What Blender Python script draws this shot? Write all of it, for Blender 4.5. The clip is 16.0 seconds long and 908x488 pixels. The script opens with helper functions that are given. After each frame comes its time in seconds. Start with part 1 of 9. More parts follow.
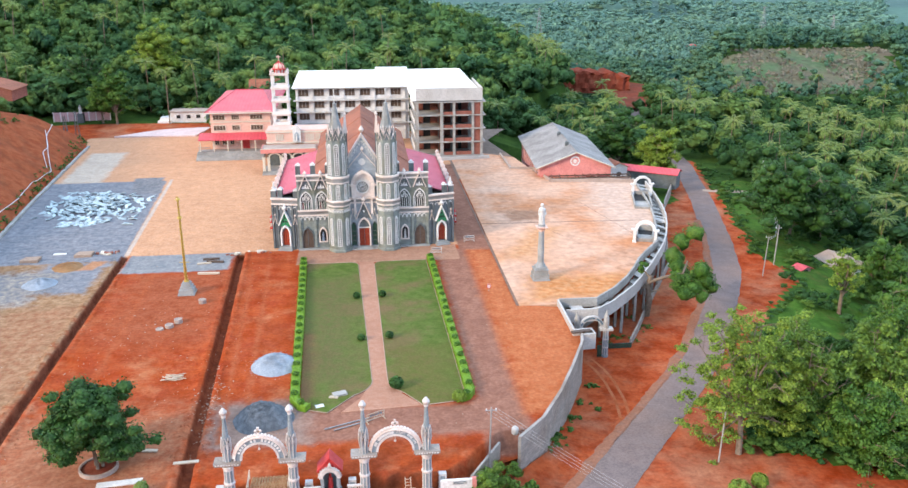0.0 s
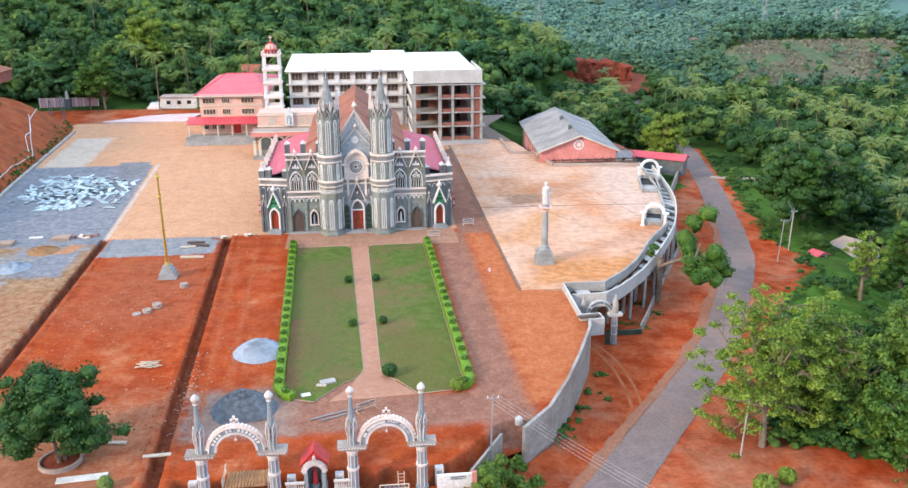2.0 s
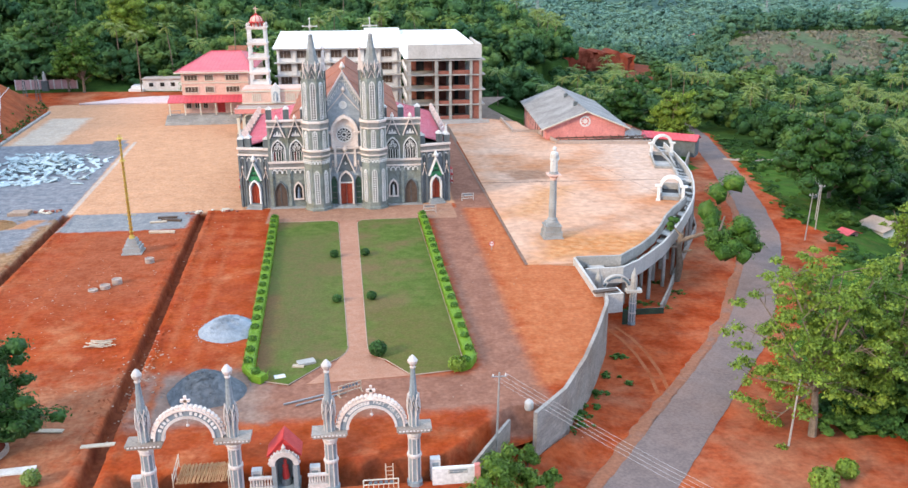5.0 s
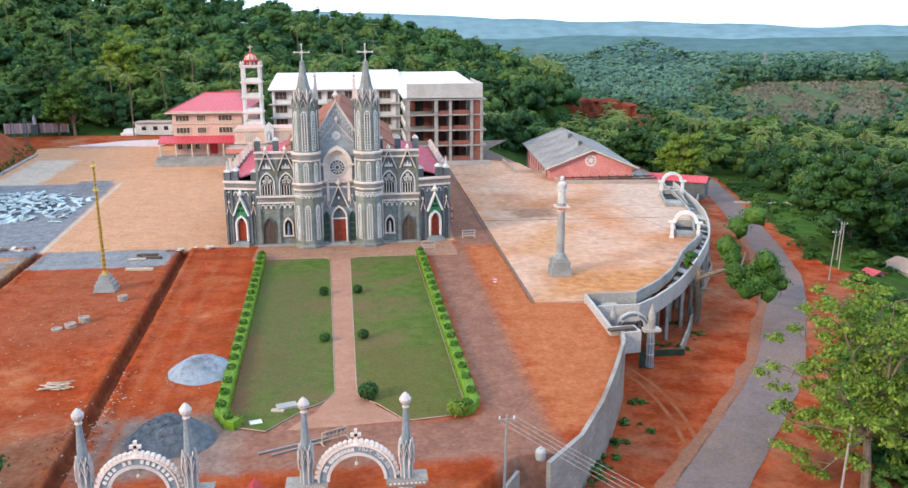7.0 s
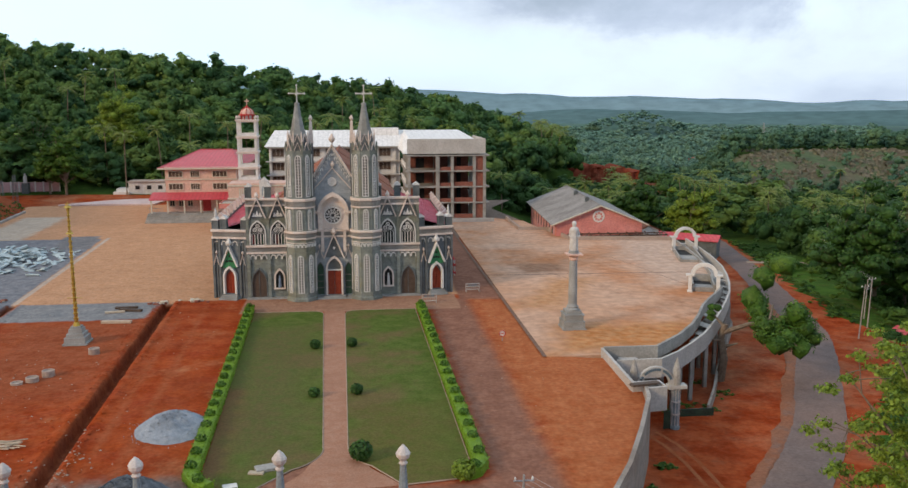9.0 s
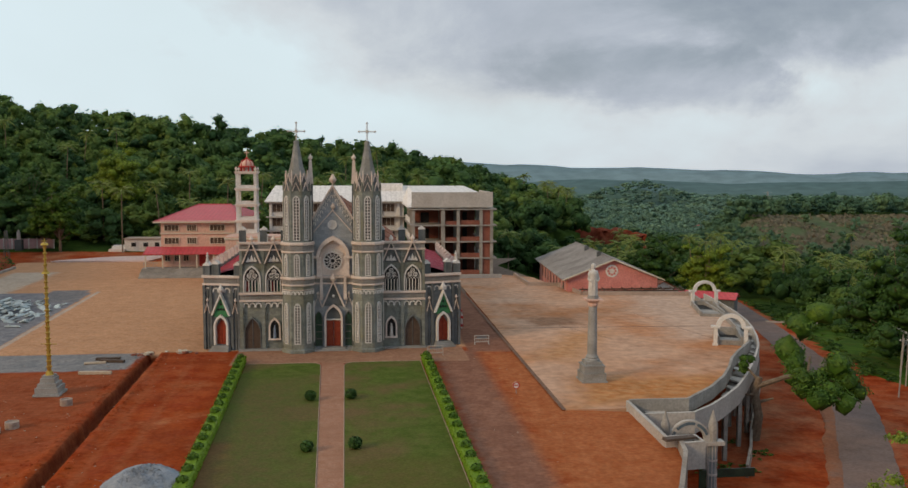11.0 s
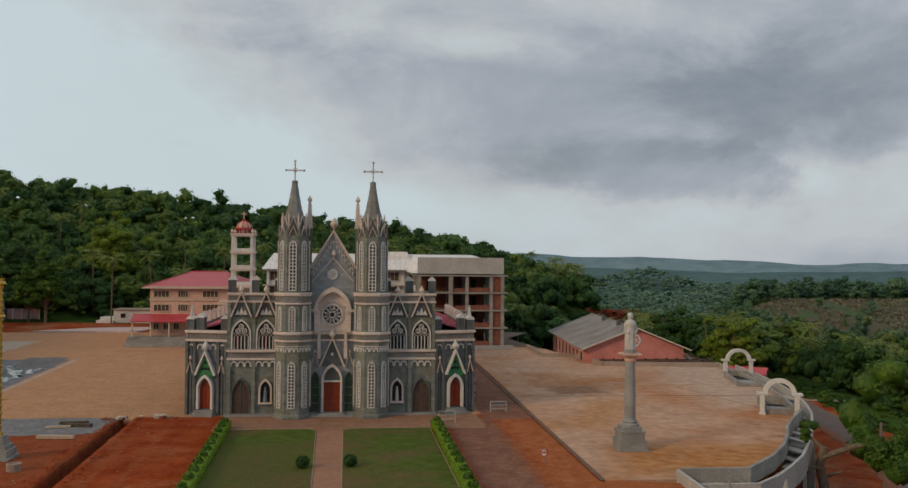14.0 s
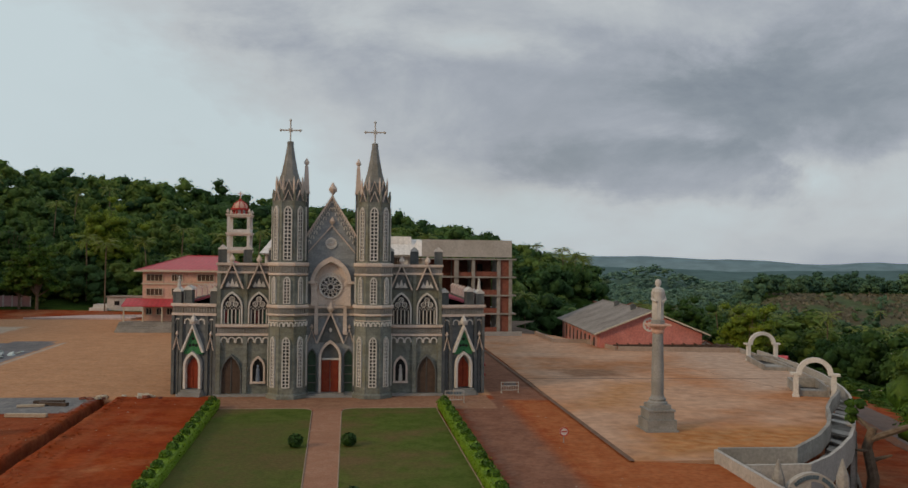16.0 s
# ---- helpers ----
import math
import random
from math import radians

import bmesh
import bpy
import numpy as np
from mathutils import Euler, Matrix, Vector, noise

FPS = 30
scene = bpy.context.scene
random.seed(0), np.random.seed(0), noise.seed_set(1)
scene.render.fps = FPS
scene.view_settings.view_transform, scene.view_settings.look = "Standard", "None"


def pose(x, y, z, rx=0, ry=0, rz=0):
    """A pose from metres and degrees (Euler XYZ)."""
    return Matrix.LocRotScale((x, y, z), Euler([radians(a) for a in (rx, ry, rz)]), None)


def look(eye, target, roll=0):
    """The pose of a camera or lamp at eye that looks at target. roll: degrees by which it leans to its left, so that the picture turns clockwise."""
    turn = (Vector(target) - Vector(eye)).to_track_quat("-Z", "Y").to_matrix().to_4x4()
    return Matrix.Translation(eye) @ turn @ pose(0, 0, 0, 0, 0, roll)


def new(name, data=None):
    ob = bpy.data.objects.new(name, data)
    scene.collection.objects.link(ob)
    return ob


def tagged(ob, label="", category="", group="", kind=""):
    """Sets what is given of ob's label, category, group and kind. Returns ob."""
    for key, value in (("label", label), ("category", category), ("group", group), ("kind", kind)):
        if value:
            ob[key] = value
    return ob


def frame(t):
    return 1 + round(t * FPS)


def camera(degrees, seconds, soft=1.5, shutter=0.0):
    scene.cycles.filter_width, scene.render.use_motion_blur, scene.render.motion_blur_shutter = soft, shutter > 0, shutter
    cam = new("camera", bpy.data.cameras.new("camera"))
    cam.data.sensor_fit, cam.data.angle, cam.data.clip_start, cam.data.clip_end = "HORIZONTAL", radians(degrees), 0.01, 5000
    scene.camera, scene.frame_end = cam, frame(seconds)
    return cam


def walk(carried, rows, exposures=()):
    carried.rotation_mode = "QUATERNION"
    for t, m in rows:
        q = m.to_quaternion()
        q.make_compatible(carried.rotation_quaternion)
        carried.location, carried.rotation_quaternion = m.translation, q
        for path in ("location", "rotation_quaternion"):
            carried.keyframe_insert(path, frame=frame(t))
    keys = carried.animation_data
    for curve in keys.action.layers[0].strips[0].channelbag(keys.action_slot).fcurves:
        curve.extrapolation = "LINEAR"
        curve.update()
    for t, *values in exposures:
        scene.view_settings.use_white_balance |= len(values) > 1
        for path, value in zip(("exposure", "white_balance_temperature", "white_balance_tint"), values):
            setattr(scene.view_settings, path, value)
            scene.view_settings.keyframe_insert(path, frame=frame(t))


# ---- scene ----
cam = camera(55.9, 16.0)
PATH = [
    (0, (0.666, 0.054, 49.806), (0.87, 1.942, 49.178), -0.2),
    (0.5, (0.73, 1.64, 48.75), (0.936, 3.527, 48.12), -0.15),
    (1, (0.949, 3.328, 47.43), (1.157, 5.215, 46.8), -0.1),
    (1.5, (1.205, 5.15, 46.1), (1.412, 7.037, 45.469), -0.13),
    (2, (1.514, 6.98, 44.78), (1.72, 8.867, 44.148), -0.16),
    (2.5, (1.783, 8.787, 43.419), (1.991, 10.673, 42.786), -0.2),
    (3, (2.024, 10.623, 41.963), (2.232, 12.508, 41.329), -0.2),
    (3.5, (2.169, 12.427, 40.525), (2.378, 14.312, 39.888), -0.2),
    (6, (2.988, 21.771, 33.9), (3.203, 23.674, 33.323), -0.2),
    (6.5, (3.227, 23.688, 32.645), (3.442, 25.603, 32.107), -0.2),
    (7, (3.473, 25.573, 31.444), (3.689, 27.498, 30.947), -0.2),
    (7.5, (3.609, 27.451, 30.245), (3.826, 29.387, 29.789), -0.2),
    (8, (3.706, 29.357, 29.145), (3.925, 31.302, 28.73), -0.14),
    (8.5, (3.833, 31.213, 27.997), (4.052, 33.166, 27.625), -0.1),
    (9, (3.853, 32.995, 26.89), (4.074, 34.955, 26.558), -0.06),
    (11.5, (3.965, 42.119, 21.863), (4.182, 44.103, 21.735), 0.2),
    (12, (3.842, 44.037, 21.042), (4.06, 46.023, 20.954), 0.3),
    (12.5, (3.784, 45.684, 20.21), (4.001, 47.671, 20.163), 0.35),
    (13, (3.74, 47.504, 19.339), (3.956, 49.493, 19.335), 0.4),
    (13.5, (3.633, 49.409, 18.453), (3.847, 51.397, 18.49), 0.47),
    (14, (3.671, 51.208, 17.62), (3.885, 53.196, 17.66), 0.5),
    (14.5, (3.732, 53.158, 16.789), (3.944, 55.146, 16.829), 0.54),
    (15, (3.71, 55.0, 15.959), (3.921, 56.988, 15.998), 0.58),
    (15.5, (3.821, 56.908, 15.079), (4.029, 58.897, 15.119), 0.6),
    (16, (3.894, 58.777, 14.308), (4.102, 60.766, 14.347), 0.62),
]
EXPOSURES = [(0, 0.82, 7250, 14.2), (6, 0.73, 7250, 13.5), (6.7, 0.65, 7250, 13.3), (7.5, 0.28, 7400, 13.6), (9, -0.32, 8500, 14.6), (11.5, -0.88, 9900, 15.8), (12.5, -1.06, 9900, 15.8), (16, -1.16, 10000, 15.9)]
walk(cam, [(t, look(eye, target, roll)) for t, eye, target, roll in PATH], EXPOSURES)

# ---------------------------------------------------------------- sky and sun
SUN_AZ, SUN_EL = 238.0, 24.0      # degrees clockwise from +y, degrees up


BANKS = [
    (0.22, 0.180, 0.38, 0.090, -0.08, -0.115, 0.5, 1.7),
    (0.36, 0.115, 0.17, 0.045, -0.05, -0.09, 0.25, 1.5),
    (0.60, 0.205, 0.24, 0.080, 0.10, -0.13, 0.5, 1.8),
    (0.10, 0.30, 0.75, 0.06, -0.05, -0.05, 0.6, 2.4),
    (-0.26, 0.15, 0.26, 0.10, -0.25, 0.12, 0.8, 0.9),
    (0.52, 0.075, 0.34, 0.045, 0.0, 0.07, 0.8, 1.0),
    (0.52, 0.115, 0.07, 0.028, 0.0, 0.11, 0.7, 1.4),
    (0.17, 0.255, 0.14, 0.02, -0.1, 0.10, 0.7, 1.6),
    (-0.20, 0.055, 0.40, 0.03, 0.0, 0.05, 0.8, 1.0),
]


def make_world():
    w = bpy.data.worlds.new("sky")
    scene.world = w
    w.use_nodes = True
    nt = w.node_tree
    nt.nodes.clear()
    N, L = nt.nodes.new, nt.links.new
    out, bg = N("ShaderNodeOutputWorld"), N("ShaderNodeBackground")
    sky = N("ShaderNodeTexSky")
    sky.sky_type, sky.sun_disc = 'NISHITA', False
    sky.sun_elevation, sky.sun_rotation = radians(SUN_EL), radians(SUN_AZ)
    sky.air_density, sky.dust_density = 1.3, 2.0
    tc, mp = N("ShaderNodeTexCoord"), N("ShaderNodeMapping")
    mp.inputs["Scale"].default_value = (1.0, 1.0, 1.5)
    mp.inputs["Location"].default_value = (1.417, 0.135, 4.755)
    L(tc.outputs["Generated"], mp.inputs["Vector"])
    n1, n2 = N("ShaderNodeTexNoise"), N("ShaderNodeTexNoise")
    n1.inputs["Scale"].default_value, n1.inputs["Detail"].default_value, n1.inputs["Roughness"].default_value = 1.4, 9, 0.55
    n1.inputs["Distortion"].default_value = 0.35
    n2.inputs["Scale"].default_value, n2.inputs["Detail"].default_value = 1.1, 5
    L(mp.outputs[0], n1.inputs["Vector"])
    L(mp.outputs[0], n2.inputs["Vector"])
    n3, mp3 = N("ShaderNodeTexNoise"), N("ShaderNodeMapping")
    mp3.inputs["Scale"].default_value = (1.0, 1.0, 1.9)
    L(tc.outputs["Generated"], mp3.inputs["Vector"])
    n3.inputs["Scale"].default_value, n3.inputs["Detail"].default_value, n3.inputs["Roughness"].default_value = 4.2, 8, 0.62
    n3.inputs["Distortion"].default_value = 0.25
    L(mp3.outputs[0], n3.inputs["Vector"])

    def op(kind, a, c=None, d=None, clamp=False):
        q = N("ShaderNodeMath")
        q.operation, q.use_clamp = kind, clamp
        for k, v in enumerate((a, c, d)):
            if isinstance(v, (int, float)):
                q.inputs[k].default_value = v
            elif v is not None:
                L(v, q.inputs[k])
        return q.outputs[0]

    sp = N("ShaderNodeSeparateXYZ")
    L(tc.outputs["Generated"], sp.inputs[0])
    ahead = op('MAXIMUM', sp.outputs[1], 0.05)
    u, v = op('DIVIDE', sp.outputs[0], ahead), op('DIVIDE', sp.outputs[2], ahead)
    billow = op('SUBTRACT', n3.outputs["Fac"], 0.5)
    value = op('ADD', 0.525, op('ADD', op('MULTIPLY', op('SUBTRACT', n1.outputs["Fac"], 0.5), 0.42), op('MULTIPLY', billow, 0.34)))
    south = N("ShaderNodeMapRange")
    south.interpolation_type = 'SMOOTHSTEP'
    south.inputs["From Min"].default_value, south.inputs["From Max"].default_value = 0.35, -0.5
    L(sp.outputs[1], south.inputs["Value"])
    value = op('MULTIPLY_ADD', south.outputs["Result"], -0.09, value)
    # cloud banks over the northern sky: centre and half sizes as slopes from the viewer, slant, weight, softness, raggedness
    for cu, cv, ru, rv, slant, weight, soft, rag in BANKS:
        du = op('SUBTRACT', u, cu)
        dv = op('SUBTRACT', op('SUBTRACT', v, cv), op('MULTIPLY', du, slant))
        du, dv = op('DIVIDE', du, ru), op('DIVIDE', dv, rv)
        d = op('SQRT', op('ADD', op('MULTIPLY', du, du), op('MULTIPLY', dv, dv)))
        d = op('ADD', d, op('MULTIPLY', billow, rag))
        rg = N("ShaderNodeMapRange")
        rg.interpolation_type = 'SMOOTHSTEP'
        rg.inputs["From Min"].default_value, rg.inputs["From Max"].default_value = 1.0 + soft, 1.0 - soft
        L(d, rg.inputs["Value"])
        value = op('MULTIPLY_ADD', rg.outputs["Result"], weight, value)
    r1, r2 = N("ShaderNodeValToRGB"), N("ShaderNodeValToRGB")
    e = r1.color_ramp.elements
    e[0].position, e[0].color = 0.16, (3.3, 5.3, 8.8, 1)
    e.new(0.31).color = (4.7, 7.2, 11.2, 1)
    e[-1].position, e[-1].color = 0.66, (10.0, 15.5, 22.0, 1)
    e.new(0.42).color = (6.5, 9.4, 14.4, 1)
    e.new(0.53).color = (9.1, 12.8, 18.1, 1)
    L(value, r1.inputs["Fac"])
    r2.color_ramp.elements[0].position, r2.color_ramp.elements[0].color = 0.30, (0.78, 0.78, 0.78, 1)
    r2.color_ramp.elements[1].position, r2.color_ramp.elements[1].color = 0.52, (0.96, 0.96, 0.96, 1)
    L(n2.outputs["Fac"], r2.inputs["Fac"])
    mix = N("ShaderNodeMix")
    mix.data_type = 'RGBA'
    L(r2.outputs[0], mix.inputs[0])
    L(sky.outputs[0], mix.inputs[6])
    L(r1.outputs[0], mix.inputs[7])
    L(mix.outputs[2], bg.inputs["Color"])
    bg.inputs["Strength"].default_value = 0.096
    L(bg.outputs[0], out.inputs["Surface"])


make_world()
sun = new("sun", bpy.data.lights.new("sun", "SUN"))
sun.data.energy, sun.data.angle, sun.data.color = 2.35, radians(11), (1.0, 0.86, 0.68)
az, el = radians(SUN_AZ), radians(SUN_EL)
sun.matrix_world = look((0, 0, 200), (-200 * math.sin(az) * math.cos(el), -200 * math.cos(az) * math.cos(el), 200 - 200 * math.sin(el)))


# ---------------------------------------------------------------- materials
def mat(name, c1, c2, scale=1.0, rough=0.85, bump=0.15, bscale=None, c3=None, s3=0.12, amt3=0.6, metal=0.0, island=0.0, blocks=None,
        obrand=0.0, spec=0.3, c4=None, s4=0.3, amt4=0.5, zones=(), stripes=None, trans=0.0, mottle=None):
    m = bpy.data.materials.new(name)
    m.use_nodes = True
    nt = m.node_tree
    N, L = nt.nodes.new, nt.links.new
    b = nt.nodes["Principled BSDF"]
    b.inputs["Roughness"].default_value, b.inputs["Metallic"].default_value = rough, metal
    b.inputs["Specular IOR Level"].default_value = spec
    geo = N("ShaderNodeNewGeometry")

    def mth(op, a, c=None, clamp=False):
        q = N("ShaderNodeMath")
        q.operation, q.use_clamp = op, clamp
        for i, v in enumerate((a, c)):
            if v is None:
                continue
            if isinstance(v, (int, float)):
                q.inputs[i].default_value = v
            else:
                L(v, q.inputs[i])
        return q.outputs[0]

    def noi(s, detail=4, rgh=0.55):
        n = N("ShaderNodeTexNoise")
        n.inputs["Scale"].default_value, n.inputs["Detail"].default_value, n.inputs["Roughness"].default_value = s, detail, rgh
        L(geo.outputs["Position"], n.inputs["Vector"])
        return n.outputs["Fac"]

    def mixc(f, a, c, blend='MIX'):
        q = N("ShaderNodeMix")
        q.data_type, q.blend_type = 'RGBA', blend
        for i, v in ((0, f), (6, a), (7, c)):
            if isinstance(v, tuple):
                q.inputs[i].default_value = (*v, 1)
            elif isinstance(v, (int, float)):
                q.inputs[i].default_value = v
            else:
                L(v, q.inputs[i])
        return q.outputs[2]

    def span(v, lo, hi):
        q = N("ShaderNodeMapRange")
        q.interpolation_type = 'SMOOTHSTEP'
        q.inputs["From Min"].default_value, q.inputs["From Max"].default_value = lo, hi
        L(v, q.inputs["Value"])
        return q.outputs["Result"]

    col = mixc(span(noi(scale), 0.3, 0.7), c1, c2)
    xyz = None
    if zones or blocks or stripes:
        sp = N("ShaderNodeSeparateXYZ")
        L(geo.outputs["Position"], sp.inputs[0])
        xyz = sp.outputs
    if c3:
        col = mixc(mth('MULTIPLY', span(noi(s3, 5, 0.6), 0.42, 0.68), amt3), col, c3)
    if c4:
        col = mixc(mth('MULTIPLY', span(noi(s4, 7, 0.7), 0.5, 0.72), amt4), col, c4)
    for z in zones:
        # a patch: x range at y0, lean of its sides in x per y, y range, two colours, ragged edge, softness
        x0, x1, y0, y1, lean, ca, cb, rag, soft = z
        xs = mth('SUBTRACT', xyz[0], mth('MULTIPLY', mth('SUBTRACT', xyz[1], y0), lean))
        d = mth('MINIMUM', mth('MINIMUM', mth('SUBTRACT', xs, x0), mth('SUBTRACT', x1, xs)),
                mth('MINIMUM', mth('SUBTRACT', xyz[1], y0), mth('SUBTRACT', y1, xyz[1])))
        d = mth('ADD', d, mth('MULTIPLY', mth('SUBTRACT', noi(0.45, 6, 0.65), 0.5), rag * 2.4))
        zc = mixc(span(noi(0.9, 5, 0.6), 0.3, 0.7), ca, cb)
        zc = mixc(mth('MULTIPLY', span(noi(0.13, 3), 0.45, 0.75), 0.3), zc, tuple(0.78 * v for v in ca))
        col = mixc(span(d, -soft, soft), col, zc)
    if mottle:
        ms, ma = mottle
        dim = mixc(1.0, col, (1 - ma, 1 - ma, 1 - 0.9 * ma), 'MULTIPLY')
        wan = mixc(ma * 0.4, col, (0.60, 0.36, 0.25))
        col = mixc(span(noi(ms, 9, 0.78), 0.36, 0.66), dim, wan)
    if blocks:
        bw, bh, mortar, dark = blocks
        cb = N("ShaderNodeCombineXYZ")
        L(mth('ADD', xyz[0], xyz[1]), cb.inputs[0])
        L(xyz[2], cb.inputs[1])
        br = N("ShaderNodeTexBrick")
        br.inputs["Scale"].default_value = 1.0
        br.inputs["Brick Width"].default_value, br.inputs["Row Height"].default_value, br.inputs["Mortar Size"].default_value = bw, bh, mortar
        br.inputs["Color1"].default_value, br.inputs["Color2"].default_value, br.inputs["Mortar"].default_value = (1, 1, 1, 1), (0.72, 0.74, 0.76, 1), (dark, dark, dark, 1)
        L(cb.outputs[0], br.inputs["Vector"])
        col = mixc(0.85, col, br.outputs["Color"], 'MULTIPLY')
    if stripes:
        axis, freq, dark = stripes
        s = mth('SINE', mth('MULTIPLY', xyz[axis], freq * 6.2832))
        col = mixc(span(s, 0.4, 0.95), col, mixc(1.0, col, (dark, dark, dark), 'MULTIPLY'))
    fine = noi(scale * 7, 3)
    col = mixc(0.30, col, mixc(1.0, col, span(fine, 0.2, 0.8), 'MULTIPLY'))
    if island or obrand:
        if island:
            rnd = geo.outputs["Random Per Island"]
        else:
            oi = N("ShaderNodeObjectInfo")
            rnd = oi.outputs["Random"]
        hsv = N("ShaderNodeHueSaturation")
        k = island or obrand
        L(mth('ADD', mth('MULTIPLY', rnd, 2 * k), 1 - k), hsv.inputs["Value"])
        L(mth('ADD', mth('MULTIPLY', rnd, -0.05 * k), 0.5 + 0.025 * k), hsv.inputs["Hue"])
        L(col, hsv.inputs["Color"])
        col = hsv.outputs[0]
    L(col, b.inputs["Base Color"])
    if bump:
        bp = N("ShaderNodeBump")
        bp.inputs["Strength"].default_value, bp.inputs["Distance"].default_value = min(1, bump * 3), 0.05
        L(noi(bscale or scale * 4, 6, 0.65), bp.inputs["Height"])
        L(bp.outputs[0], b.inputs["Normal"])
    if trans:
        tr, mx = N("ShaderNodeBsdfTranslucent"), N("ShaderNodeMixShader")
        mx.inputs[0].default_value = trans
        L(col, tr.inputs["Color"])
        L(b.outputs[0], mx.inputs[1])
        L(tr.outputs[0], mx.inputs[2])
        L(mx.outputs[0], nt.nodes["Material Output"].inputs["Surface"])
    return m


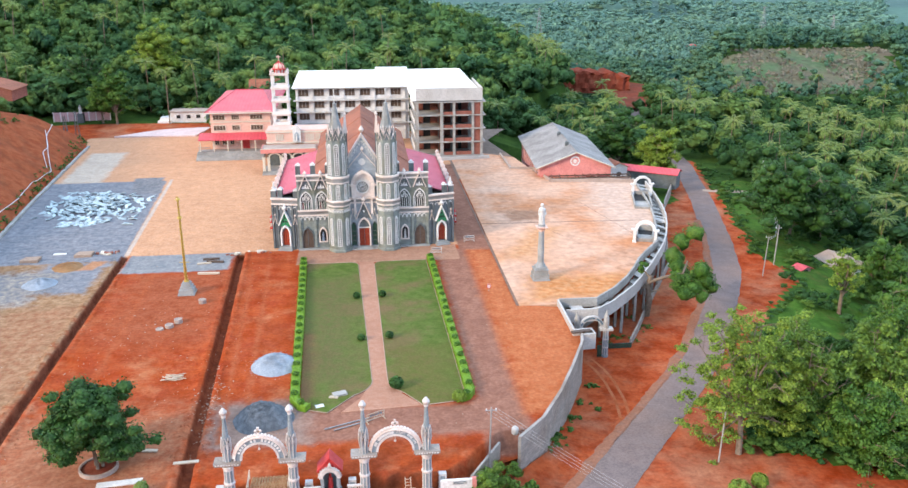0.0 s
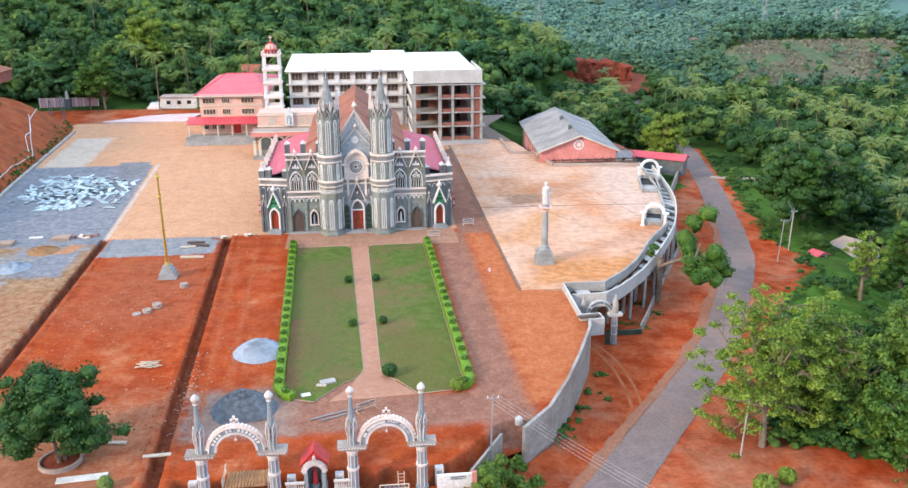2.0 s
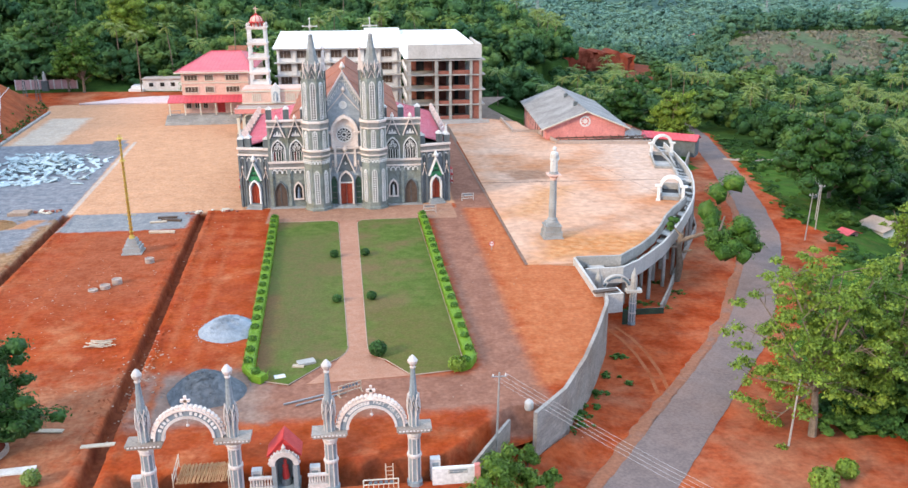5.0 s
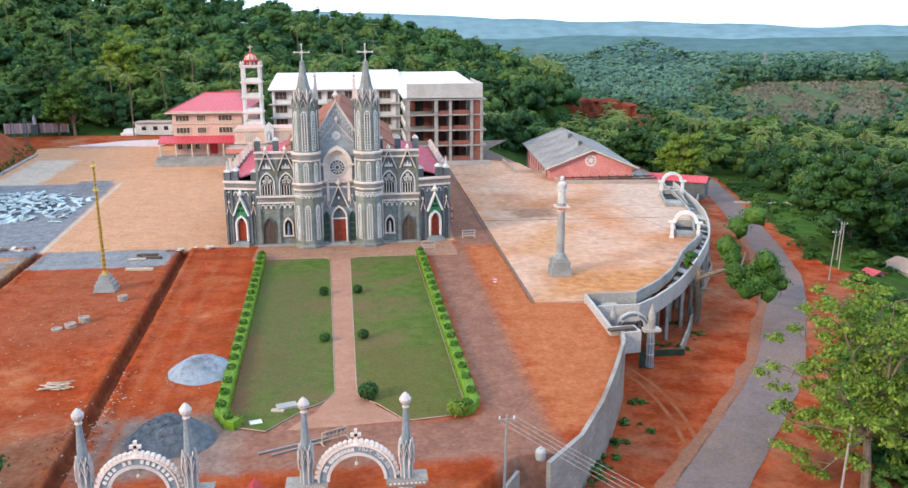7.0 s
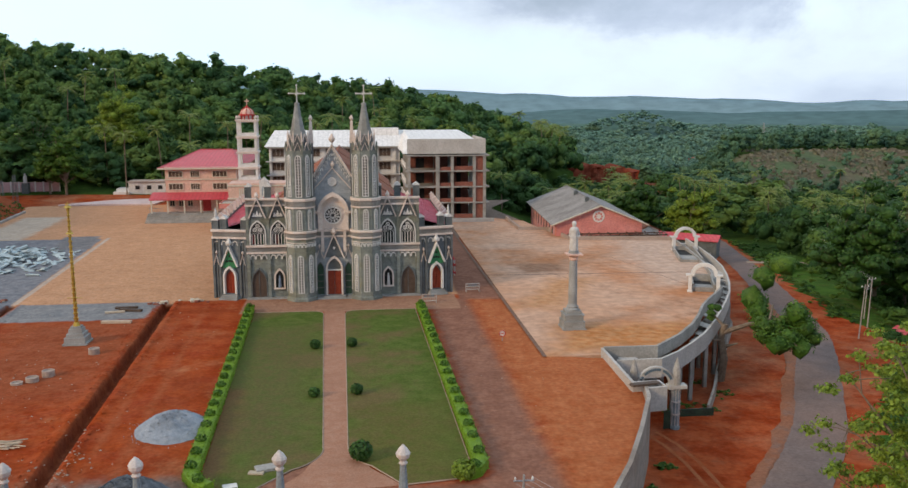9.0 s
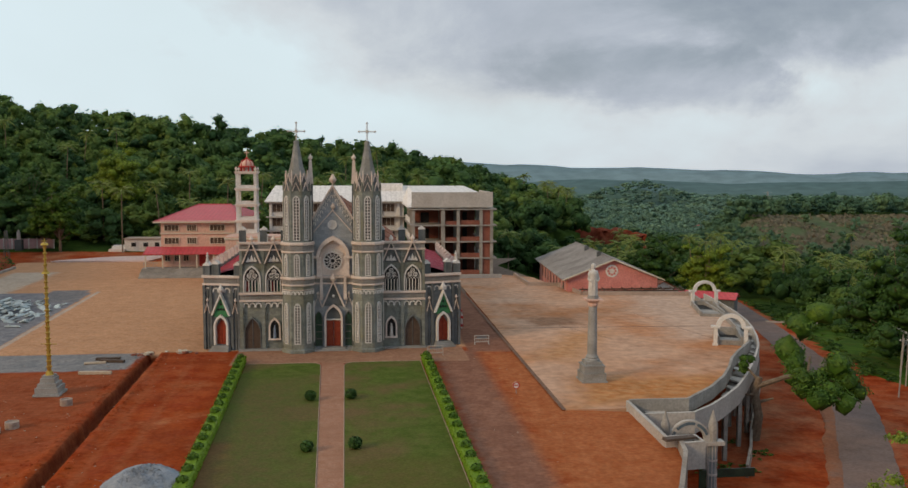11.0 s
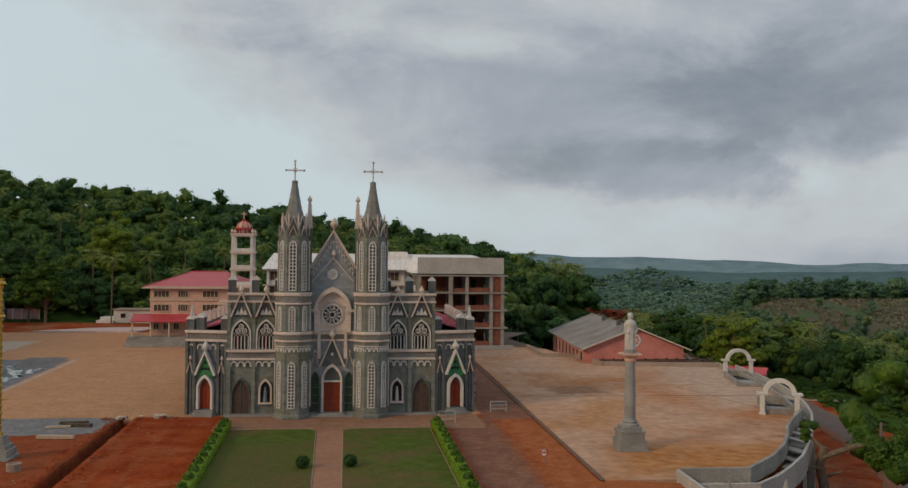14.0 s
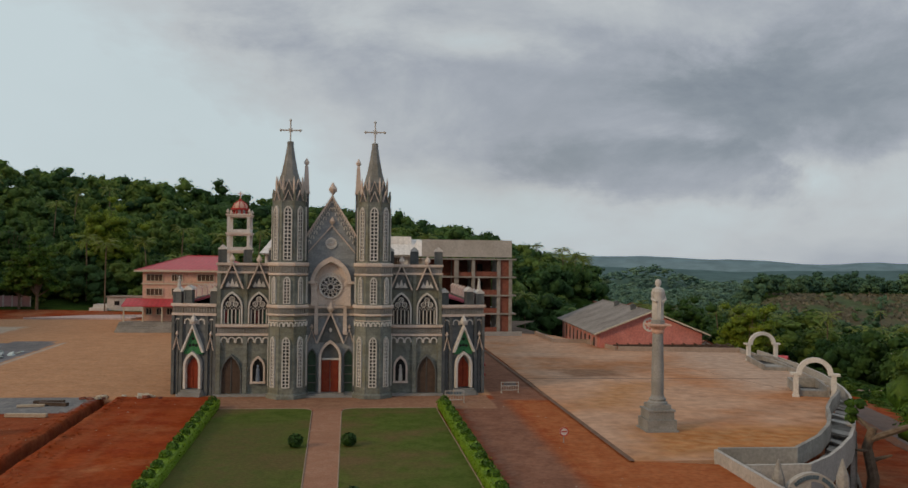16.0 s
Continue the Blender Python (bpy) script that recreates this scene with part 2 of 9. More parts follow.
RED1, RED2 = (0.35, 0.041, 0.008), (0.46, 0.078, 0.018)
TAN1, TAN2 = (0.62, 0.310, 0.168), (0.68, 0.370, 0.220)
GREY1, GREY2 = (0.17, 0.185, 0.21), (0.29, 0.305, 0.325)
BROWN1, BROWN2 = (0.285, 0.122, 0.080), (0.345, 0.160, 0.110)
M = {}
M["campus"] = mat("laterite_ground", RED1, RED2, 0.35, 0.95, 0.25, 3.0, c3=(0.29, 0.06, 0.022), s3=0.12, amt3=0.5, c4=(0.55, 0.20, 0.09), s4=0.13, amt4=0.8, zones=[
    (-40, -20, 62, 92, 0.0, (0.36, 0.115, 0.055), (0.45, 0.185, 0.10), 5.0, 4.0),
    (-38, -22, 112, 140, 0.0, (0.33, 0.070, 0.026), (0.40, 0.105, 0.046), 5.0, 6.0),
    (-80, -41.6, 60, 151, -0.0, (0.28, 0.145, 0.072), (0.43, 0.265, 0.150), 2.4, 1.4),
    (-80, -41.8, 60, 93, 0.0, (0.38, 0.115, 0.055), (0.46, 0.19, 0.10), 6.0, 4.0),
    (-52, -42.2, 98, 126, -0.03, (0.33, 0.135, 0.07), (0.44, 0.25, 0.14), 4.0, 2.0),
    (-75, -56, 112, 134, 0.0, (0.42, 0.285, 0.185), (0.53, 0.40, 0.28), 5.0, 2.5),
    (-72, -52, 96, 108, 0.1, (0.31, 0.21, 0.145), (0.43, 0.31, 0.205), 5.0, 2.0),
    (-55, -44.0, 132, 147, 0.0, GREY1, GREY2, 2.6, 1.2),
    (-68, -52.0, 128, 143, 0.15, GREY1, (0.42, 0.36, 0.29), 4.0, 2.0),
    (-41.0, -22.8, 140.4, 149.8, 0.0, (0.22, 0.235, 0.245), (0.31, 0.315, 0.315), 0.8, 0.5),
    (-80, 23.3, 149.6, 263, 0.0, TAN1, TAN2, 0.35, 0.25),
    (23.3, 60, 199, 264, 0.0, (0.20, 0.15, 0.12), (0.29, 0.22, 0.18), 0.4, 0.3),
    (-90, -42.0, 147, 206, -0.072, GREY1, GREY2, 0.6, 0.4),
    (-52.0, -45.2, 194, 209.5, -0.15, (0.16, 0.165, 0.18), (0.27, 0.27, 0.27), 1.0, 0.5),
    (-42.35, -41.6, 150, 207, -0.058, (0.55, 0.42, 0.33), (0.62, 0.50, 0.41), 0.15, 0.15),
    (-48.5, -45.8, 143, 147.5, 0.3, (0.45, 0.20, 0.10), (0.52, 0.27, 0.15), 0.9, 0.5),
    (-71.0, -61.5, 206, 240, -0.06, (0.58, 0.44, 0.33), (0.66, 0.54, 0.43), 1.2, 1.0),
    (13.2, 18.5, 81, 147, 0.0, BROWN1, BROWN2, 1.0, 0.9),
    (17.5, 23.3, 146, 215, 0.0, BROWN1, BROWN2, 0.3, 0.3),
    (-10, 17, 83, 90, 0.0, BROWN1, BROWN2, 0.9, 0.9),
    (-11.5, 17.0, 141.5, 149.6, 0.0, (0.40, 0.20, 0.13), (0.47, 0.26, 0.17), 0.15, 0.15),
    (-4.5, 3.0, 87, 95, 0.0, BROWN1, BROWN2, 0.5, 0.5),
    (-17.5, -6.5, 83, 93, 0.0, (0.27, 0.165, 0.128), (0.34, 0.225, 0.178), 1.4, 1.2),
    (22.2, 22.6, 106, 119, 0.02, (0.20, 0.05, 0.02), (0.28, 0.08, 0.03), 0.5, 0.35),
    (23.0, 24.4, 103, 114, 0.03, (0.29, 0.075, 0.03), (0.36, 0.11, 0.045), 1.0, 0.8),
    (18.4, 30, 87, 146, 0.01, (0.48, 0.125, 0.044), (0.55, 0.175, 0.072), 2.4, 1.5),
    (-16.4, -15.9, 84, 140, -0.044, (0.39, 0.080, 0.026), (0.44, 0.108, 0.042), 0.9, 0.55),
    (-14.2, -13.7, 92, 147, -0.044, (0.39, 0.080, 0.026), (0.44, 0.108, 0.042), 0.9, 0.55),
    (-33.6, -33.1, 84, 140, -0.03, (0.39, 0.080, 0.026), (0.44, 0.108, 0.042), 0.9, 0.55),
    # trench zones: moist dug subsoil, with the trench's shade darkened into the colour
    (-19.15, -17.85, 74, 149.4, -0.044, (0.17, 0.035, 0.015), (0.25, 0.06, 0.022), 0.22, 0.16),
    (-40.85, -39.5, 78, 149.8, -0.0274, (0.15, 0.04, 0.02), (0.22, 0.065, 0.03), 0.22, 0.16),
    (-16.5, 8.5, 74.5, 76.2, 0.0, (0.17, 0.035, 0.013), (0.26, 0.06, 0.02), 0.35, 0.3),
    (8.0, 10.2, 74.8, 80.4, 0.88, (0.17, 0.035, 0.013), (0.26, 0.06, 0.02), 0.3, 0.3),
], spec=0.04, mottle=(0.33, 0.17))
M["terrain_soil"] = mat("laterite_roadside", RED1, RED2, 0.3, 0.95, 0.35, 2.0, c3=(0.46, 0.185, 0.10), s3=0.10, amt3=0.85, c4=(0.27, 0.075, 0.035), s4=0.45, amt4=0.5, spec=0.04, mottle=(0.3, 0.20))
M["cut"] = mat("laterite_cut_slope", (0.30, 0.068, 0.028), (0.40, 0.115, 0.05), 0.5, 0.95, 0.5, 1.2, c3=(0.22, 0.07, 0.035), s3=0.2, amt3=0.7, spec=0.04)
M["cut_dark"] = mat("dark_red_cut", (0.18, 0.036, 0.020), (0.27, 0.062, 0.034), 0.12, 0.95, 0.5, 0.6, c3=(0.16, 0.05, 0.03), s3=0.1, amt3=0.8, c4=(0.42, 0.17, 0.10), s4=0.15, amt4=0.5, spec=0.04)
M["brush"] = mat("dry_felled_brush", (0.135, 0.125, 0.092), (0.185, 0.160, 0.120), 0.2, 0.95, 0.0, island=0.4, c3=(0.12, 0.13, 0.05), s3=0.1)
M["grass"] = mat("wild_grass", (0.035, 0.10, 0.014), (0.075, 0.165, 0.025), 0.5, 0.95, 0.4, 3.0, c3=(0.035, 0.075, 0.018), s3=0.12, c4=(0.20, 0.10, 0.045), s4=0.3, amt4=0.4, spec=0.04)
M["floor_green"] = mat("forest_floor", (0.025, 0.06, 0.014), (0.05, 0.10, 0.02), 0.2, 1.0, 0.3, 1.0, spec=0.04)
M["clearing"] = mat("cleared_hillside", (0.125, 0.125, 0.085), (0.080, 0.145, 0.070), 0.05, 1.0, 0.6, 0.5, c3=(0.18, 0.125, 0.09), s3=0.03, amt3=0.7, c4=(0.07, 0.06, 0.04), s4=0.3, amt4=0.7, spec=0.04)
# far ground and ranges: blue haze of distance mixed into the base colours
M["far1"] = mat("hazed_distant_woods", (0.075, 0.160, 0.135), (0.100, 0.190, 0.150), 0.012, 1.0, 0.3, 0.05, c3=(0.07, 0.115, 0.12), s3=0.003, spec=0.04)
M["far2"] = mat("hazed_range", (0.085, 0.168, 0.172), (0.098, 0.184, 0.188), 0.004, 1.0, 0.0, spec=0.04)
M["far3"] = mat("hazed_high_range", (0.175, 0.290, 0.325), (0.190, 0.305, 0.340), 0.002, 1.0, 0.0, spec=0.04)
M["lawn"] = mat("mown_lawn", (0.080, 0.124, 0.026), (0.118, 0.158, 0.040), 0.7, 0.95, 0.3, 9.0, c3=(0.185, 0.125, 0.062), s3=0.13, amt3=0.95, c4=(0.07, 0.13, 0.02), s4=0.25, amt4=0.5, spec=0.04, zones=[(-8.5, -1.5, 96, 134, -0.01, (0.150, 0.120, 0.052), (0.108, 0.130, 0.040), 4.5, 3.5), (3.5, 10.5, 90, 106, 0.0, (0.150, 0.122, 0.044), (0.115, 0.130, 0.034), 4.5, 3.5), (-9, -6.5, 90, 112, -0.03, (0.20, 0.105, 0.055), (0.17, 0.115, 0.05), 1.8, 1.2)])
M["path"] = mat("brick_path", (0.42, 0.20, 0.13), (0.48, 0.26, 0.18), 1.2, 0.9, 0.2, 6.0, c3=(0.36, 0.17, 0.11), s3=0.3, spec=0.04)
M["kerb"] = mat("earthy_kerb", (0.36, 0.26, 0.20), (0.44, 0.33, 0.26), 2.0, 0.9, 0.1, spec=0.04)
M["terrace"] = mat("stained_concrete_terrace", (0.65, 0.365, 0.235), (0.71, 0.440, 0.310), 0.11, 0.9, 0.04, 4.0, c3=(0.58, 0.205, 0.075), s3=0.05, amt3=0.85, c4=(0.36, 0.175, 0.10), s4=0.22, amt4=0.5, mottle=(0.35, 0.12), zones=[
    (48, 70, 152, 200, 0.1, (0.63, 0.415, 0.305), (0.68, 0.48, 0.375), 3.5, 4.0),
    (25, 42, 120, 131, 0.25, (0.56, 0.20, 0.065), (0.64, 0.32, 0.15), 3.2, 3.0),
    (24, 30, 140, 158, 0.5, (0.60, 0.27, 0.12), (0.66, 0.36, 0.20), 3.0, 3.0),
    (30, 37, 163, 170, -0.2, (0.40, 0.19, 0.11), (0.50, 0.27, 0.17), 1.6, 1.0)], spec=0.04)
M["joint"] = mat("dark_joint_and_shade", (0.20, 0.12, 0.09), (0.26, 0.16, 0.12), 1.0, 0.95, 0.1, spec=0.04)
M["concrete"] = mat("raw_concrete", (0.33, 0.32, 0.30), (0.43, 0.41, 0.38), 0.6, 0.9, 0.15, 5.0, c3=(0.22, 0.21, 0.19), s3=0.25, amt3=0.6)
M["concrete_warm"] = mat("dusty_pinkish_concrete", (0.42, 0.33, 0.28), (0.50, 0.40, 0.34), 0.6, 0.9, 0.15, 5.0, c3=(0.30, 0.22, 0.18), s3=0.3, amt3=0.6)
M["concrete_pale"] = mat("pale_concrete", (0.50, 0.48, 0.45), (0.58, 0.56, 0.53), 0.6, 0.9, 0.12, 5.0, c3=(0.38, 0.34, 0.30), s3=0.3, amt3=0.5)
M["wallstone"] = mat("weathered_block_wall", (0.38, 0.33, 0.29), (0.47, 0.42, 0.37), 0.8, 0.95, 0.25, 6.0, c3=(0.26, 0.18, 0.13), s3=0.2, amt3=0.6, blocks=(0.8, 0.4, 0.015, 0.55))
M["asphalt"] = mat("worn_asphalt", (0.185, 0.142, 0.132), (0.235, 0.178, 0.165), 0.5, 0.9, 0.12, 12.0, c3=(0.30, 0.185, 0.145), s3=0.07, amt3=0.55, c4=(0.17, 0.125, 0.115), s4=0.5, amt4=0.2, spec=0.04)
M["verge"] = mat("dusty_road_verge", (0.30, 0.130, 0.080), (0.33, 0.150, 0.095), 0.4, 0.95, 0.2, 5.0, c3=(0.36, 0.125, 0.065), s3=0.12, amt3=0.6, c4=(0.23, 0.150, 0.125), s4=0.3, amt4=0.8, spec=0.04)
M["rut"] = mat("pressed_earth_track", (0.40, 0.115, 0.048), (0.45, 0.150, 0.068), 0.8, 0.95, 0.2, 5.0, c3=(0.38, 0.085, 0.028), s3=0.3, amt3=0.9, spec=0.04)
M["roadline"] = mat("worn_white_line", (0.52, 0.47, 0.44), (0.30, 0.23, 0.21), 1.5, 0.8, 0.05)
M["stone"] = mat("grey_church_stone", (0.225, 0.255, 0.235), (0.320, 0.355, 0.325), 0.9, 0.9, 0.25, 5.0, c3=(0.25, 0.24, 0.155), s3=0.35, amt3=0.65, c4=(0.115, 0.12, 0.11), s4=0.8, amt4=0.6, blocks=(0.62, 0.31, 0.012, 0.7))
M["stone_blue"] = mat("blue_grey_render", (0.36, 0.405, 0.43), (0.43, 0.475, 0.50), 0.8, 0.85, 0.1, 5.0, c3=(0.27, 0.29, 0.29), s3=0.3, amt3=0.4, blocks=(0.9, 0.45, 0.01, 0.8))
M["stone_dark"] = mat("dark_stone_shafts", (0.115, 0.135, 0.140), (0.17, 0.19, 0.195), 1.0, 0.9, 0.2, 5.0, c3=(0.10, 0.105, 0.10), s3=0.4)
M["stone_slate"] = mat("dark_slate_blue_stone", (0.165, 0.195, 0.210), (0.235, 0.265, 0.280), 0.9, 0.9, 0.2, 5.0, c3=(0.12, 0.14, 0.145), s3=0.3, amt3=0.6, blocks=(0.62, 0.31, 0.010, 0.82))
M["spire"] = mat("slate_grey_spire", (0.235, 0.255, 0.255), (0.325, 0.34, 0.33), 1.2, 0.8, 0.15, 4.0, c3=(0.20, 0.19, 0.15), s3=0.5)
M["trim"] = mat("pale_pink_trim", (0.77, 0.64, 0.57), (0.85, 0.75, 0.68), 1.4, 0.8, 0.06, 6.0, c3=(0.48, 0.38, 0.32), s3=0.35, amt3=0.5)
M["trim_white"] = mat("white_painted_trim", (0.74, 0.73, 0.70), (0.82, 0.81, 0.78), 1.4, 0.75, 0.04, c3=(0.58, 0.56, 0.52), s3=0.4, amt3=0.5)
M["cross"] = mat("galvanised_cross", (0.60, 0.60, 0.57), (0.68, 0.68, 0.65), 3, 0.5, 0.02)
# near-black fill: the shade inside openings, put into colour on solid panels
M["dark"] = mat("opening_shade", (0.02, 0.02, 0.022), (0.035, 0.033, 0.03), 1.0, 0.9, 0.0)
M["glass"] = mat("dark_window_glass", (0.02, 0.026, 0.028), (0.035, 0.042, 0.045), 0.8, 0.12, 0.0, spec=0.6)
M["glass_green"] = mat("green_glass", (0.02, 0.06, 0.045), (0.03, 0.085, 0.06), 0.8, 0.2, 0.0, spec=0.5)
M["glass_red"] = mat("red_stained_glass", (0.12, 0.02, 0.02), (0.16, 0.03, 0.03), 0.8, 0.25, 0.0, spec=0.5)
M["green_panel"] = mat("green_tracery_panel", (0.02, 0.20, 0.085), (0.04, 0.28, 0.12), 2.0, 0.7, 0.05)
M["door_red"] = mat("varnished_red_door", (0.27, 0.036, 0.016), (0.36, 0.058, 0.024), 2.0, 0.5, 0.08, 9.0, c3=(0.25, 0.03, 0.015), s3=0.8)
M["door_brown"] = mat("dark_wooden_door", (0.085, 0.055, 0.04), (0.12, 0.08, 0.06), 2.0, 0.7, 0.1)
M["pink_roof"] = mat("pink_red_sheet_roof", (0.66, 0.115, 0.155), (0.72, 0.16, 0.20), 0.3, 0.5, 0.03, c3=(0.60, 0.13, 0.16), s3=0.15, amt3=0.5, stripes=(1, 1.1, 0.82))
M["pink_roof2"] = mat("red_sheet_roof", (0.66, 0.075, 0.095), (0.72, 0.105, 0.125), 0.3, 0.5, 0.03, c3=(0.58, 0.10, 0.10), s3=0.15, amt3=0.5, stripes=(0, 1.1, 0.85))
M["brown_roof"] = mat("weathered_brown_tiles", (0.33, 0.105, 0.06), (0.41, 0.15, 0.085), 0.7, 0.9, 0.2, 5.0, c3=(0.22, 0.085, 0.055), s3=0.16, amt3=0.7, stripes=(1, 2.2, 0.7))
M["grey_roof"] = mat("grey_corrugated_sheet", (0.27, 0.245, 0.225), (0.36, 0.33, 0.305), 0.25, 0.75, 0.08, c3=(0.19, 0.165, 0.15), s3=0.2, amt3=0.7, stripes=(1, 1.0, 0.75))
M["white_roof"] = mat("white_metal_roof", (0.85, 0.83, 0.80), (0.89, 0.87, 0.85), 0.2, 0.6, 0.02, spec=0.15, stripes=(0, 0.8, 0.93))
M["white_wall"] = mat("white_washed_wall", (0.72, 0.71, 0.69), (0.80, 0.79, 0.77), 0.5, 0.85, 0.05, c3=(0.60, 0.57, 0.53), s3=0.2, amt3=0.6)
M["peach"] = mat("peach_painted_wall", (0.74, 0.46, 0.37), (0.80, 0.53, 0.44), 0.5, 0.85, 0.05, c3=(0.66, 0.40, 0.30), s3=0.2, amt3=0.3)
M["pink_wall"] = mat("salmon_pink_wall", (0.72, 0.25, 0.22), (0.78, 0.30, 0.265), 0.5, 0.85, 0.05, c3=(0.60, 0.21, 0.185), s3=0.2, amt3=0.6)
M["pale_pink"] = mat("pale_pink_wall", (0.62, 0.36, 0.36), (0.69, 0.43, 0.43), 0.5, 0.85, 0.05, c3=(0.50, 0.30, 0.30), s3=0.2, amt3=0.5)
M["raw_brick"] = mat("bare_laterite_brick", (0.32, 0.105, 0.075), (0.40, 0.145, 0.105), 0.8, 0.95, 0.2, 6.0, c3=(0.27, 0.10, 0.07), s3=0.3, blocks=(0.4, 0.2, 0.012, 0.6))
M["brass"] = mat("polished_brass", (0.62, 0.40, 0.09), (0.70, 0.48, 0.13), 3.0, 0.35, 0.03, metal=0.8)
M["granite"] = mat("grey_granite", (0.30, 0.31, 0.305), (0.40, 0.41, 0.40), 1.2, 0.7, 0.1, 9.0, c3=(0.18, 0.18, 0.16), s3=0.6)
M["statue"] = mat("white_stone_statue", (0.62, 0.61, 0.58), (0.70, 0.69, 0.66), 2.0, 0.7, 0.08, c3=(0.45, 0.44, 0.42), s3=0.7)
M["gate_blue"] = mat("blue_grey_gate_stone", (0.205, 0.255, 0.275), (0.285, 0.335, 0.355), 1.0, 0.85, 0.1, 5.0, c3=(0.24, 0.26, 0.27), s3=0.5)
M["cream"] = mat("cream_paint", (0.68, 0.62, 0.50), (0.75, 0.69, 0.57), 1.0, 0.8, 0.05, c3=(0.55, 0.47, 0.37), s3=0.5, amt3=0.5)
M["gate_white"] = mat("dusty_white_gate_paint", (0.60, 0.545, 0.51), (0.70, 0.645, 0.61), 1.5, 0.8, 0.06, 6.0, c3=(0.42, 0.38, 0.34), s3=0.5, amt3=0.6)
M["gate_band"] = mat("slate_blue_arch_band", (0.20, 0.25, 0.28), (0.27, 0.32, 0.35), 1.0, 0.85, 0.1, 5.0, c3=(0.17, 0.20, 0.22), s3=0.5)
M["letter"] = mat("dark_blue_lettering", (0.10, 0.16, 0.20), (0.13, 0.19, 0.23), 2, 0.7, 0)
M["gravel_blue"] = mat("fine_blue_grey_gravel", (0.30, 0.35, 0.40), (0.38, 0.43, 0.48), 2.5, 0.95, 0.4, 14.0, c3=(0.26, 0.30, 0.34), s3=0.6, spec=0.04)
M["gravel_dark"] = mat("dark_crushed_stone", (0.115, 0.13, 0.145), (0.19, 0.205, 0.22), 2.0, 0.95, 0.6, 9.0, c3=(0.09, 0.10, 0.11), s3=0.8, spec=0.04)
M["slab"] = mat("pale_blue_stone_slab", (0.40, 0.50, 0.52), (0.52, 0.62, 0.64), 1.5, 0.85, 0.1, 6.0, obrand=0.25)
M["wood_pale"] = mat("pale_timber", (0.50, 0.40, 0.30), (0.58, 0.48, 0.37), 2.0, 0.85, 0.1, obrand=0.15)
M["bamboo"] = mat("bamboo_slats", (0.36, 0.17, 0.075), (0.44, 0.23, 0.10), 2.0, 0.8, 0.1, obrand=0.2)
M["bark"] = mat("grey_brown_bark", (0.17, 0.12, 0.085), (0.25, 0.19, 0.14), 3.0, 0.95, 0.4, 8.0)
M["leaf_dark"] = mat("dark_green_leaves", (0.023, 0.082, 0.015), (0.047, 0.135, 0.024), 0.7, 0.6, 0.0, island=0.4, trans=0.22)
M["leaf_mid"] = mat("green_leaves", (0.042, 0.130, 0.018), (0.085, 0.205, 0.028), 0.6, 0.6, 0.0, island=0.4, c3=(0.12, 0.21, 0.03), s3=0.3, trans=0.3)
M["leaf_light"] = mat("yellow_green_leaves", (0.18, 0.29, 0.036), (0.28, 0.39, 0.055), 0.6, 0.6, 0.0, island=0.4, c3=(0.11, 0.21, 0.03), s3=0.3, trans=0.35)
M["leaf_olive"] = mat("olive_green_leaves", (0.105, 0.20, 0.026), (0.18, 0.29, 0.04), 0.6, 0.6, 0.0, island=0.4, c3=(0.07, 0.16, 0.024), s3=0.3, trans=0.32)
M["leaf_hedge"] = mat("bright_hedge_leaves", (0.105, 0.225, 0.010), (0.150, 0.285, 0.018), 1.5, 0.6, 0.2, 12.0, island=0.3)


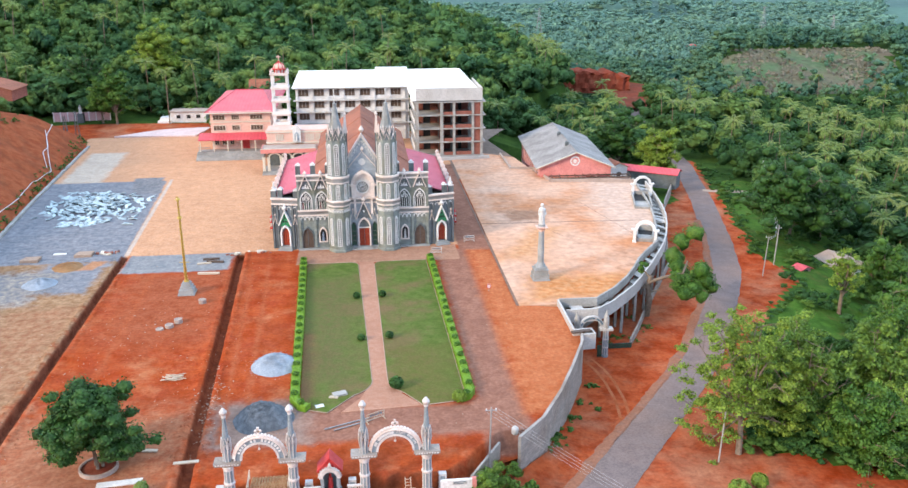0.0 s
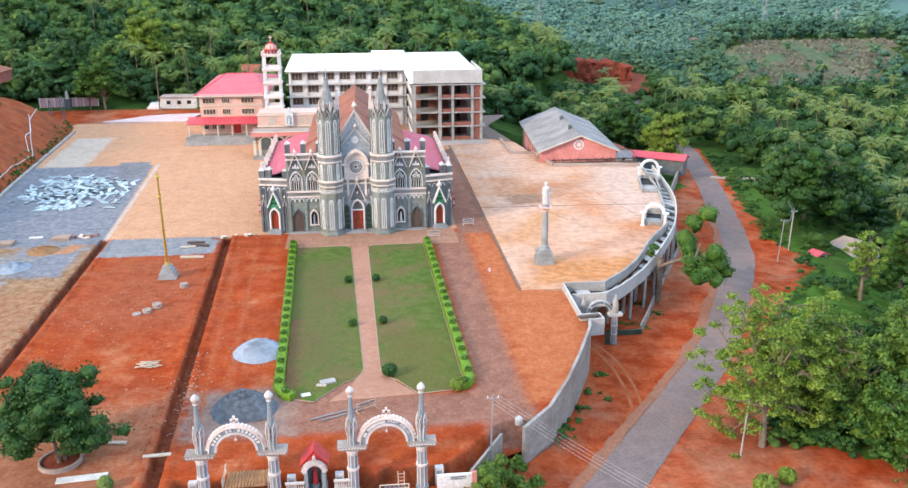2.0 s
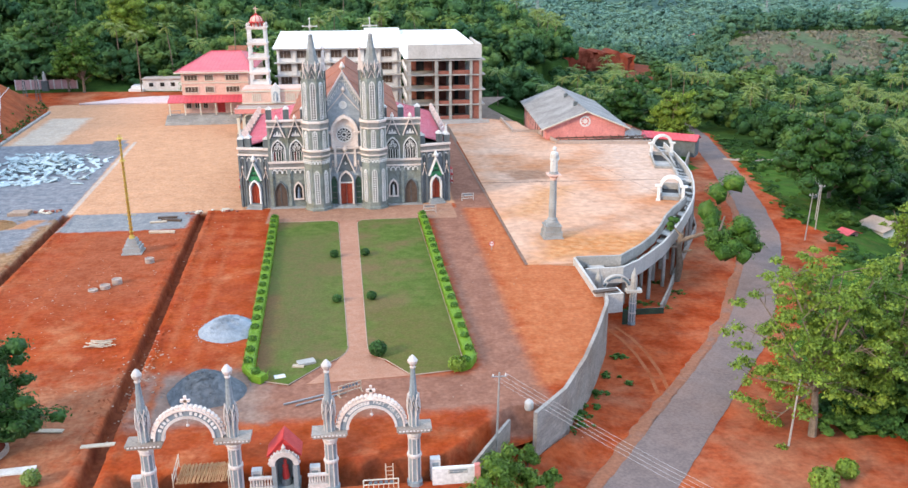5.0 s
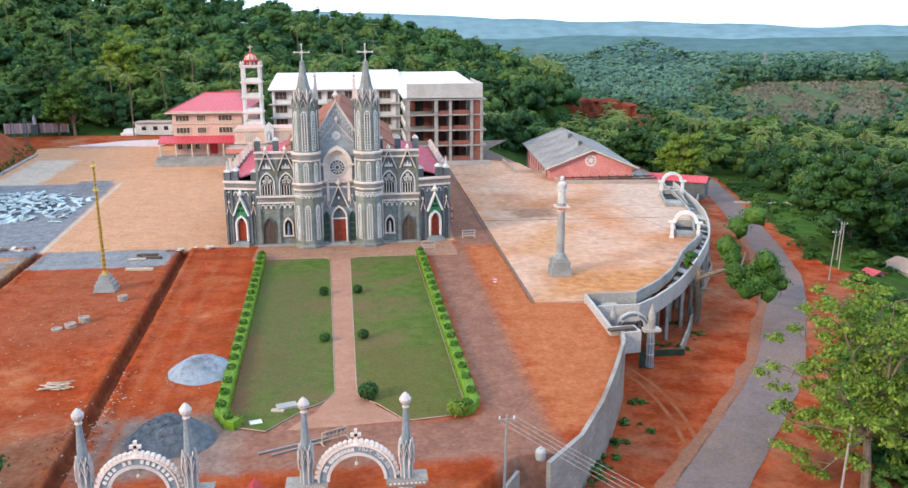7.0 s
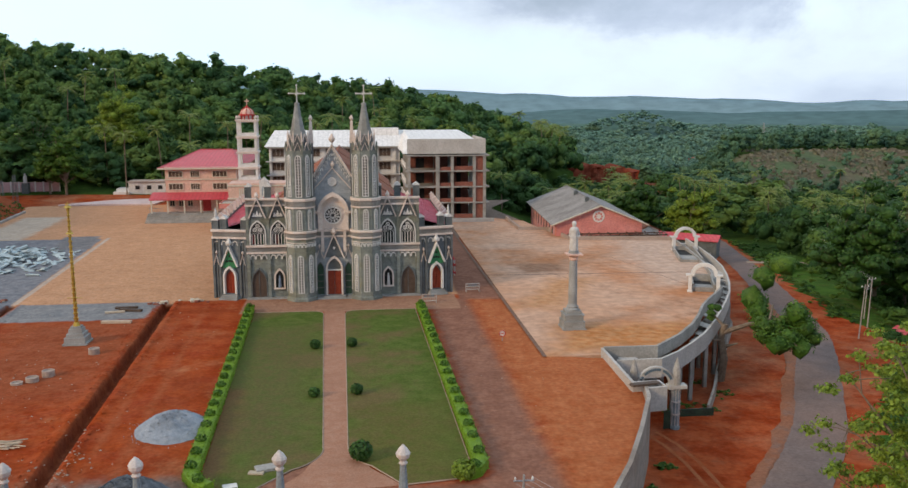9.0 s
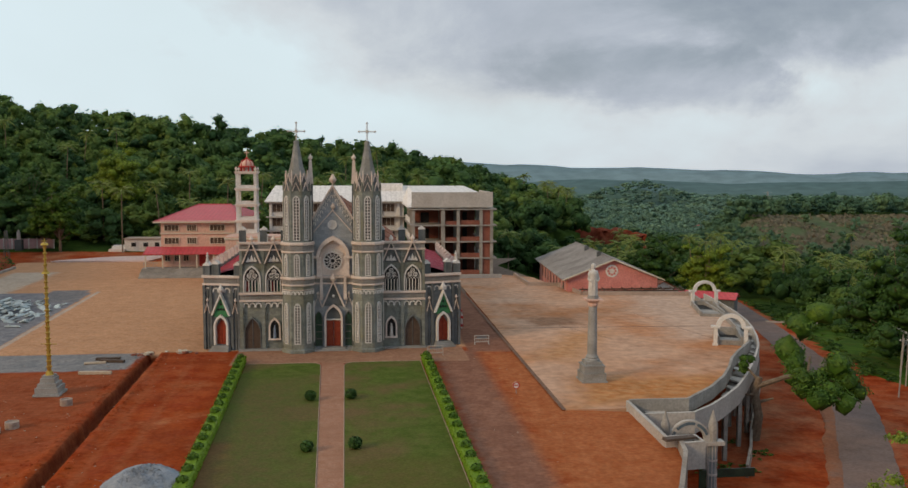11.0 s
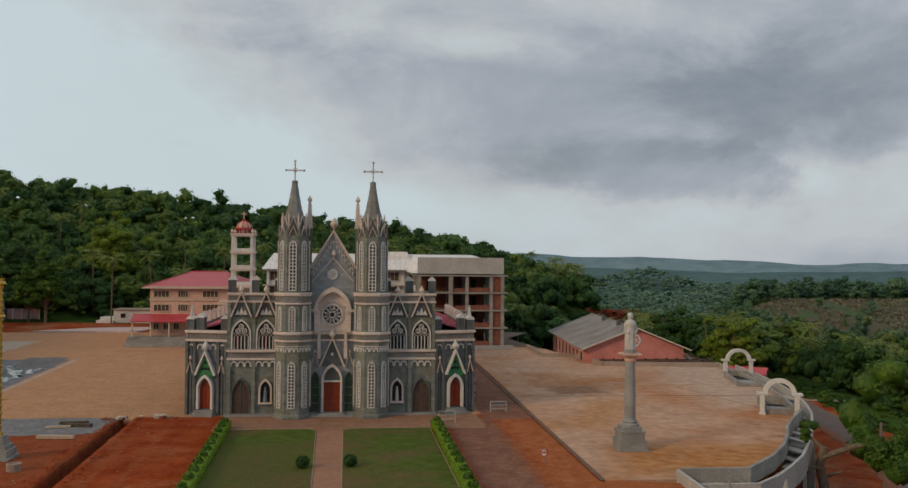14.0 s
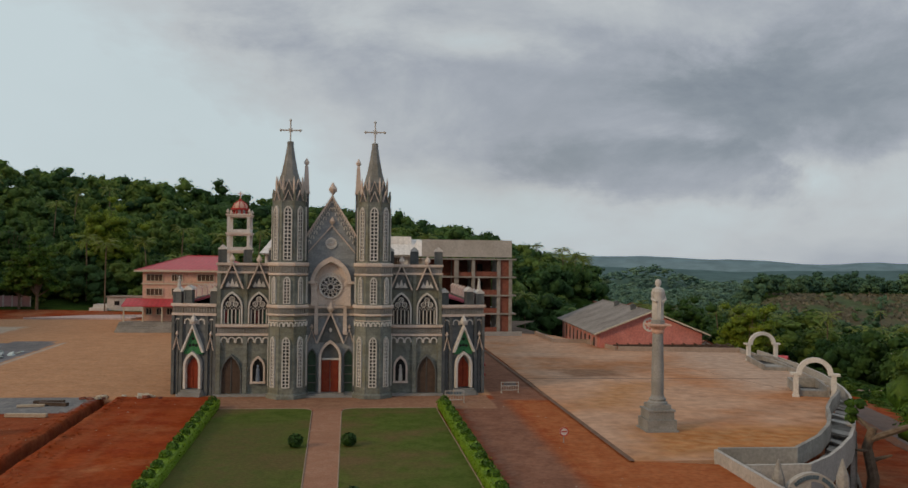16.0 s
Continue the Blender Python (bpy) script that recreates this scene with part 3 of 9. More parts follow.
def leaves(name, deep, mid, light, trans=0.25, grain=1.3):
    """Leaves of a wood: every crown keeps its own tone between three greens."""
    m = bpy.data.materials.new(name)
    m.use_nodes = True
    nt = m.node_tree
    N, L = nt.nodes.new, nt.links.new
    b = nt.nodes["Principled BSDF"]
    b.inputs["Roughness"].default_value, b.inputs["Specular IOR Level"].default_value = 0.7, 0.15
    at, geo, ramp = N("ShaderNodeAttribute"), N("ShaderNodeNewGeometry"), N("ShaderNodeValToRGB")
    at.attribute_name = "tone"
    e = ramp.color_ramp.elements
    e[0].position, e[0].color = 0.05, (*deep, 1)
    e[1].position, e[1].color = 1.0, (*light, 1)
    e.new(0.55).color = (*mid, 1)
    L(at.outputs["Fac"], ramp.inputs["Fac"])
    n1, n2, hsv = N("ShaderNodeTexNoise"), N("ShaderNodeTexNoise"), N("ShaderNodeHueSaturation")
    for q, sc, de in ((n1, grain, 5), (n2, 0.035, 3)):
        q.inputs["Scale"].default_value, q.inputs["Detail"].default_value, q.inputs["Roughness"].default_value = sc, de, 0.65
        L(geo.outputs["Position"], q.inputs["Vector"])
    sums = []
    for src, k in ((n1.outputs["Fac"], 1.5), (geo.outputs["Random Per Island"], 0.42), (n2.outputs["Fac"], 0.9)):
        q = N("ShaderNodeMath")
        q.operation = 'MULTIPLY_ADD'
        q.inputs[1].default_value, q.inputs[2].default_value = k, -0.5 * k
        L(src, q.inputs[0])
        if sums:
            L(sums[-1], q.inputs[2])
            r = N("ShaderNodeMath")
            r.operation = 'SUBTRACT'
            r.inputs[1].default_value = 0.5 * k
            L(q.outputs[0], r.inputs[0])
            sums.append(r.outputs[0])
        else:
            sums.append(q.outputs[0])
    q = N("ShaderNodeMath")
    q.inputs[1].default_value = 1.0
    L(sums[-1], q.inputs[0])
    cl = N("ShaderNodeClamp")
    cl.inputs["Min"].default_value, cl.inputs["Max"].default_value = 0.3, 1.9
    L(q.outputs[0], cl.inputs["Value"])
    L(cl.outputs[0], hsv.inputs["Value"])
    L(ramp.outputs[0], hsv.inputs["Color"])
    L(hsv.outputs[0], b.inputs["Base Color"])
    bp = N("ShaderNodeBump")
    bp.inputs["Strength"].default_value, bp.inputs["Distance"].default_value = 0.8, 0.5
    L(n1.outputs["Fac"], bp.inputs["Height"])
    L(bp.outputs[0], b.inputs["Normal"])
    tr, mx = N("ShaderNodeBsdfTranslucent"), N("ShaderNodeMixShader")
    mx.inputs[0].default_value = trans
    L(hsv.outputs[0], tr.inputs["Color"])
    L(b.outputs[0], mx.inputs[1])
    L(tr.outputs[0], mx.inputs[2])
    L(mx.outputs[0], nt.nodes["Material Output"].inputs["Surface"])
    return m


M["forest"] = leaves("forest_leaves", (0.032, 0.098, 0.040), (0.073, 0.165, 0.050), (0.140, 0.225, 0.056))
M["undergrowth"] = leaves("undergrowth_leaves", (0.028, 0.085, 0.024), (0.055, 0.135, 0.030), (0.105, 0.195, 0.036))
M["valley"] = leaves("valley_leaves", (0.020, 0.070, 0.024), (0.047, 0.117, 0.034), (0.100, 0.175, 0.043))
# next two: distance haze, pale and blue, added to the leaf colours
M["forest_hazed"] = leaves("hazed_forest_leaves", (0.050, 0.134, 0.090), (0.080, 0.180, 0.108), (0.118, 0.218, 0.108))
M["forest_far"] = leaves("hazed_far_leaves", (0.092, 0.200, 0.160), (0.120, 0.240, 0.182), (0.155, 0.275, 0.180), grain=0.5)
M["leaf_topiary"] = mat("topiary_leaves", (0.040, 0.125, 0.010), (0.070, 0.180, 0.016), 1.5, 0.6, 0.2, 12.0, island=0.3)
M["palm_leaf"] = mat("palm_fronds", (0.15, 0.25, 0.055), (0.24, 0.33, 0.08), 0.4, 0.5, 0.0, island=0.3, c3=(0.22, 0.22, 0.05), s3=0.2, trans=0.3)
M["steel"] = mat("grey_steel", (0.28, 0.29, 0.30), (0.36, 0.37, 0.38), 2.0, 0.55, 0.02, metal=0.4)
M["pole"] = mat("cement_pole", (0.33, 0.30, 0.27), (0.41, 0.38, 0.35), 2.0, 0.9, 0.08)
M["wire"] = mat("aluminium_wire", (0.34, 0.33, 0.33), (0.40, 0.39, 0.39), 2.0, 0.5, 0.0)
M["red_paint"] = mat("red_paint", (0.50, 0.035, 0.035), (0.58, 0.06, 0.05), 1.5, 0.6, 0.03)
M["blue_paint"] = mat("blue_robe_paint", (0.17, 0.23, 0.32), (0.22, 0.29, 0.38), 2.0, 0.7, 0.0)
M["pink_cloth"] = mat("pale_pink_sheeting", (0.70, 0.50, 0.47), (0.76, 0.58, 0.54), 0.3, 0.8, 0.05)


# ---------------------------------------------------------------- mesh helpers
def part(name, bm, material, parent=None, label="", smooth=False):
    me = bpy.data.meshes.new(name)
    bmesh.ops.recalc_face_normals(bm, faces=bm.faces)
    bm.to_mesh(me)
    bm.free()
    me.materials.append(M[material])
    if smooth:
        for p in me.polygons:
            p.use_smooth = True
    ob = new(name, me)
    if parent:
        ob.parent = parent
    if label:
        ob["label"] = label
    return ob


def share(name, src, parent, m=None, label=""):
    """A further piece on the mesh of src."""
    ob = new(name, src.data)
    ob.parent = parent
    if m is not None:
        ob.matrix_basis = m
    if label:
        ob["label"] = label
    return ob


def thing(name, at, label, category, group="", kind="", rz=0.0):
    e = new(name)
    e.matrix_basis = pose(*at, 0, 0, rz)
    e.empty_display_size = 0.2
    return tagged(e, label, category, group, kind)


def box(bm, x0, x1, y0, y1, z0, z1, m=None):
    vs = [bm.verts.new(v) for v in ((x0, y0, z0), (x1, y0, z0), (x1, y1, z0), (x0, y1, z0), (x0, y0, z1), (x1, y0, z1), (x1, y1, z1), (x0, y1, z1))]
    for f in ((0, 1, 2, 3), (4, 5, 6, 7), (0, 1, 5, 4), (1, 2, 6, 5), (2, 3, 7, 6), (3, 0, 4, 7)):
        bm.faces.new([vs[i] for i in f])
    if m is not None:
        for v in vs:
            v.co = m @ v.co
    return vs


def prism(bm, poly, y0, y1, m=None):
    """A polygon of (x, z) pulled from y0 to y1."""
    a = [bm.verts.new((x, y0, z)) for x, z in poly]
    b = [bm.verts.new((x, y1, z)) for x, z in poly]
    n = len(poly)
    bm.faces.new(a)
    bm.faces.new(b[::-1])
    for i in range(n):
        bm.faces.new((a[i], a[(i + 1) % n], b[(i + 1) % n], b[i]))
    if m is not None:
        for v in a + b:
            v.co = m @ v.co


def band(bm, outer, inner, y0, y1, m=None):
    """A strip between two lines of (x, z) with as many points, pulled from y0 to y1."""
    n = len(outer)
    q = [[bm.verts.new((x, y, z)) for x, z in line] for line in (outer, inner) for y in (y0, y1)]
    o0, o1, i0, i1 = q
    for k in range(n - 1):
        for a, b in ((o0, i0), (i0, i1), (i1, o1), (o1, o0)):
            bm.faces.new((a[k], a[k + 1], b[k + 1], b[k]))
    for k in (0, n - 1):
        bm.faces.new((o0[k], i0[k], i1[k], o1[k]))
    if m is not None:
        for line in q:
            for v in line:
                v.co = m @ v.co


def ring(bm, prof, n=12, cx=0.0, cy=0.0, turn=0.0, m=None, cap=True):
    """A turned body of (radius, z) rows with n sides."""
    rows = []
    for r, z in prof:
        rows.append([bm.verts.new((cx + r * math.cos(turn + 2 * math.pi * k / n), cy + r * math.sin(turn + 2 * math.pi * k / n), z)) for k in range(n)])
    for a, b in zip(rows, rows[1:]):
        for k in range(n):
            bm.faces.new((a[k], a[(k + 1) % n], b[(k + 1) % n], b[k]))
    if cap:
        bm.faces.new(rows[0][::-1])
        bm.faces.new(rows[-1])
    if m is not None:
        for row in rows:
            for v in row:
                v.co = m @ v.co


def tube(bm, pts, r, n=6, r1=None):
    """A round bar along points, tapering from r to r1."""
    pts = [Vector(p) for p in pts]
    r1 = r if r1 is None else r1
    rows = []
    for i, p in enumerate(pts):
        d = (pts[min(i + 1, len(pts) - 1)] - pts[max(i - 1, 0)]).normalized()
        u = d.cross(Vector((0, 0, 1)) if abs(d.z) < 0.9 else Vector((1, 0, 0))).normalized()
        v = d.cross(u)
        rr = r + (r1 - r) * i / (len(pts) - 1)
        rows.append([bm.verts.new(p + rr * (math.cos(2 * math.pi * k / n) * u + math.sin(2 * math.pi * k / n) * v)) for k in range(n)])
    for a, b in zip(rows, rows[1:]):
        for k in range(n):
            bm.faces.new((a[k], a[(k + 1) % n], b[(k + 1) % n], b[k]))
    bm.faces.new(rows[0])
    bm.faces.new(rows[-1][::-1])


def B():
    return bmesh.new()


def pointed(hw, z0, zs, za, n=7):
    """The line of a pointed opening: up from (-hw, z0), over the apex at za, down to (hw, z0)."""
    rise = za - zs
    r = (hw * hw + rise * rise) / (2 * hw)
    left = []
    for k in range(n + 1):
        z = zs + rise * k / n
        x = (hw - r) + math.sqrt(max(0.0, r * r - (z - zs) ** 2)) if r * r > (z - zs) ** 2 else 0.0
        left.append((-max(0.0, x), z))
    left[-1] = (0.0, za)
    line = [(-hw, z0)] + left
    return line + [(-x, z) for x, z in line[-2::-1]]


def rows_mesh(name, verts, faces, material, kind="", label="", category="", smooth=False):
    me = bpy.data.meshes.new(name)
    me.from_pydata(verts, [], faces)
    me.materials.append(M[material])
    if smooth:
        me.polygons.foreach_set("use_smooth", [True] * len(me.polygons))
    ob = new(name, me)
    return tagged(ob, label, category, "", kind)


def lerp_table(t, table):
    if t <= table[0][0]:
        return table[0][1]
    for (a, va), (b, vb) in zip(table, table[1:]):
        if t <= b:
            return va + (vb - va) * (t - a) / (b - a)
    return table[-1][1]


def sstep(a, b, v):
    t = min(1.0, max(0.0, (v - a) / (b - a)))
    return t * t * (3 - 2 * t)


# ---------------------------------------------------------------- the lie of the land
ROAD = [(-14, 27.0), (13, 61.5), (20.8, 71.5), (27.9, 80.8), (33.1, 87.6), (39.1, 95.6), (44.8, 103.2), (50.0, 111.0), (56.8, 123.5), (63.6, 136.0), (69.8, 148.8), (74.2, 161.5), (78.0, 172.6), (83.2, 190.5), (87.7, 205.0), (91.0, 217.0),
        (96.5, 238.0), (101.5, 256.0), (105, 280), (108, 310), (117, 350), (131, 400), (145, 450), (150, 480)]
ROAD_X = [(y, x) for x, y in ROAD]


def low(y):
    return lerp_table(y, [(60, -4.0), (80, -4.4), (105, -5.5), (255, -11.8), (330, -14), (460, -18), (700, -24)])


def edge_east(y):
    """The plateau's eastern edge."""
    return lerp_table(y, [(40, 6), (74, 10.1), (79.4, 13.5), (80.6, 16.4), (84.2, 19.9), (90.0, 23.2), (96.6, 26.3), (103.6, 29.3), (106.6, 29.9), (118, 29.6), (121, 33), (128, 39), (136, 43.5), (150, 49.5), (165, 54),
                          (180, 58), (196, 60.5), (200, 43), (225, 40), (245, 37), (262, 45)])


def edge_west(y):
    return lerp_table(y, [(60, -58), (140, -66.6), (163, -68.7), (190, -71.5), (249, -76.6), (262, -80.6)])


CREST = [(-400, 55), (-250, 51), (-158, 45), (-83, 37), (-15, 27), (23, 23), (67, 13.5), (95, 3), (130, -10), (200, -24)]


def land(x, y):
    e = x - edge_east(min(y, 262))
    n = noise.noise(Vector((x * 0.02, y * 0.02, 0))) * 1.5
    # hillside behind
    hill = lerp_table(x, CREST)
    f = sstep(262, 450, y)
    if y > 450:
        f = 1 - 0.5 * sstep(480, 620, y)
    # valley on the east
    right = low(y)
    road_x = lerp_table(y, [(60, 14), (80, 24), (112, 46), (133, 61), (156, 69), (200, 84), (240, 96), (256, 101), (300, 108), (420, 135), (500, 150)])
    right -= 8.0 * sstep(14, 45, x - road_x) * sstep(95, 130, y) + 6 * sstep(60, 200, x - road_x)
    right += n * sstep(20, 60, x - road_x) * 1.5
    kn = sstep(160, 200, x - 0.4 * (y - 440)) * (1 - sstep(300, 400, x - 0.5 * (y - 440))) * sstep(395, 440, y) * (1 - sstep(560, 700, y))
    right = right * (1 - kn) + (-17.5 + 15 * sstep(432, 510, y)) * kn
    if y < 92 and 0 < e < 5:
        right += 1.5 * (1 - e / 5) * sstep(96, 82, y)
    if y <= 262:
        base = -2.6
        z = base if e < -4 else base + (right - base) * sstep(-4, -0.6, e)
        w = edge_west(y) - x
        if w > -3:
            top = 12.5 * sstep(264, 236, y) * sstep(60, 110, y) + 0.3
            z = max(z, min(top, 0.74 * w)) if w > 0 else z
            if w > 0:
                z += noise.noise(Vector((x * 0.15, y * 0.15, 3))) * 0.9 * sstep(0, 4, w)
            if w > 18:
                z += 0.1 * (w - 18)
        return z
    zh = 0.0 + hill * f + n * sstep(262, 300, y)
    side = sstep(20, 75, x - 0.12 * (y - 262))
    z = zh * (1 - side) + (right + (hill - 0) * f * 0.0) * side if hill * f < 3 else max(zh * (1 - side) + right * side, zh * (1 - sstep(60, 150, x)) + right * sstep(60, 150, x))
    if y > 700:
        z = z * (1 - sstep(700, 1000, y)) + -28 * sstep(700, 1000, y)
    d = math.hypot((x - 412) * 0.85, y - 1250)
    z += 30 * math.exp(-(d / 58) ** 2)
    return z


def soil_end(x):
    return lerp_table(x, [(38, 84.5), (49, 82.0), (57, 76.8), (70, 70), (110, 58)])


def felled(x, y):
    """The cleared hillside across the valley."""
    w = 16 * noise.noise(Vector((x * 0.03, y * 0.03, 9))) + 8 * noise.noise(Vector((x * 0.1, y * 0.1, 4)))
    return 434 < y < 511 and 196 + 0.43 * (y - 440) + w < x < 284 + 0.6 * (y - 440) + w


def spaced(a, b, step):
    n = max(1, round((b - a) / step))
    return [a + (b - a) * k / n for k in range(n)]


XS = spaced(-4800, -800, 500) + spaced(-800, -260, 45) + spaced(-260, -90, 6) + spaced(-90, 140, 1.6) + spaced(140, 320, 8) + spaced(320, 900, 45) + spaced(900, 4800, 500) + [4800]
YS = spaced(-1500, -200, 260) + spaced(-200, 20, 20) + spaced(20, 66, 4) + spaced(66, 280, 1.6) + spaced(280, 700, 8) + spaced(700, 1700, 40) + spaced(1700, 4800, 400) + [4800]


def make_land():
    verts, faces, idx = [], [], []
    for y in YS:
        for x in XS:
            z = land(x, y) if y < 2500 and abs(x) < 2000 else -28
            if abs(x) > 320 or y > 700 or y < 20:
                k = max(sstep(320, 900, abs(x)), sstep(20, -200, y))
                z = z * (1 - k) + -28 * k
            verts.append((x, y, z))
    nx = len(XS)
    for j in range(len(YS) - 1):
        for i in range(nx - 1):
            faces.append((j * nx + i, j * nx + i + 1, (j + 1) * nx + i + 1, (j + 1) * nx + i))
            x, y = (XS[i] + XS[i + 1]) / 2, (YS[j] + YS[j + 1]) / 2
            w = edge_west(y) - x
            rx = lerp_table(y, ROAD_X)
            off = x - rx + (2.5 * noise.noise(Vector((x * 0.1, y * 0.1, 7))) + 1.6 * noise.noise(Vector((x * 0.45, y * 0.45, 8)))) * (1 - 0.7 * sstep(160, 190, y))
            k = 1
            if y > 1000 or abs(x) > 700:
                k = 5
            elif y < 262 and 0 < w < 24 and y > 60:
                k = 2
            elif y < 262 and lerp_table(y, [(196, -30), (206, -7)]) < off < lerp_table(y, [(66, 22), (84, 17), (92, 12), (100, 8), (112, 7), (125, 9), (140, 14), (150, 11), (160, 6.5), (185, 5.5), (210, 5), (256, 4)]) and x > 5:
                k = 0
            elif y < soil_end(x) + 1.2 * noise.noise(Vector((x * 0.4, y * 0.4, 2))) and 5 < x < 110 and y > 40:
                k = 0
            elif 262 <= y < 284 and -104 < x < -44:
                k = 0
            elif y < 262 and x < 12:
                k = 0
            elif y < 230 and off < 45:
                k = 3
            elif felled(x, y):
                k = 4
            elif y < 205 and x < 60:
                k = 0
            idx.append(k)
    me = bpy.data.meshes.new("ground")
    me.from_pydata(verts, [], faces)
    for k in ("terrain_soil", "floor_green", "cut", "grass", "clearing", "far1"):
        me.materials.append(M[k])
    me.polygons.foreach_set("material_index", idx)
    me.polygons.foreach_set("use_smooth", [True] * len(faces))
    tagged(new("ground", me), "red laterite and green ground rolling to the horizon", "ground", kind="structure")


make_land()


def far_range(name, dist, material, heights, base=-60):
    """A far range of hills, a long ridge with a front slope and a back slope."""
    verts, faces = [], []
    n = 90
    for k in range(n + 1):
        a = radians(-48 + 96 * k / n)
        s, c = math.sin(a), math.cos(a)
        h = lerp_table(-48 + 96 * k / n, heights) + dist * 0.0035 * noise.noise(Vector((k * 0.23, dist, 0))) + dist * 0.0012 * noise.noise(Vector((k * 0.9, dist, 4)))
        for d, z in ((dist - 420, base), (dist - 150, base + (h - base) * 0.7), (dist, h), (dist + 200, base)):
            verts.append((d * s, d * c, z))
    for k in range(n):
        for r in range(3):
            faces.append((4 * k + r, 4 * k + r + 1, 4 * k + r + 5, 4 * k + r + 4))
    rows_mesh(name, verts, faces, material, "structure", "wooded hills on the horizon, blue haze in their colour", "hills", smooth=True)


# both ridges carry painted haze, paler on the farther one
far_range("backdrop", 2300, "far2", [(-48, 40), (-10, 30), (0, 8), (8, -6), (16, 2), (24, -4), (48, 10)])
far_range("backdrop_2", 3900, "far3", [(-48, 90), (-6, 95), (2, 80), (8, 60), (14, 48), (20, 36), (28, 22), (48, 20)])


# ---------------------------------------------------------------- the campus ground
def trench_l(y):
    return -42.1 + (150 - y) * 0.0274


def trench_r(y):
    return -21.7 + (149 - y) * 0.044


def campus_z(x, y):
    z = 0.05 * noise.noise(Vector((x * 0.3, y * 0.3, 0))) - 0.02 if y < 149 else 0.0
    cut = 0.0
    if y < 150.0:
        for c in (trench_l(y), trench_r(y)):
            cut = max(cut, 1 - sstep(0.45, 0.72, abs(x - c) + 0.12 * noise.noise(Vector((x, y, 5)))))
            z += 0.24 * math.exp(-((abs(x - c) - 1.25) / 0.4) ** 2) * (0.6 + 0.6 * noise.noise(Vector((x * 0.8, y * 0.8, 2))))
    z -= 1.15 * cut
    if x > -17 and y < 83:
        k = sstep(-17, -15, x)
        back = 76.4 - 0.9 * sstep(1, 8, x) + max(0.0, 1.12 * (x - 8.0)) + 0.4 * noise.noise(Vector((x * 0.6, 0, 1)))
        z -= k * (1.1 * (1 - sstep(back - 0.35, back, y)) + 0.9 * sstep(74.5, 74.9, y) * (1 - sstep(back - 0.6, back - 0.25, y)))
    return z


def make_campus():
    xt = [0.0]
    ys = spaced(58, 74, 1.0) + spaced(74, 84, 0.3) + spaced(84, 90, 0.6) + spaced(90, 150, 0.9) + [150, 150.01] + spaced(151, 262, 2.5) + [262]
    us = spaced(0, 1, 1 / 230) + [1.0]
    side = (0.2, 0.38, 0.5, 0.62, 0.75, 0.9, 1.1, 1.35, 1.7)
    verts, faces = [], []
    for y in ys:
        a, b = edge_west(y) - 0.6, min(edge_east(y), 26.0 if y > 118 else 99)
        if y > 200:
            b = edge_east(y)
        xs = [a + (b - a) * u for u in us]
        for c in (trench_l(y), trench_r(y)):
            xs += [c - d for d in side] + [c + d for d in side]
        xs.sort()
        for x in xs:
            verts.append((x, y, campus_z(x, y)))
    n = len(us) + 4 * len(side)
    for j in range(len(ys) - 1):
        for i in range(n - 1):
            faces.append((j * n + i, j * n + i + 1, (j + 1) * n + i + 1, (j + 1) * n + i))
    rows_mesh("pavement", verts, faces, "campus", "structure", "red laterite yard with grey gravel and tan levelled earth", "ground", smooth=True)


make_campus()


def flat(name, poly, z, thick, material, label, category, kind="structure"):
    bm = B()
    a = [bm.verts.new((x, y, z)) for x, y in poly]
    b = [bm.verts.new((x, y, z - thick)) for x, y in poly]
    bm.faces.new(a)
    bm.faces.new(b[::-1])
    for i in range(len(poly)):
        j = (i + 1) % len(poly)
        bm.faces.new((a[i], b[i], b[j], a[j]))
    return tagged(part(name, bm, material), label, category, "", kind)


def curve_pts(cx, cy, r, a0, a1, n=8):
    return [(cx + r * math.cos(radians(a0 + (a1 - a0) * k / n)), cy + r * math.sin(radians(a0 + (a1 - a0) * k / n))) for k in range(n + 1)]


# garden: two lawns, a brick path, pale kerbs
LAWN_L = [(-9.6, 141.6)] + [(-2.6, 141.6)] + curve_pts(-2.2, 140.2, 1.4, 90, 0, 5) + [(0.75, 97.0)] + curve_pts(-3.4, 97.0, 4.2, 0, -62, 7) + [(-4.6, 89.3), (-6.9, 90.2), (-7.85, 92.8), (-8.7, 117.0)]
LAWN_R = [(11.0, 141.6), (11.9, 90.6), (6.7, 89.9)] + curve_pts(7.3, 97.0, 4.6, 232, 180, 7) + [(1.95, 139.6)] + curve_pts(3.4, 140.2, 1.4, 180, 90, 5)
for nm, poly in (("lawn", LAWN_L), ("lawn_2", LAWN_R)):
    flat(nm, poly, 0.07, 0.3, "lawn", "mown green lawn with worn brownish patches", "lawn")
    bm = B()
    for (ax, ay), (bx, by) in zip(poly[:-2] if nm == "lawn" else poly, poly[1:] + poly[:1]):
        tube(bm, [(ax, ay, 0.05), (bx, by, 0.05)], 0.06, 4)
    tagged(part("trim" if nm == "lawn" else "trim_2", bm, "kerb"), "pale kerb edging round the lawn", "kerb", kind="structure")
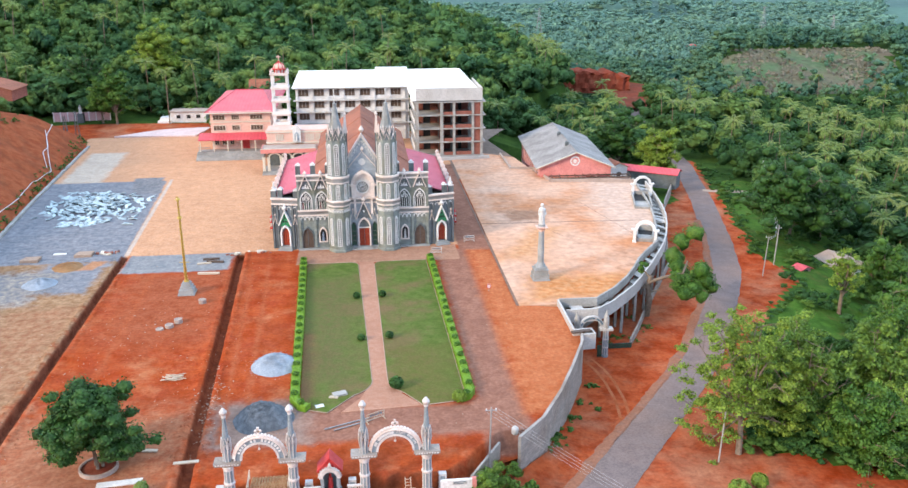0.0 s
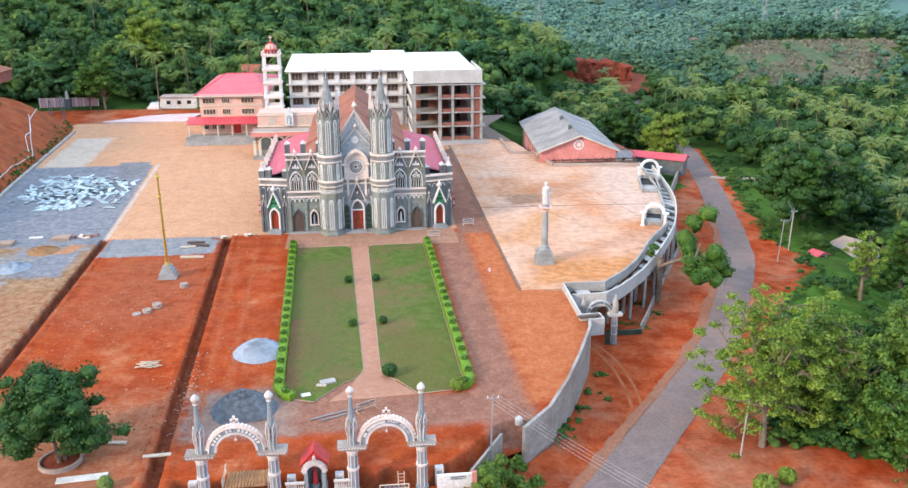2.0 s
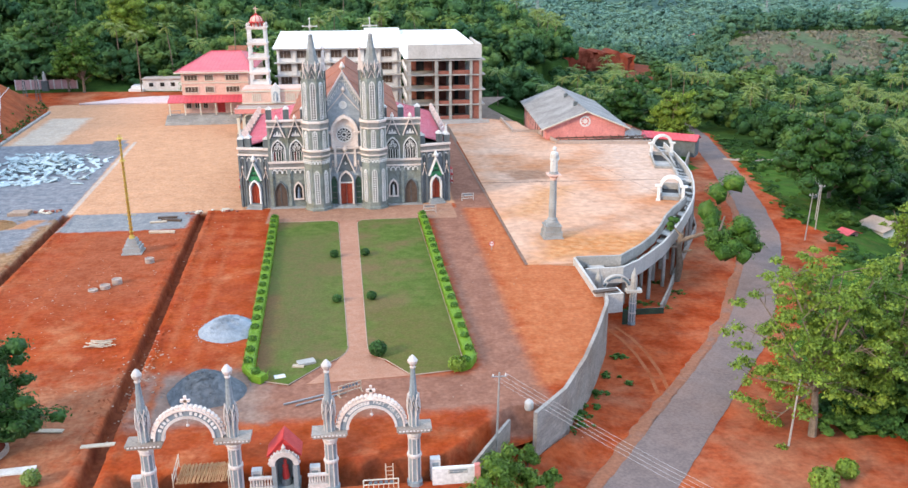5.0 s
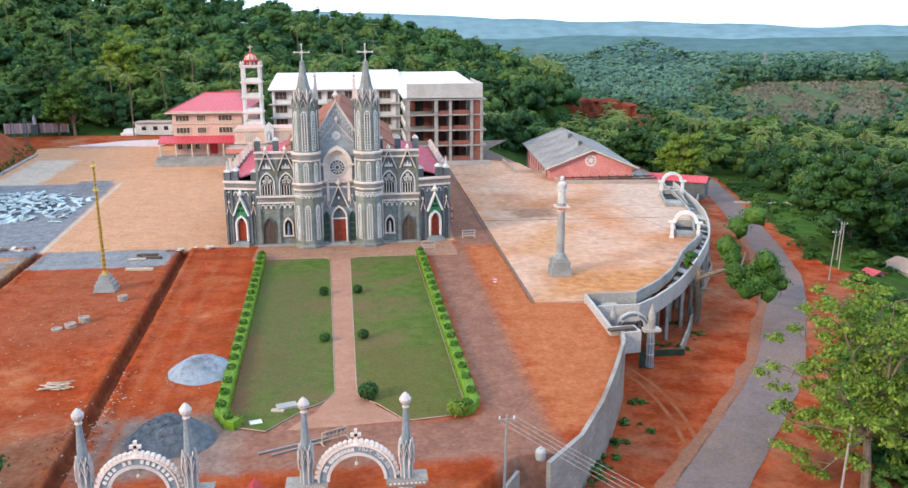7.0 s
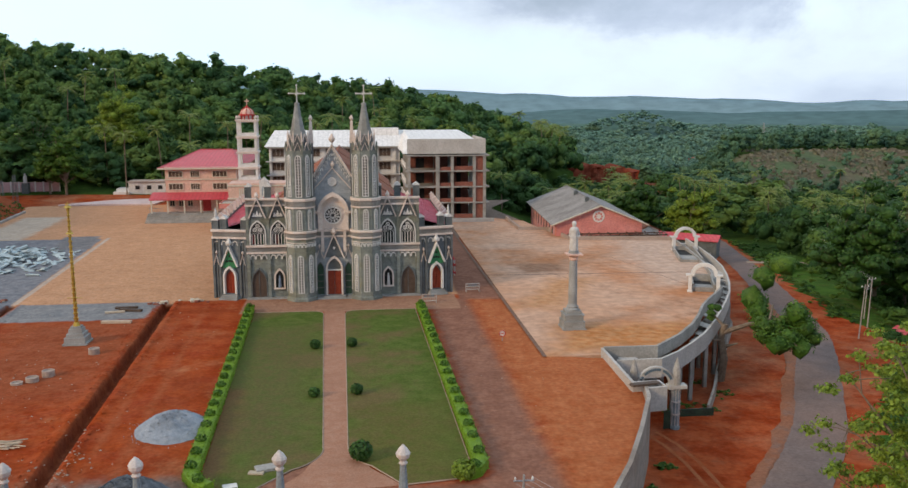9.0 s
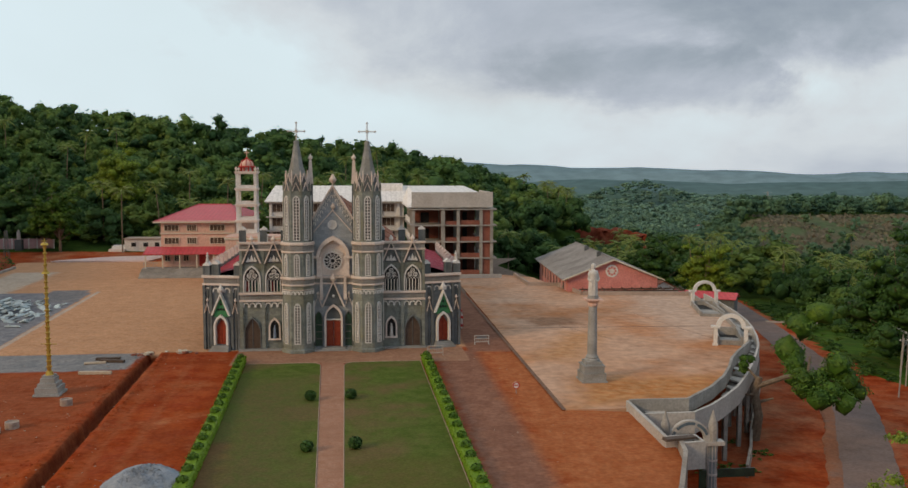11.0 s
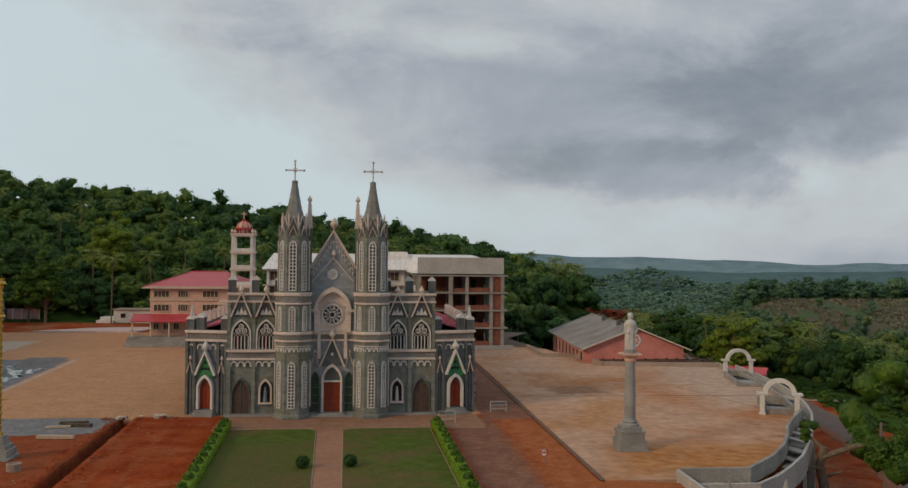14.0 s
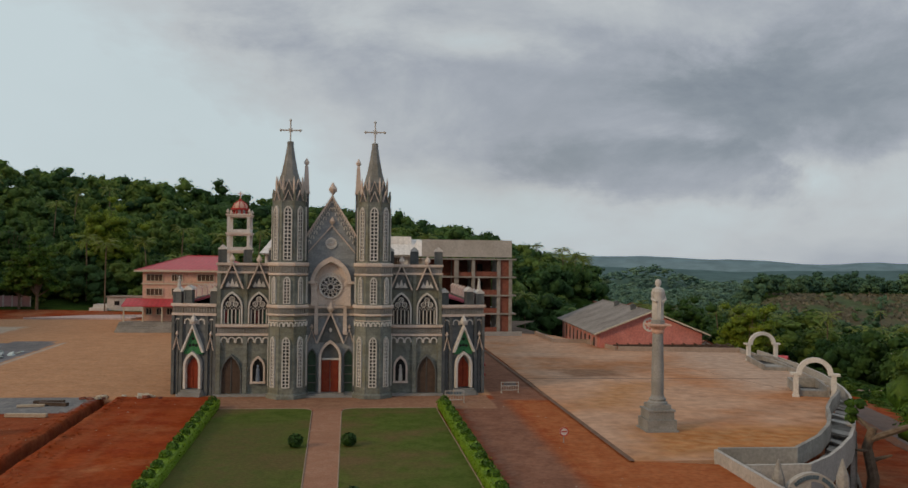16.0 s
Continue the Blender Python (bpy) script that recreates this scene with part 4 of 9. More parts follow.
flat("path", [(-0.75, 141.6), (1.9, 141.6), (2.75, 97.5), (4.4, 93.0), (6.6, 89.9), (-3.0, 89.2), (-0.6, 92.6), (0.8, 97.0)], 0.045, 0.25, "path", "reddish brick garden path between the lawns", "path")

# road



def offset(line, d):
    out = []
    for i, (x, y) in enumerate(line):
        ax, ay = line[max(i - 1, 0)]
        bx, by = line[min(i + 1, len(line) - 1)]
        l = math.hypot(bx - ax, by - ay)
        out.append((x + d * (by - ay) / l, y - d * (bx - ax) / l))
    return out


def dense(line, step):
    out = []
    for (ax, ay), (bx, by) in zip(line, line[1:]):
        n = max(1, round(math.hypot(bx - ax, by - ay) / step))
        out += [(ax + (bx - ax) * k / n, ay + (by - ay) * k / n) for k in range(n)]
    return out + [line[-1]]


def strip(name, line, d0, d1, lift, material, label, category, rag=0.16):
    line = dense(line, 0.8)
    n = 6
    cols = [offset(line, d0 + (d1 - d0) * k / n) for k in range(n + 1)]
    if d1 - d0 > 1.0:
        for k, s in ((0, -1), (n, 1)):
            for i, (x, y) in enumerate(cols[k]):
                q = s * (rag * noise.noise(Vector((x * 0.25, y * 0.25, s))) + 0.75 * rag * noise.noise(Vector((x * 1.1, y * 1.1, s))))
                cols[k][i] = (x + q * 0.8, y - q * 0.6)
    verts, faces = [], []
    for i in range(len(line)):
        zc = low(line[i][1]) + lift
        for k in range(n + 1):
            x, y = cols[k][i]
            g = land(x, y)
            verts.append((x, y, max(zc, g + lift) if 0 < k < n else min(max(zc, g + lift), g + 0.05)))
    for i in range(len(line) - 1):
        for k in range(n):
            q = i * (n + 1) + k
            faces.append((q, q + 1, q + n + 2, q + n + 1))
    return rows_mesh(name, verts, faces, material, "structure", label, category, smooth=True)


strip("road", ROAD, -3.1, 2.7, 0.10, "asphalt", "worn grey asphalt country road with dusty red edges", "road")
strip("road_line", dense(ROAD, 1.0)[14:60], 2.15, 2.32, 0.135, "roadline", "worn white edge line on the asphalt", "road marking")
strip("road_dust", dense(ROAD, 1.0)[4:190], -3.8, -2.35, 0.125, "verge", "reddish dust lying over the edge of the asphalt", "road", 0.5)
for pts in ([(31.6, 111.0), (32.4, 107.5), (32.7, 103.0), (32.5, 97.5), (31.6, 92.0), (29.5, 86.0)], [(32.9, 111.2), (33.7, 107.6), (34.0, 103.0), (33.7, 97.4), (32.8, 91.8), (30.8, 85.4)]):
    strip("track", dense(pts, 1.0), -0.2, 0.2, 0.03, "rut", "pale tyre track pressed into red earth", "track")
strip("track", [(93.0, 219), (103, 216), (120, 211)], -1.6, 1.6, 0.12, "kerb", "pale side lane joining the road", "road")


# ---------------------------------------------------------------- the church
def put(ob, m):
    ob.matrix_basis = m
    return ob


def poly_arch(bm, hw, z0, zs, za, y0, y1, m=None):
    prism(bm, pointed(hw, z0, zs, za), y0, y1, m)


def arch_frame(bm, hw, z0, zs, za, w, y0, y1, m=None):
    band(bm, pointed(hw + w, z0, zs, za + 1.4 * w), pointed(hw, z0, zs, za), y0, y1, m)


def gablet(bm, hw, z0, z1, w, y0, y1, m=None, cx=0.0):
    """Two raking bars that meet at a point, like an upturned V."""
    out = [(cx - hw - w, z0), (cx, z1 + 1.6 * w), (cx + hw + w, z0)]
    inn = [(cx - hw, z0), (cx, z1), (cx + hw, z0)]
    band(bm, out, inn, y0, y1, m)


def scallops(bm, x0, x1, z, r, y0, y1, m=None, drop=0.0):
    n = max(1, round((x1 - x0) / (2 * r)))
    s = (x1 - x0) / n
    for k in range(n):
        c = x0 + (k + 0.5) * s
        o = [(c - s / 2 * math.cos(math.pi * j / 6), z - drop * (c - x0) + s / 2 * math.sin(math.pi * j / 6)) for j in range(7)]
        i = [(c - (s / 2 - 0.13) * math.cos(math.pi * j / 6), z - drop * (c - x0) + (s / 2 - 0.13) * math.sin(math.pi * j / 6)) for j in range(7)]
        o = [(o[0][0], z - 0.22)] + o + [(o[-1][0], z - 0.22)]
        i = [(i[0][0], z - 0.22)] + i + [(i[-1][0], z - 0.22)]
        band(bm, o, i, y0, y1, m)


def cornice(parent, x0, x1, y, z0, z1, depth=0.35, m=None, back=0.2):
    """Two mouldings with a row of small dentils between."""
    bm = B()
    h = z1 - z0
    box(bm, x0 - 0.06, x1 + 0.06, y - depth * 0.75, y + back, z0, z0 + 0.2 * h)
    box(bm, x0 - 0.1, x1 + 0.1, y - depth, y + back, z1 - 0.22 * h, z1)
    box(bm, x0, x1, y - depth * 0.55, y + back, z1 - 0.30 * h, z1 - 0.22 * h)
    a = part("cornice", bm, "trim", parent)
    bm = B()
    box(bm, x0, x1, y - 0.06, y + back, z0 + 0.2 * h, z1 - 0.30 * h)
    n = max(2, round((x1 - x0) / 0.3))
    for k in range(n):
        c = x0 + (k + 0.5) * (x1 - x0) / n
        box(bm, c - 0.08, c + 0.08, y - 0.16, y - 0.05, z0 + 0.24 * h, z1 - 0.32 * h)
    b = part("dentil_band", bm, "concrete", parent)
    if m is not None:
        put(a, m), put(b, m)


def finial(bm, x, y, z, s=1.0, n=6):
    ring(bm, [(0.06 * s, z), (0.10 * s, z + 0.1 * s), (0.30 * s, z + 0.32 * s), (0.34 * s, z + 0.5 * s), (0.20 * s, z + 0.72 * s), (0.05 * s, z + 1.0 * s)], n, x, y)


def turret(parent, x, y, z0, z1, w, m=None):
    """A small square turret with a pale gabled cap."""
    bm = B()
    box(bm, x - w, x + w, y - w, y + w, z0, z1 - 0.45)
    for sx in (-1, 1):
        box(bm, x + sx * w - 0.09, x + sx * w + 0.09, y - w - 0.06, y - w + 0.1, z0, z1 - 0.5)
    a = part("turret", bm, "stone_dark", parent)
    bm = B()
    box(bm, x - w - 0.1, x + w + 0.1, y - w - 0.1, y + w + 0.1, z1 - 0.45, z1 - 0.33)
    prism(bm, [(x - w - 0.1, z1 - 0.33), (x + w + 0.1, z1 - 0.33), (x, z1 + 0.05)], y - w - 0.08, y + w + 0.08)
    b = part("cap", bm, "trim_white", a)
    if m is not None:
        put(a, m)


CHURCH = thing("church", (0.45, 150.0, 0.0), "grey stone gothic church with twin spires, pink trim and pink roofs", "church")


def tower_windows(hw, z0, z1, cell):
    """Pane and white lattice of a tall narrow window."""
    bm = B()
    poly_arch(bm, hw, z0, z1 - hw * 1.5, z1, -0.05, 0.05)
    pane = part("pane", bm, "glass", CHURCH)
    bm = B()
    arch_frame(bm, hw - 0.08, z0, z1 - hw * 1.5, z1 - 0.1, 0.12, -0.17, 0.02)
    box(bm, -0.055, 0.055, -0.13, -0.02, z0, z1 - 0.15)
    box(bm, -hw, hw, -0.13, -0.02, z0 - 0.05, z0 + 0.07)
    n = round((z1 - hw * 1.3 - z0) / cell)
    for k in range(1, n + 1):
        z = z0 + k * (z1 - hw * 1.3 - z0) / n
        box(bm, -hw + 0.03, hw - 0.03, -0.12, -0.02, z - 0.05, z + 0.05)
    lat = part("lattice", bm, "trim_white", CHURCH)
    return pane, lat


def make_tower(cx, cy, side):
    R = 1 / math.cos(math.pi / 8)
    tw = 22.5 * math.pi / 180
    bm = B()
    ring(bm, [(2.05 * R, 0.0), (2.05 * R, 0.35), (1.85 * R, 0.5), (1.85 * R, 8.4)], 8, cx, cy, tw)
    ring(bm, [(1.80 * R, 8.4), (1.80 * R, 12.7)], 8, cx, cy, tw)
    ring(bm, [(1.78 * R, 12.7), (1.78 * R, 14.0), (1.62 * R, 14.1), (1.62 * R, 20.3), (1.45 * R, 20.5), (1.45 * R, 20.8)], 8, cx, cy, tw)
    tower = part("tower", bm, "stone", CHURCH, "octagonal grey stone tower with lattice windows")
    for z0, z1, a in ((8.45, 8.7, 2.05), (9.25, 9.6, 2.15), (12.6, 12.85, 2.0), (13.55, 13.95, 2.08), (7.9, 8.05, 1.9)):
        bm = B()
        ring(bm, [(a * R * 0.96, z0), (a * R, z0 + 0.08), (a * R, z1 - 0.06), (a * R * 0.97, z1)], 8, cx, cy, tw)
        part("string_course", bm, "trim", tower)
    for z0, z1, a in ((8.7, 9.25, 1.95), (12.85, 13.55, 1.9)):
        bm = B()
        ring(bm, [(a * R, z0), (a * R, z1)], 8, cx, cy, tw)
        for f in range(8):
            m = Matrix.Translation((cx, cy, 0)) @ Matrix.Rotation(f * math.pi / 4, 4, 'Z')
            for k in range(5):
                c = (k - 2) * 0.29
                box(bm, c - 0.08, c + 0.08, -a - 0.09, -a + 0.05, z0 + 0.05, z1 - 0.05, m)
        part("dentil_band", bm, "concrete", tower)
    frieze, crown = B(), B()
    for f in range(8):
        m = Matrix.Translation((cx, cy, 0)) @ Matrix.Rotation(f * math.pi / 4, 4, 'Z')
        scallops(frieze, -0.74, 0.74, 7.62, 0.25, -1.98, -1.84, m)
        # crown of gablets in two rows
        gablet(crown, 0.40, 20.3, 21.3, 0.09, -1.72, -1.55, m)
        gablet(crown, 0.34, 21.4, 22.4, 0.09, -1.42, -1.25, m)
        dark = B()
        prism(dark, [(-0.38, 20.3), (0.38, 20.3), (0.0, 21.2)], -1.62, -1.5, m)
        prism(dark, [(-0.32, 20.9), (0.32, 20.9), (0.32, 21.5), (0.0, 22.3), (-0.32, 21.5)], -1.33, -1.2, m)
        part("gablet_backing", dark, "stone_dark", tower)
        m2 = Matrix.Translation((cx, cy, 0)) @ Matrix.Rotation((f + 0.5) * math.pi / 4, 4, 'Z')
        ribs = B()
        box(ribs, -0.08, 0.08, -1.62 * R - 0.04, -1.62 * R + 0.15, 14.0, 20.4, m2)
        ring(ribs, [(0.13, 20.4), (0.15, 20.9), (0.03, 21.5)], 4, 0, -1.62 * R + 0.02, 0, m2)
        part("corner_shaft", ribs, "stone", tower)
        ribs = B()
        ring(ribs, [(0.11, 21.0), (0.12, 22.2), (0.02, 22.9)], 4, 0, -1.33 * R + 0.02, 0, m2)
        part("pinnacle", ribs, "trim", tower)
        ribs = B()
        box(ribs, -0.07, 0.07, -1.85 * R - 0.02, -1.85 * R + 0.15, 0.5, 7.9, m2)
        part("corner_shaft", ribs, "stone", tower)
    part("scalloped_frieze", frieze, "trim_white", tower)
    part("gablet_crown", crown, "trim", tower)
    bm = B()
    ring(bm, [(1.2 * R, 20.8), (1.12 * R, 22.3), (0.86, 23.4), (0.56, 24.9), (0.34, 26.2), (0.36, 26.25), (0.36, 26.5), (0.2, 26.6)], 8, cx, cy, tw)
    spire = part("spire", bm, "spire", tower, "slate grey eight-sided spire")
    bm = B()
    tube(bm, [(cx, cy, 26.4), (cx, cy, 28.75)], 0.085, 6)
    tube(bm, [(cx - 0.98, cy, 27.75), (cx + 0.98, cy, 27.75)], 0.085, 6)
    for x, z in ((-1.0, 27.75), (1.0, 27.75), (0, 28.8)):
        ring(bm, [(0.03, z - 0.16), (0.17, z), (0.03, z + 0.16)], 6, cx + x, cy)
    for k in range(4):
        a = math.pi / 4 + k * math.pi / 2
        tube(bm, [(cx, cy, 27.75), (cx + 0.3 * math.cos(a), cy, 27.75 + 0.3 * math.sin(a))], 0.04, 4)
    part("cross", bm, "cross", tower, "grey metal cross on the spire")
    return tower


TW = []
for side, cx in ((-1, -4.38), (1, 4.42)):
    TW.append((make_tower(cx, -0.75, side), cx))
WINS = [(tower_windows(0.37, 1.2, 6.3, 0.36), 1.85), (tower_windows(0.33, 9.75, 12.45, 0.34), 1.80), (tower_windows(0.39, 14.2, 19.7, 0.38), 1.62)]
for tower, cx in TW:
    for f in (-2, -1, 0, 1, 2):
        for (pane, lat), ap in WINS:
            m = Matrix.Translation((cx, -0.75, 0)) @ Matrix.Rotation(f * math.pi / 4, 4, 'Z') @ Matrix.Translation((0, -ap, 0))
            q = 1.0 if f == 0 else 0.8
            w = share("window", pane, tower, m @ Matrix.Diagonal((q, 1, 1, 1)))
            share("lattice", lat, tower, m @ Matrix.Diagonal((q, 1, 1, 1)))
for (pane, lat), ap in WINS:
    bpy.data.objects.remove(pane)
    bpy.data.objects.remove(lat)

# ---- centre bay between the towers
bm = B()
prism(bm, [(-2.75, 0), (2.75, 0), (2.75, 16.7), (0.05, 21.1), (-2.75, 16.7)], 0.0, 0.7)
centre = part("centre_wall", bm, "stone_blue", CHURCH, "blue-grey gabled wall between the towers")
bm = B()
gablet(bm, 2.62, 16.55, 20.75, 0.22, -0.42, 0.9)
gablet(bm, 2.5, 14.9, 17.75, 0.14, -0.16, 0.0)
part("gable_coping", bm, "trim", centre)
bm = B()
finial(bm, 0.05, 0.2, 21.1, 1.35, 8)
part("finial", bm, "trim", centre)
bm = B()
finial(bm, 0.05, -0.12, 17.9, 0.9)
part("finial", bm, "trim", centre)
bm = B()
for s in (-1, 1):
    n = 8
    for k in range(n):
        t = (k + 0.5) / n
        x, z = s * 2.5 * (1 - t) + 0.02, 15.9 + 3.95 * t
        o = [(x - 0.19 * math.cos(math.pi * j / 5), z + 0.19 * math.sin(math.pi * j / 5)) for j in range(6)]
        i = [(x - 0.09 * math.cos(math.pi * j / 5), z + 0.09 * math.sin(math.pi * j / 5)) for j in range(6)]
        band(bm, [(o[0][0], z - 0.2)] + o + [(o[-1][0], z - 0.2)], [(i[0][0], z - 0.2)] + i + [(i[-1][0], z - 0.2)], -0.2, 0.0)
    for k in range(14):
        t = (k + 0.5) / 14
        x, z = s * 2.45 * (1 - t), 16.75 + 3.9 * t
        box(bm, x - 0.06, x + 0.06, -0.22, 0.0, z - 0.28, z + 0.05)
part("raking_frieze", bm, "trim_white", centre)
bm = B()
ring(bm, [(0.58, 0.0), (0.62, 0.12), (0.42, 0.14), (0.40, 0.05)], 16, 0, 0, 0, Matrix.Translation((-0.05, 0, 16.0)) @ Matrix.Rotation(math.pi / 2, 4, 'X'))
for k in range(8):
    a = k * math.pi / 4
    tube(bm, [(-0.05, -0.1, 16.0), (-0.05 + 0.4 * math.cos(a), -0.1, 16 + 0.4 * math.sin(a))], 0.04, 4)
part("round_window", bm, "trim_white", centre)

# rose window under a hood
bm = B()
arch_frame(bm, 1.72, 11.74, 11.75, 14.05, 0.40, -0.75, 0.05)
box(bm, -2.45, -1.55, -0.8, 0.05, 11.75, 12.0)
box(bm, 1.55, 2.45, -0.8, 0.05, 11.75, 12.0)
part("hood_mould", bm, "trim", centre, "pale pink pointed hood over the rose window")
for s in (-1, 1):
    bm = B()
    box(bm, s * 1.75 - 0.3, s * 1.75 + 0.3, -0.45, 0.05, 9.4, 11.75)
    box(bm, s * 1.75 - 0.38, s * 1.75 + 0.38, -0.52, 0.05, 9.4, 9.6)
    box(bm, s * 1.75 - 0.38, s * 1.75 + 0.38, -0.52, 0.05, 11.5, 11.75)
    part("pilaster", bm, "trim", centre)
bm = B()
poly_arch(bm, 1.7, 9.5, 11.75, 14.0, -0.04, 0.05)
part("rose_backing", bm, "trim", centre)
bm = B()
RM = Matrix.Translation((-0.05, -0.05, 11.4)) @ Matrix.Rotation(math.pi / 2, 4, 'X')
ring(bm, [(1.12, 0.0), (1.12, 0.06)], 24, 0, 0, 0, RM)
rose = part("rose_window", bm, "glass", centre, "round rose window with white petal tracery")
bm = B()


def hoop(bm, cx, cz, r, w, y0, y1, n=20):
    o = [(cx + r * math.cos(2 * math.pi * j / n), cz + r * math.sin(2 * math.pi * j / n)) for j in range(n + 1)]
    i = [(cx + (r - w) * math.cos(2 * math.pi * j / n), cz + (r - w) * math.sin(2 * math.pi * j / n)) for j in range(n + 1)]
    band(bm, o, i, y0, y1)


hoop(bm, -0.05, 11.4, 1.2, 0.13, -0.24, -0.08, 28)
hoop(bm, -0.05, 11.4, 0.36, 0.1, -0.22, -0.1, 14)
for k in range(12):
    a = k * math.pi / 6
    hoop(bm, -0.05 + 0.88 * math.cos(a), 11.4 + 0.88 * math.sin(a), 0.235, 0.06, -0.21, -0.1, 9)
    tube(bm, [(-0.05 + 0.3 * math.cos(a), -0.16, 11.4 + 0.3 * math.sin(a)), (-0.05 + 0.7 * math.cos(a + 0.26), -0.16, 11.4 + 0.7 * math.sin(a + 0.26))], 0.03, 4)
    tube(bm, [(-0.05 + 0.3 * math.cos(a), -0.16, 11.4 + 0.3 * math.sin(a)), (-0.05 + 0.7 * math.cos(a - 0.26), -0.16, 11.4 + 0.7 * math.sin(a - 0.26))], 0.03, 4)
for k in range(7):
    c = (k - 3) * 0.36
    hoop(bm, c, 12.75 - 0.09 * abs(k - 3) ** 1.5, 0.2, 0.06, -0.2, -0.06, 8)
part("tracery", bm, "trim_white", rose)
cornice(centre, -2.7, 2.7, 0.0, 8.4, 9.45, 0.35)

# main door
bm = B()
arch_frame(bm, 0.92, 0.35, 4.0, 5.5, 0.24, -0.55, 0.0)
part("door_frame", bm, "trim", centre, "pale pink pointed door frame")
bm = B()
gablet(bm, 1.28, 5.5, 8.6, 0.2, -0.6, 0.0)
finial(bm, 0, -0.3, 8.6, 1.2)
part("door_gable", bm, "trim", centre)
bm = B()
prism(bm, [(-1.2, 5.6), (1.2, 5.6), (0, 8.5)], -0.2, 0.0)
part("gable_panel", bm, "stone_dark", centre)
bm = B()
prism(bm, [(-0.2, 6.9), (0, 6.65), (0.2, 6.9), (0, 7.15)], -0.3, -0.15)
part("diamond", bm, "trim_white", centre)
bm = B()
for s in (-1, 1):
    x0, x1 = (s * 0.03, s * 0.9) if s > 0 else (-0.9, -0.03)
    box(bm, x0, x1, -0.12, 0.0, 0.4, 3.75)
    for z0, z1 in ((0.6, 1.5), (1.7, 2.6), (2.8, 3.6)):
        box(bm, x0 + 0.12, x1 - 0.12, -0.17, -0.1, z0, z1)
door = part("main_door", bm, "door_red", centre, "red varnished panelled double door")
bm = B()
for s in (-0.12, 0.12):
    ring(bm, [(0.05, 0), (0.05, 0.08)], 8, 0, 0, 0, Matrix.Translation((s, -0.12, 1.65)) @ Matrix.Rotation(math.pi / 2, 4, 'X'))
part("door_handle", bm, "brass", door)
bm = B()
poly_arch(bm, 0.9, 3.85, 4.0, 5.45, -0.1, 0.0)
part("tympanum", bm, "stone_dark", centre)
bm = B()
box(bm, -0.92, 0.92, -0.3, 0.0, 3.75, 3.92)
part("lintel", bm, "trim_white", centre)
for s in (-1, 1):
    bm = B()
    poly_arch(bm, 0.42, 0.4, 3.9, 4.8, -0.06, 0.05, Matrix.Translation((s * 1.9, 0, 0)))
    w = part("side_light", bm, "glass_green", centre, "narrow dark green glazed side light")
    bm = B()
    arch_frame(bm, 0.42, 0.35, 3.9, 4.8, 0.1, -0.2, 0.0, Matrix.Translation((s * 1.9, 0, 0)))
    for z in (1.3, 2.2, 3.1):
        box(bm, s * 1.9 - 0.42, s * 1.9 + 0.42, -0.12, -0.02, z, z + 0.09)
    part("frame", bm, "stone_dark", w)
    bm = B()
    gablet(bm, 0.42, 5.55, 6.85, 0.1, -0.35, 0.0, None, s * 1.95)
    finial(bm, s * 1.95, -0.15, 6.9, 0.6)
    part("small_gable", bm, "trim", centre)
    bm = B()
    ring(bm, [(0.26, 6.4), (0.3, 6.6), (0.22, 9.6), (0.05, 10.9)], 4, s * 1.5, -0.25, math.pi / 4)
    part("obelisk", bm, "trim", centre)
    # thin shaft with an obelisk beside each tower
    bm = B()
    box(bm, s * 2.72 - 0.27, s * 2.72 + 0.27, -0.3, 0.3, 9.5, 21.3)
    shaft = part("shaft", bm, "stone_dark", centre)
    bm = B()
    box(bm, s * 2.72 - 0.36, s * 2.72 + 0.36, -0.38, 0.38, 21.2, 21.4)
    ring(bm, [(0.44, 21.4), (0.24, 24.1), (0.12, 24.2)], 4, s * 2.72, 0, math.pi / 4)
    finial(bm, s * 2.72, 0, 24.1, 0.85)
    part("obelisk", bm, "trim", shaft)


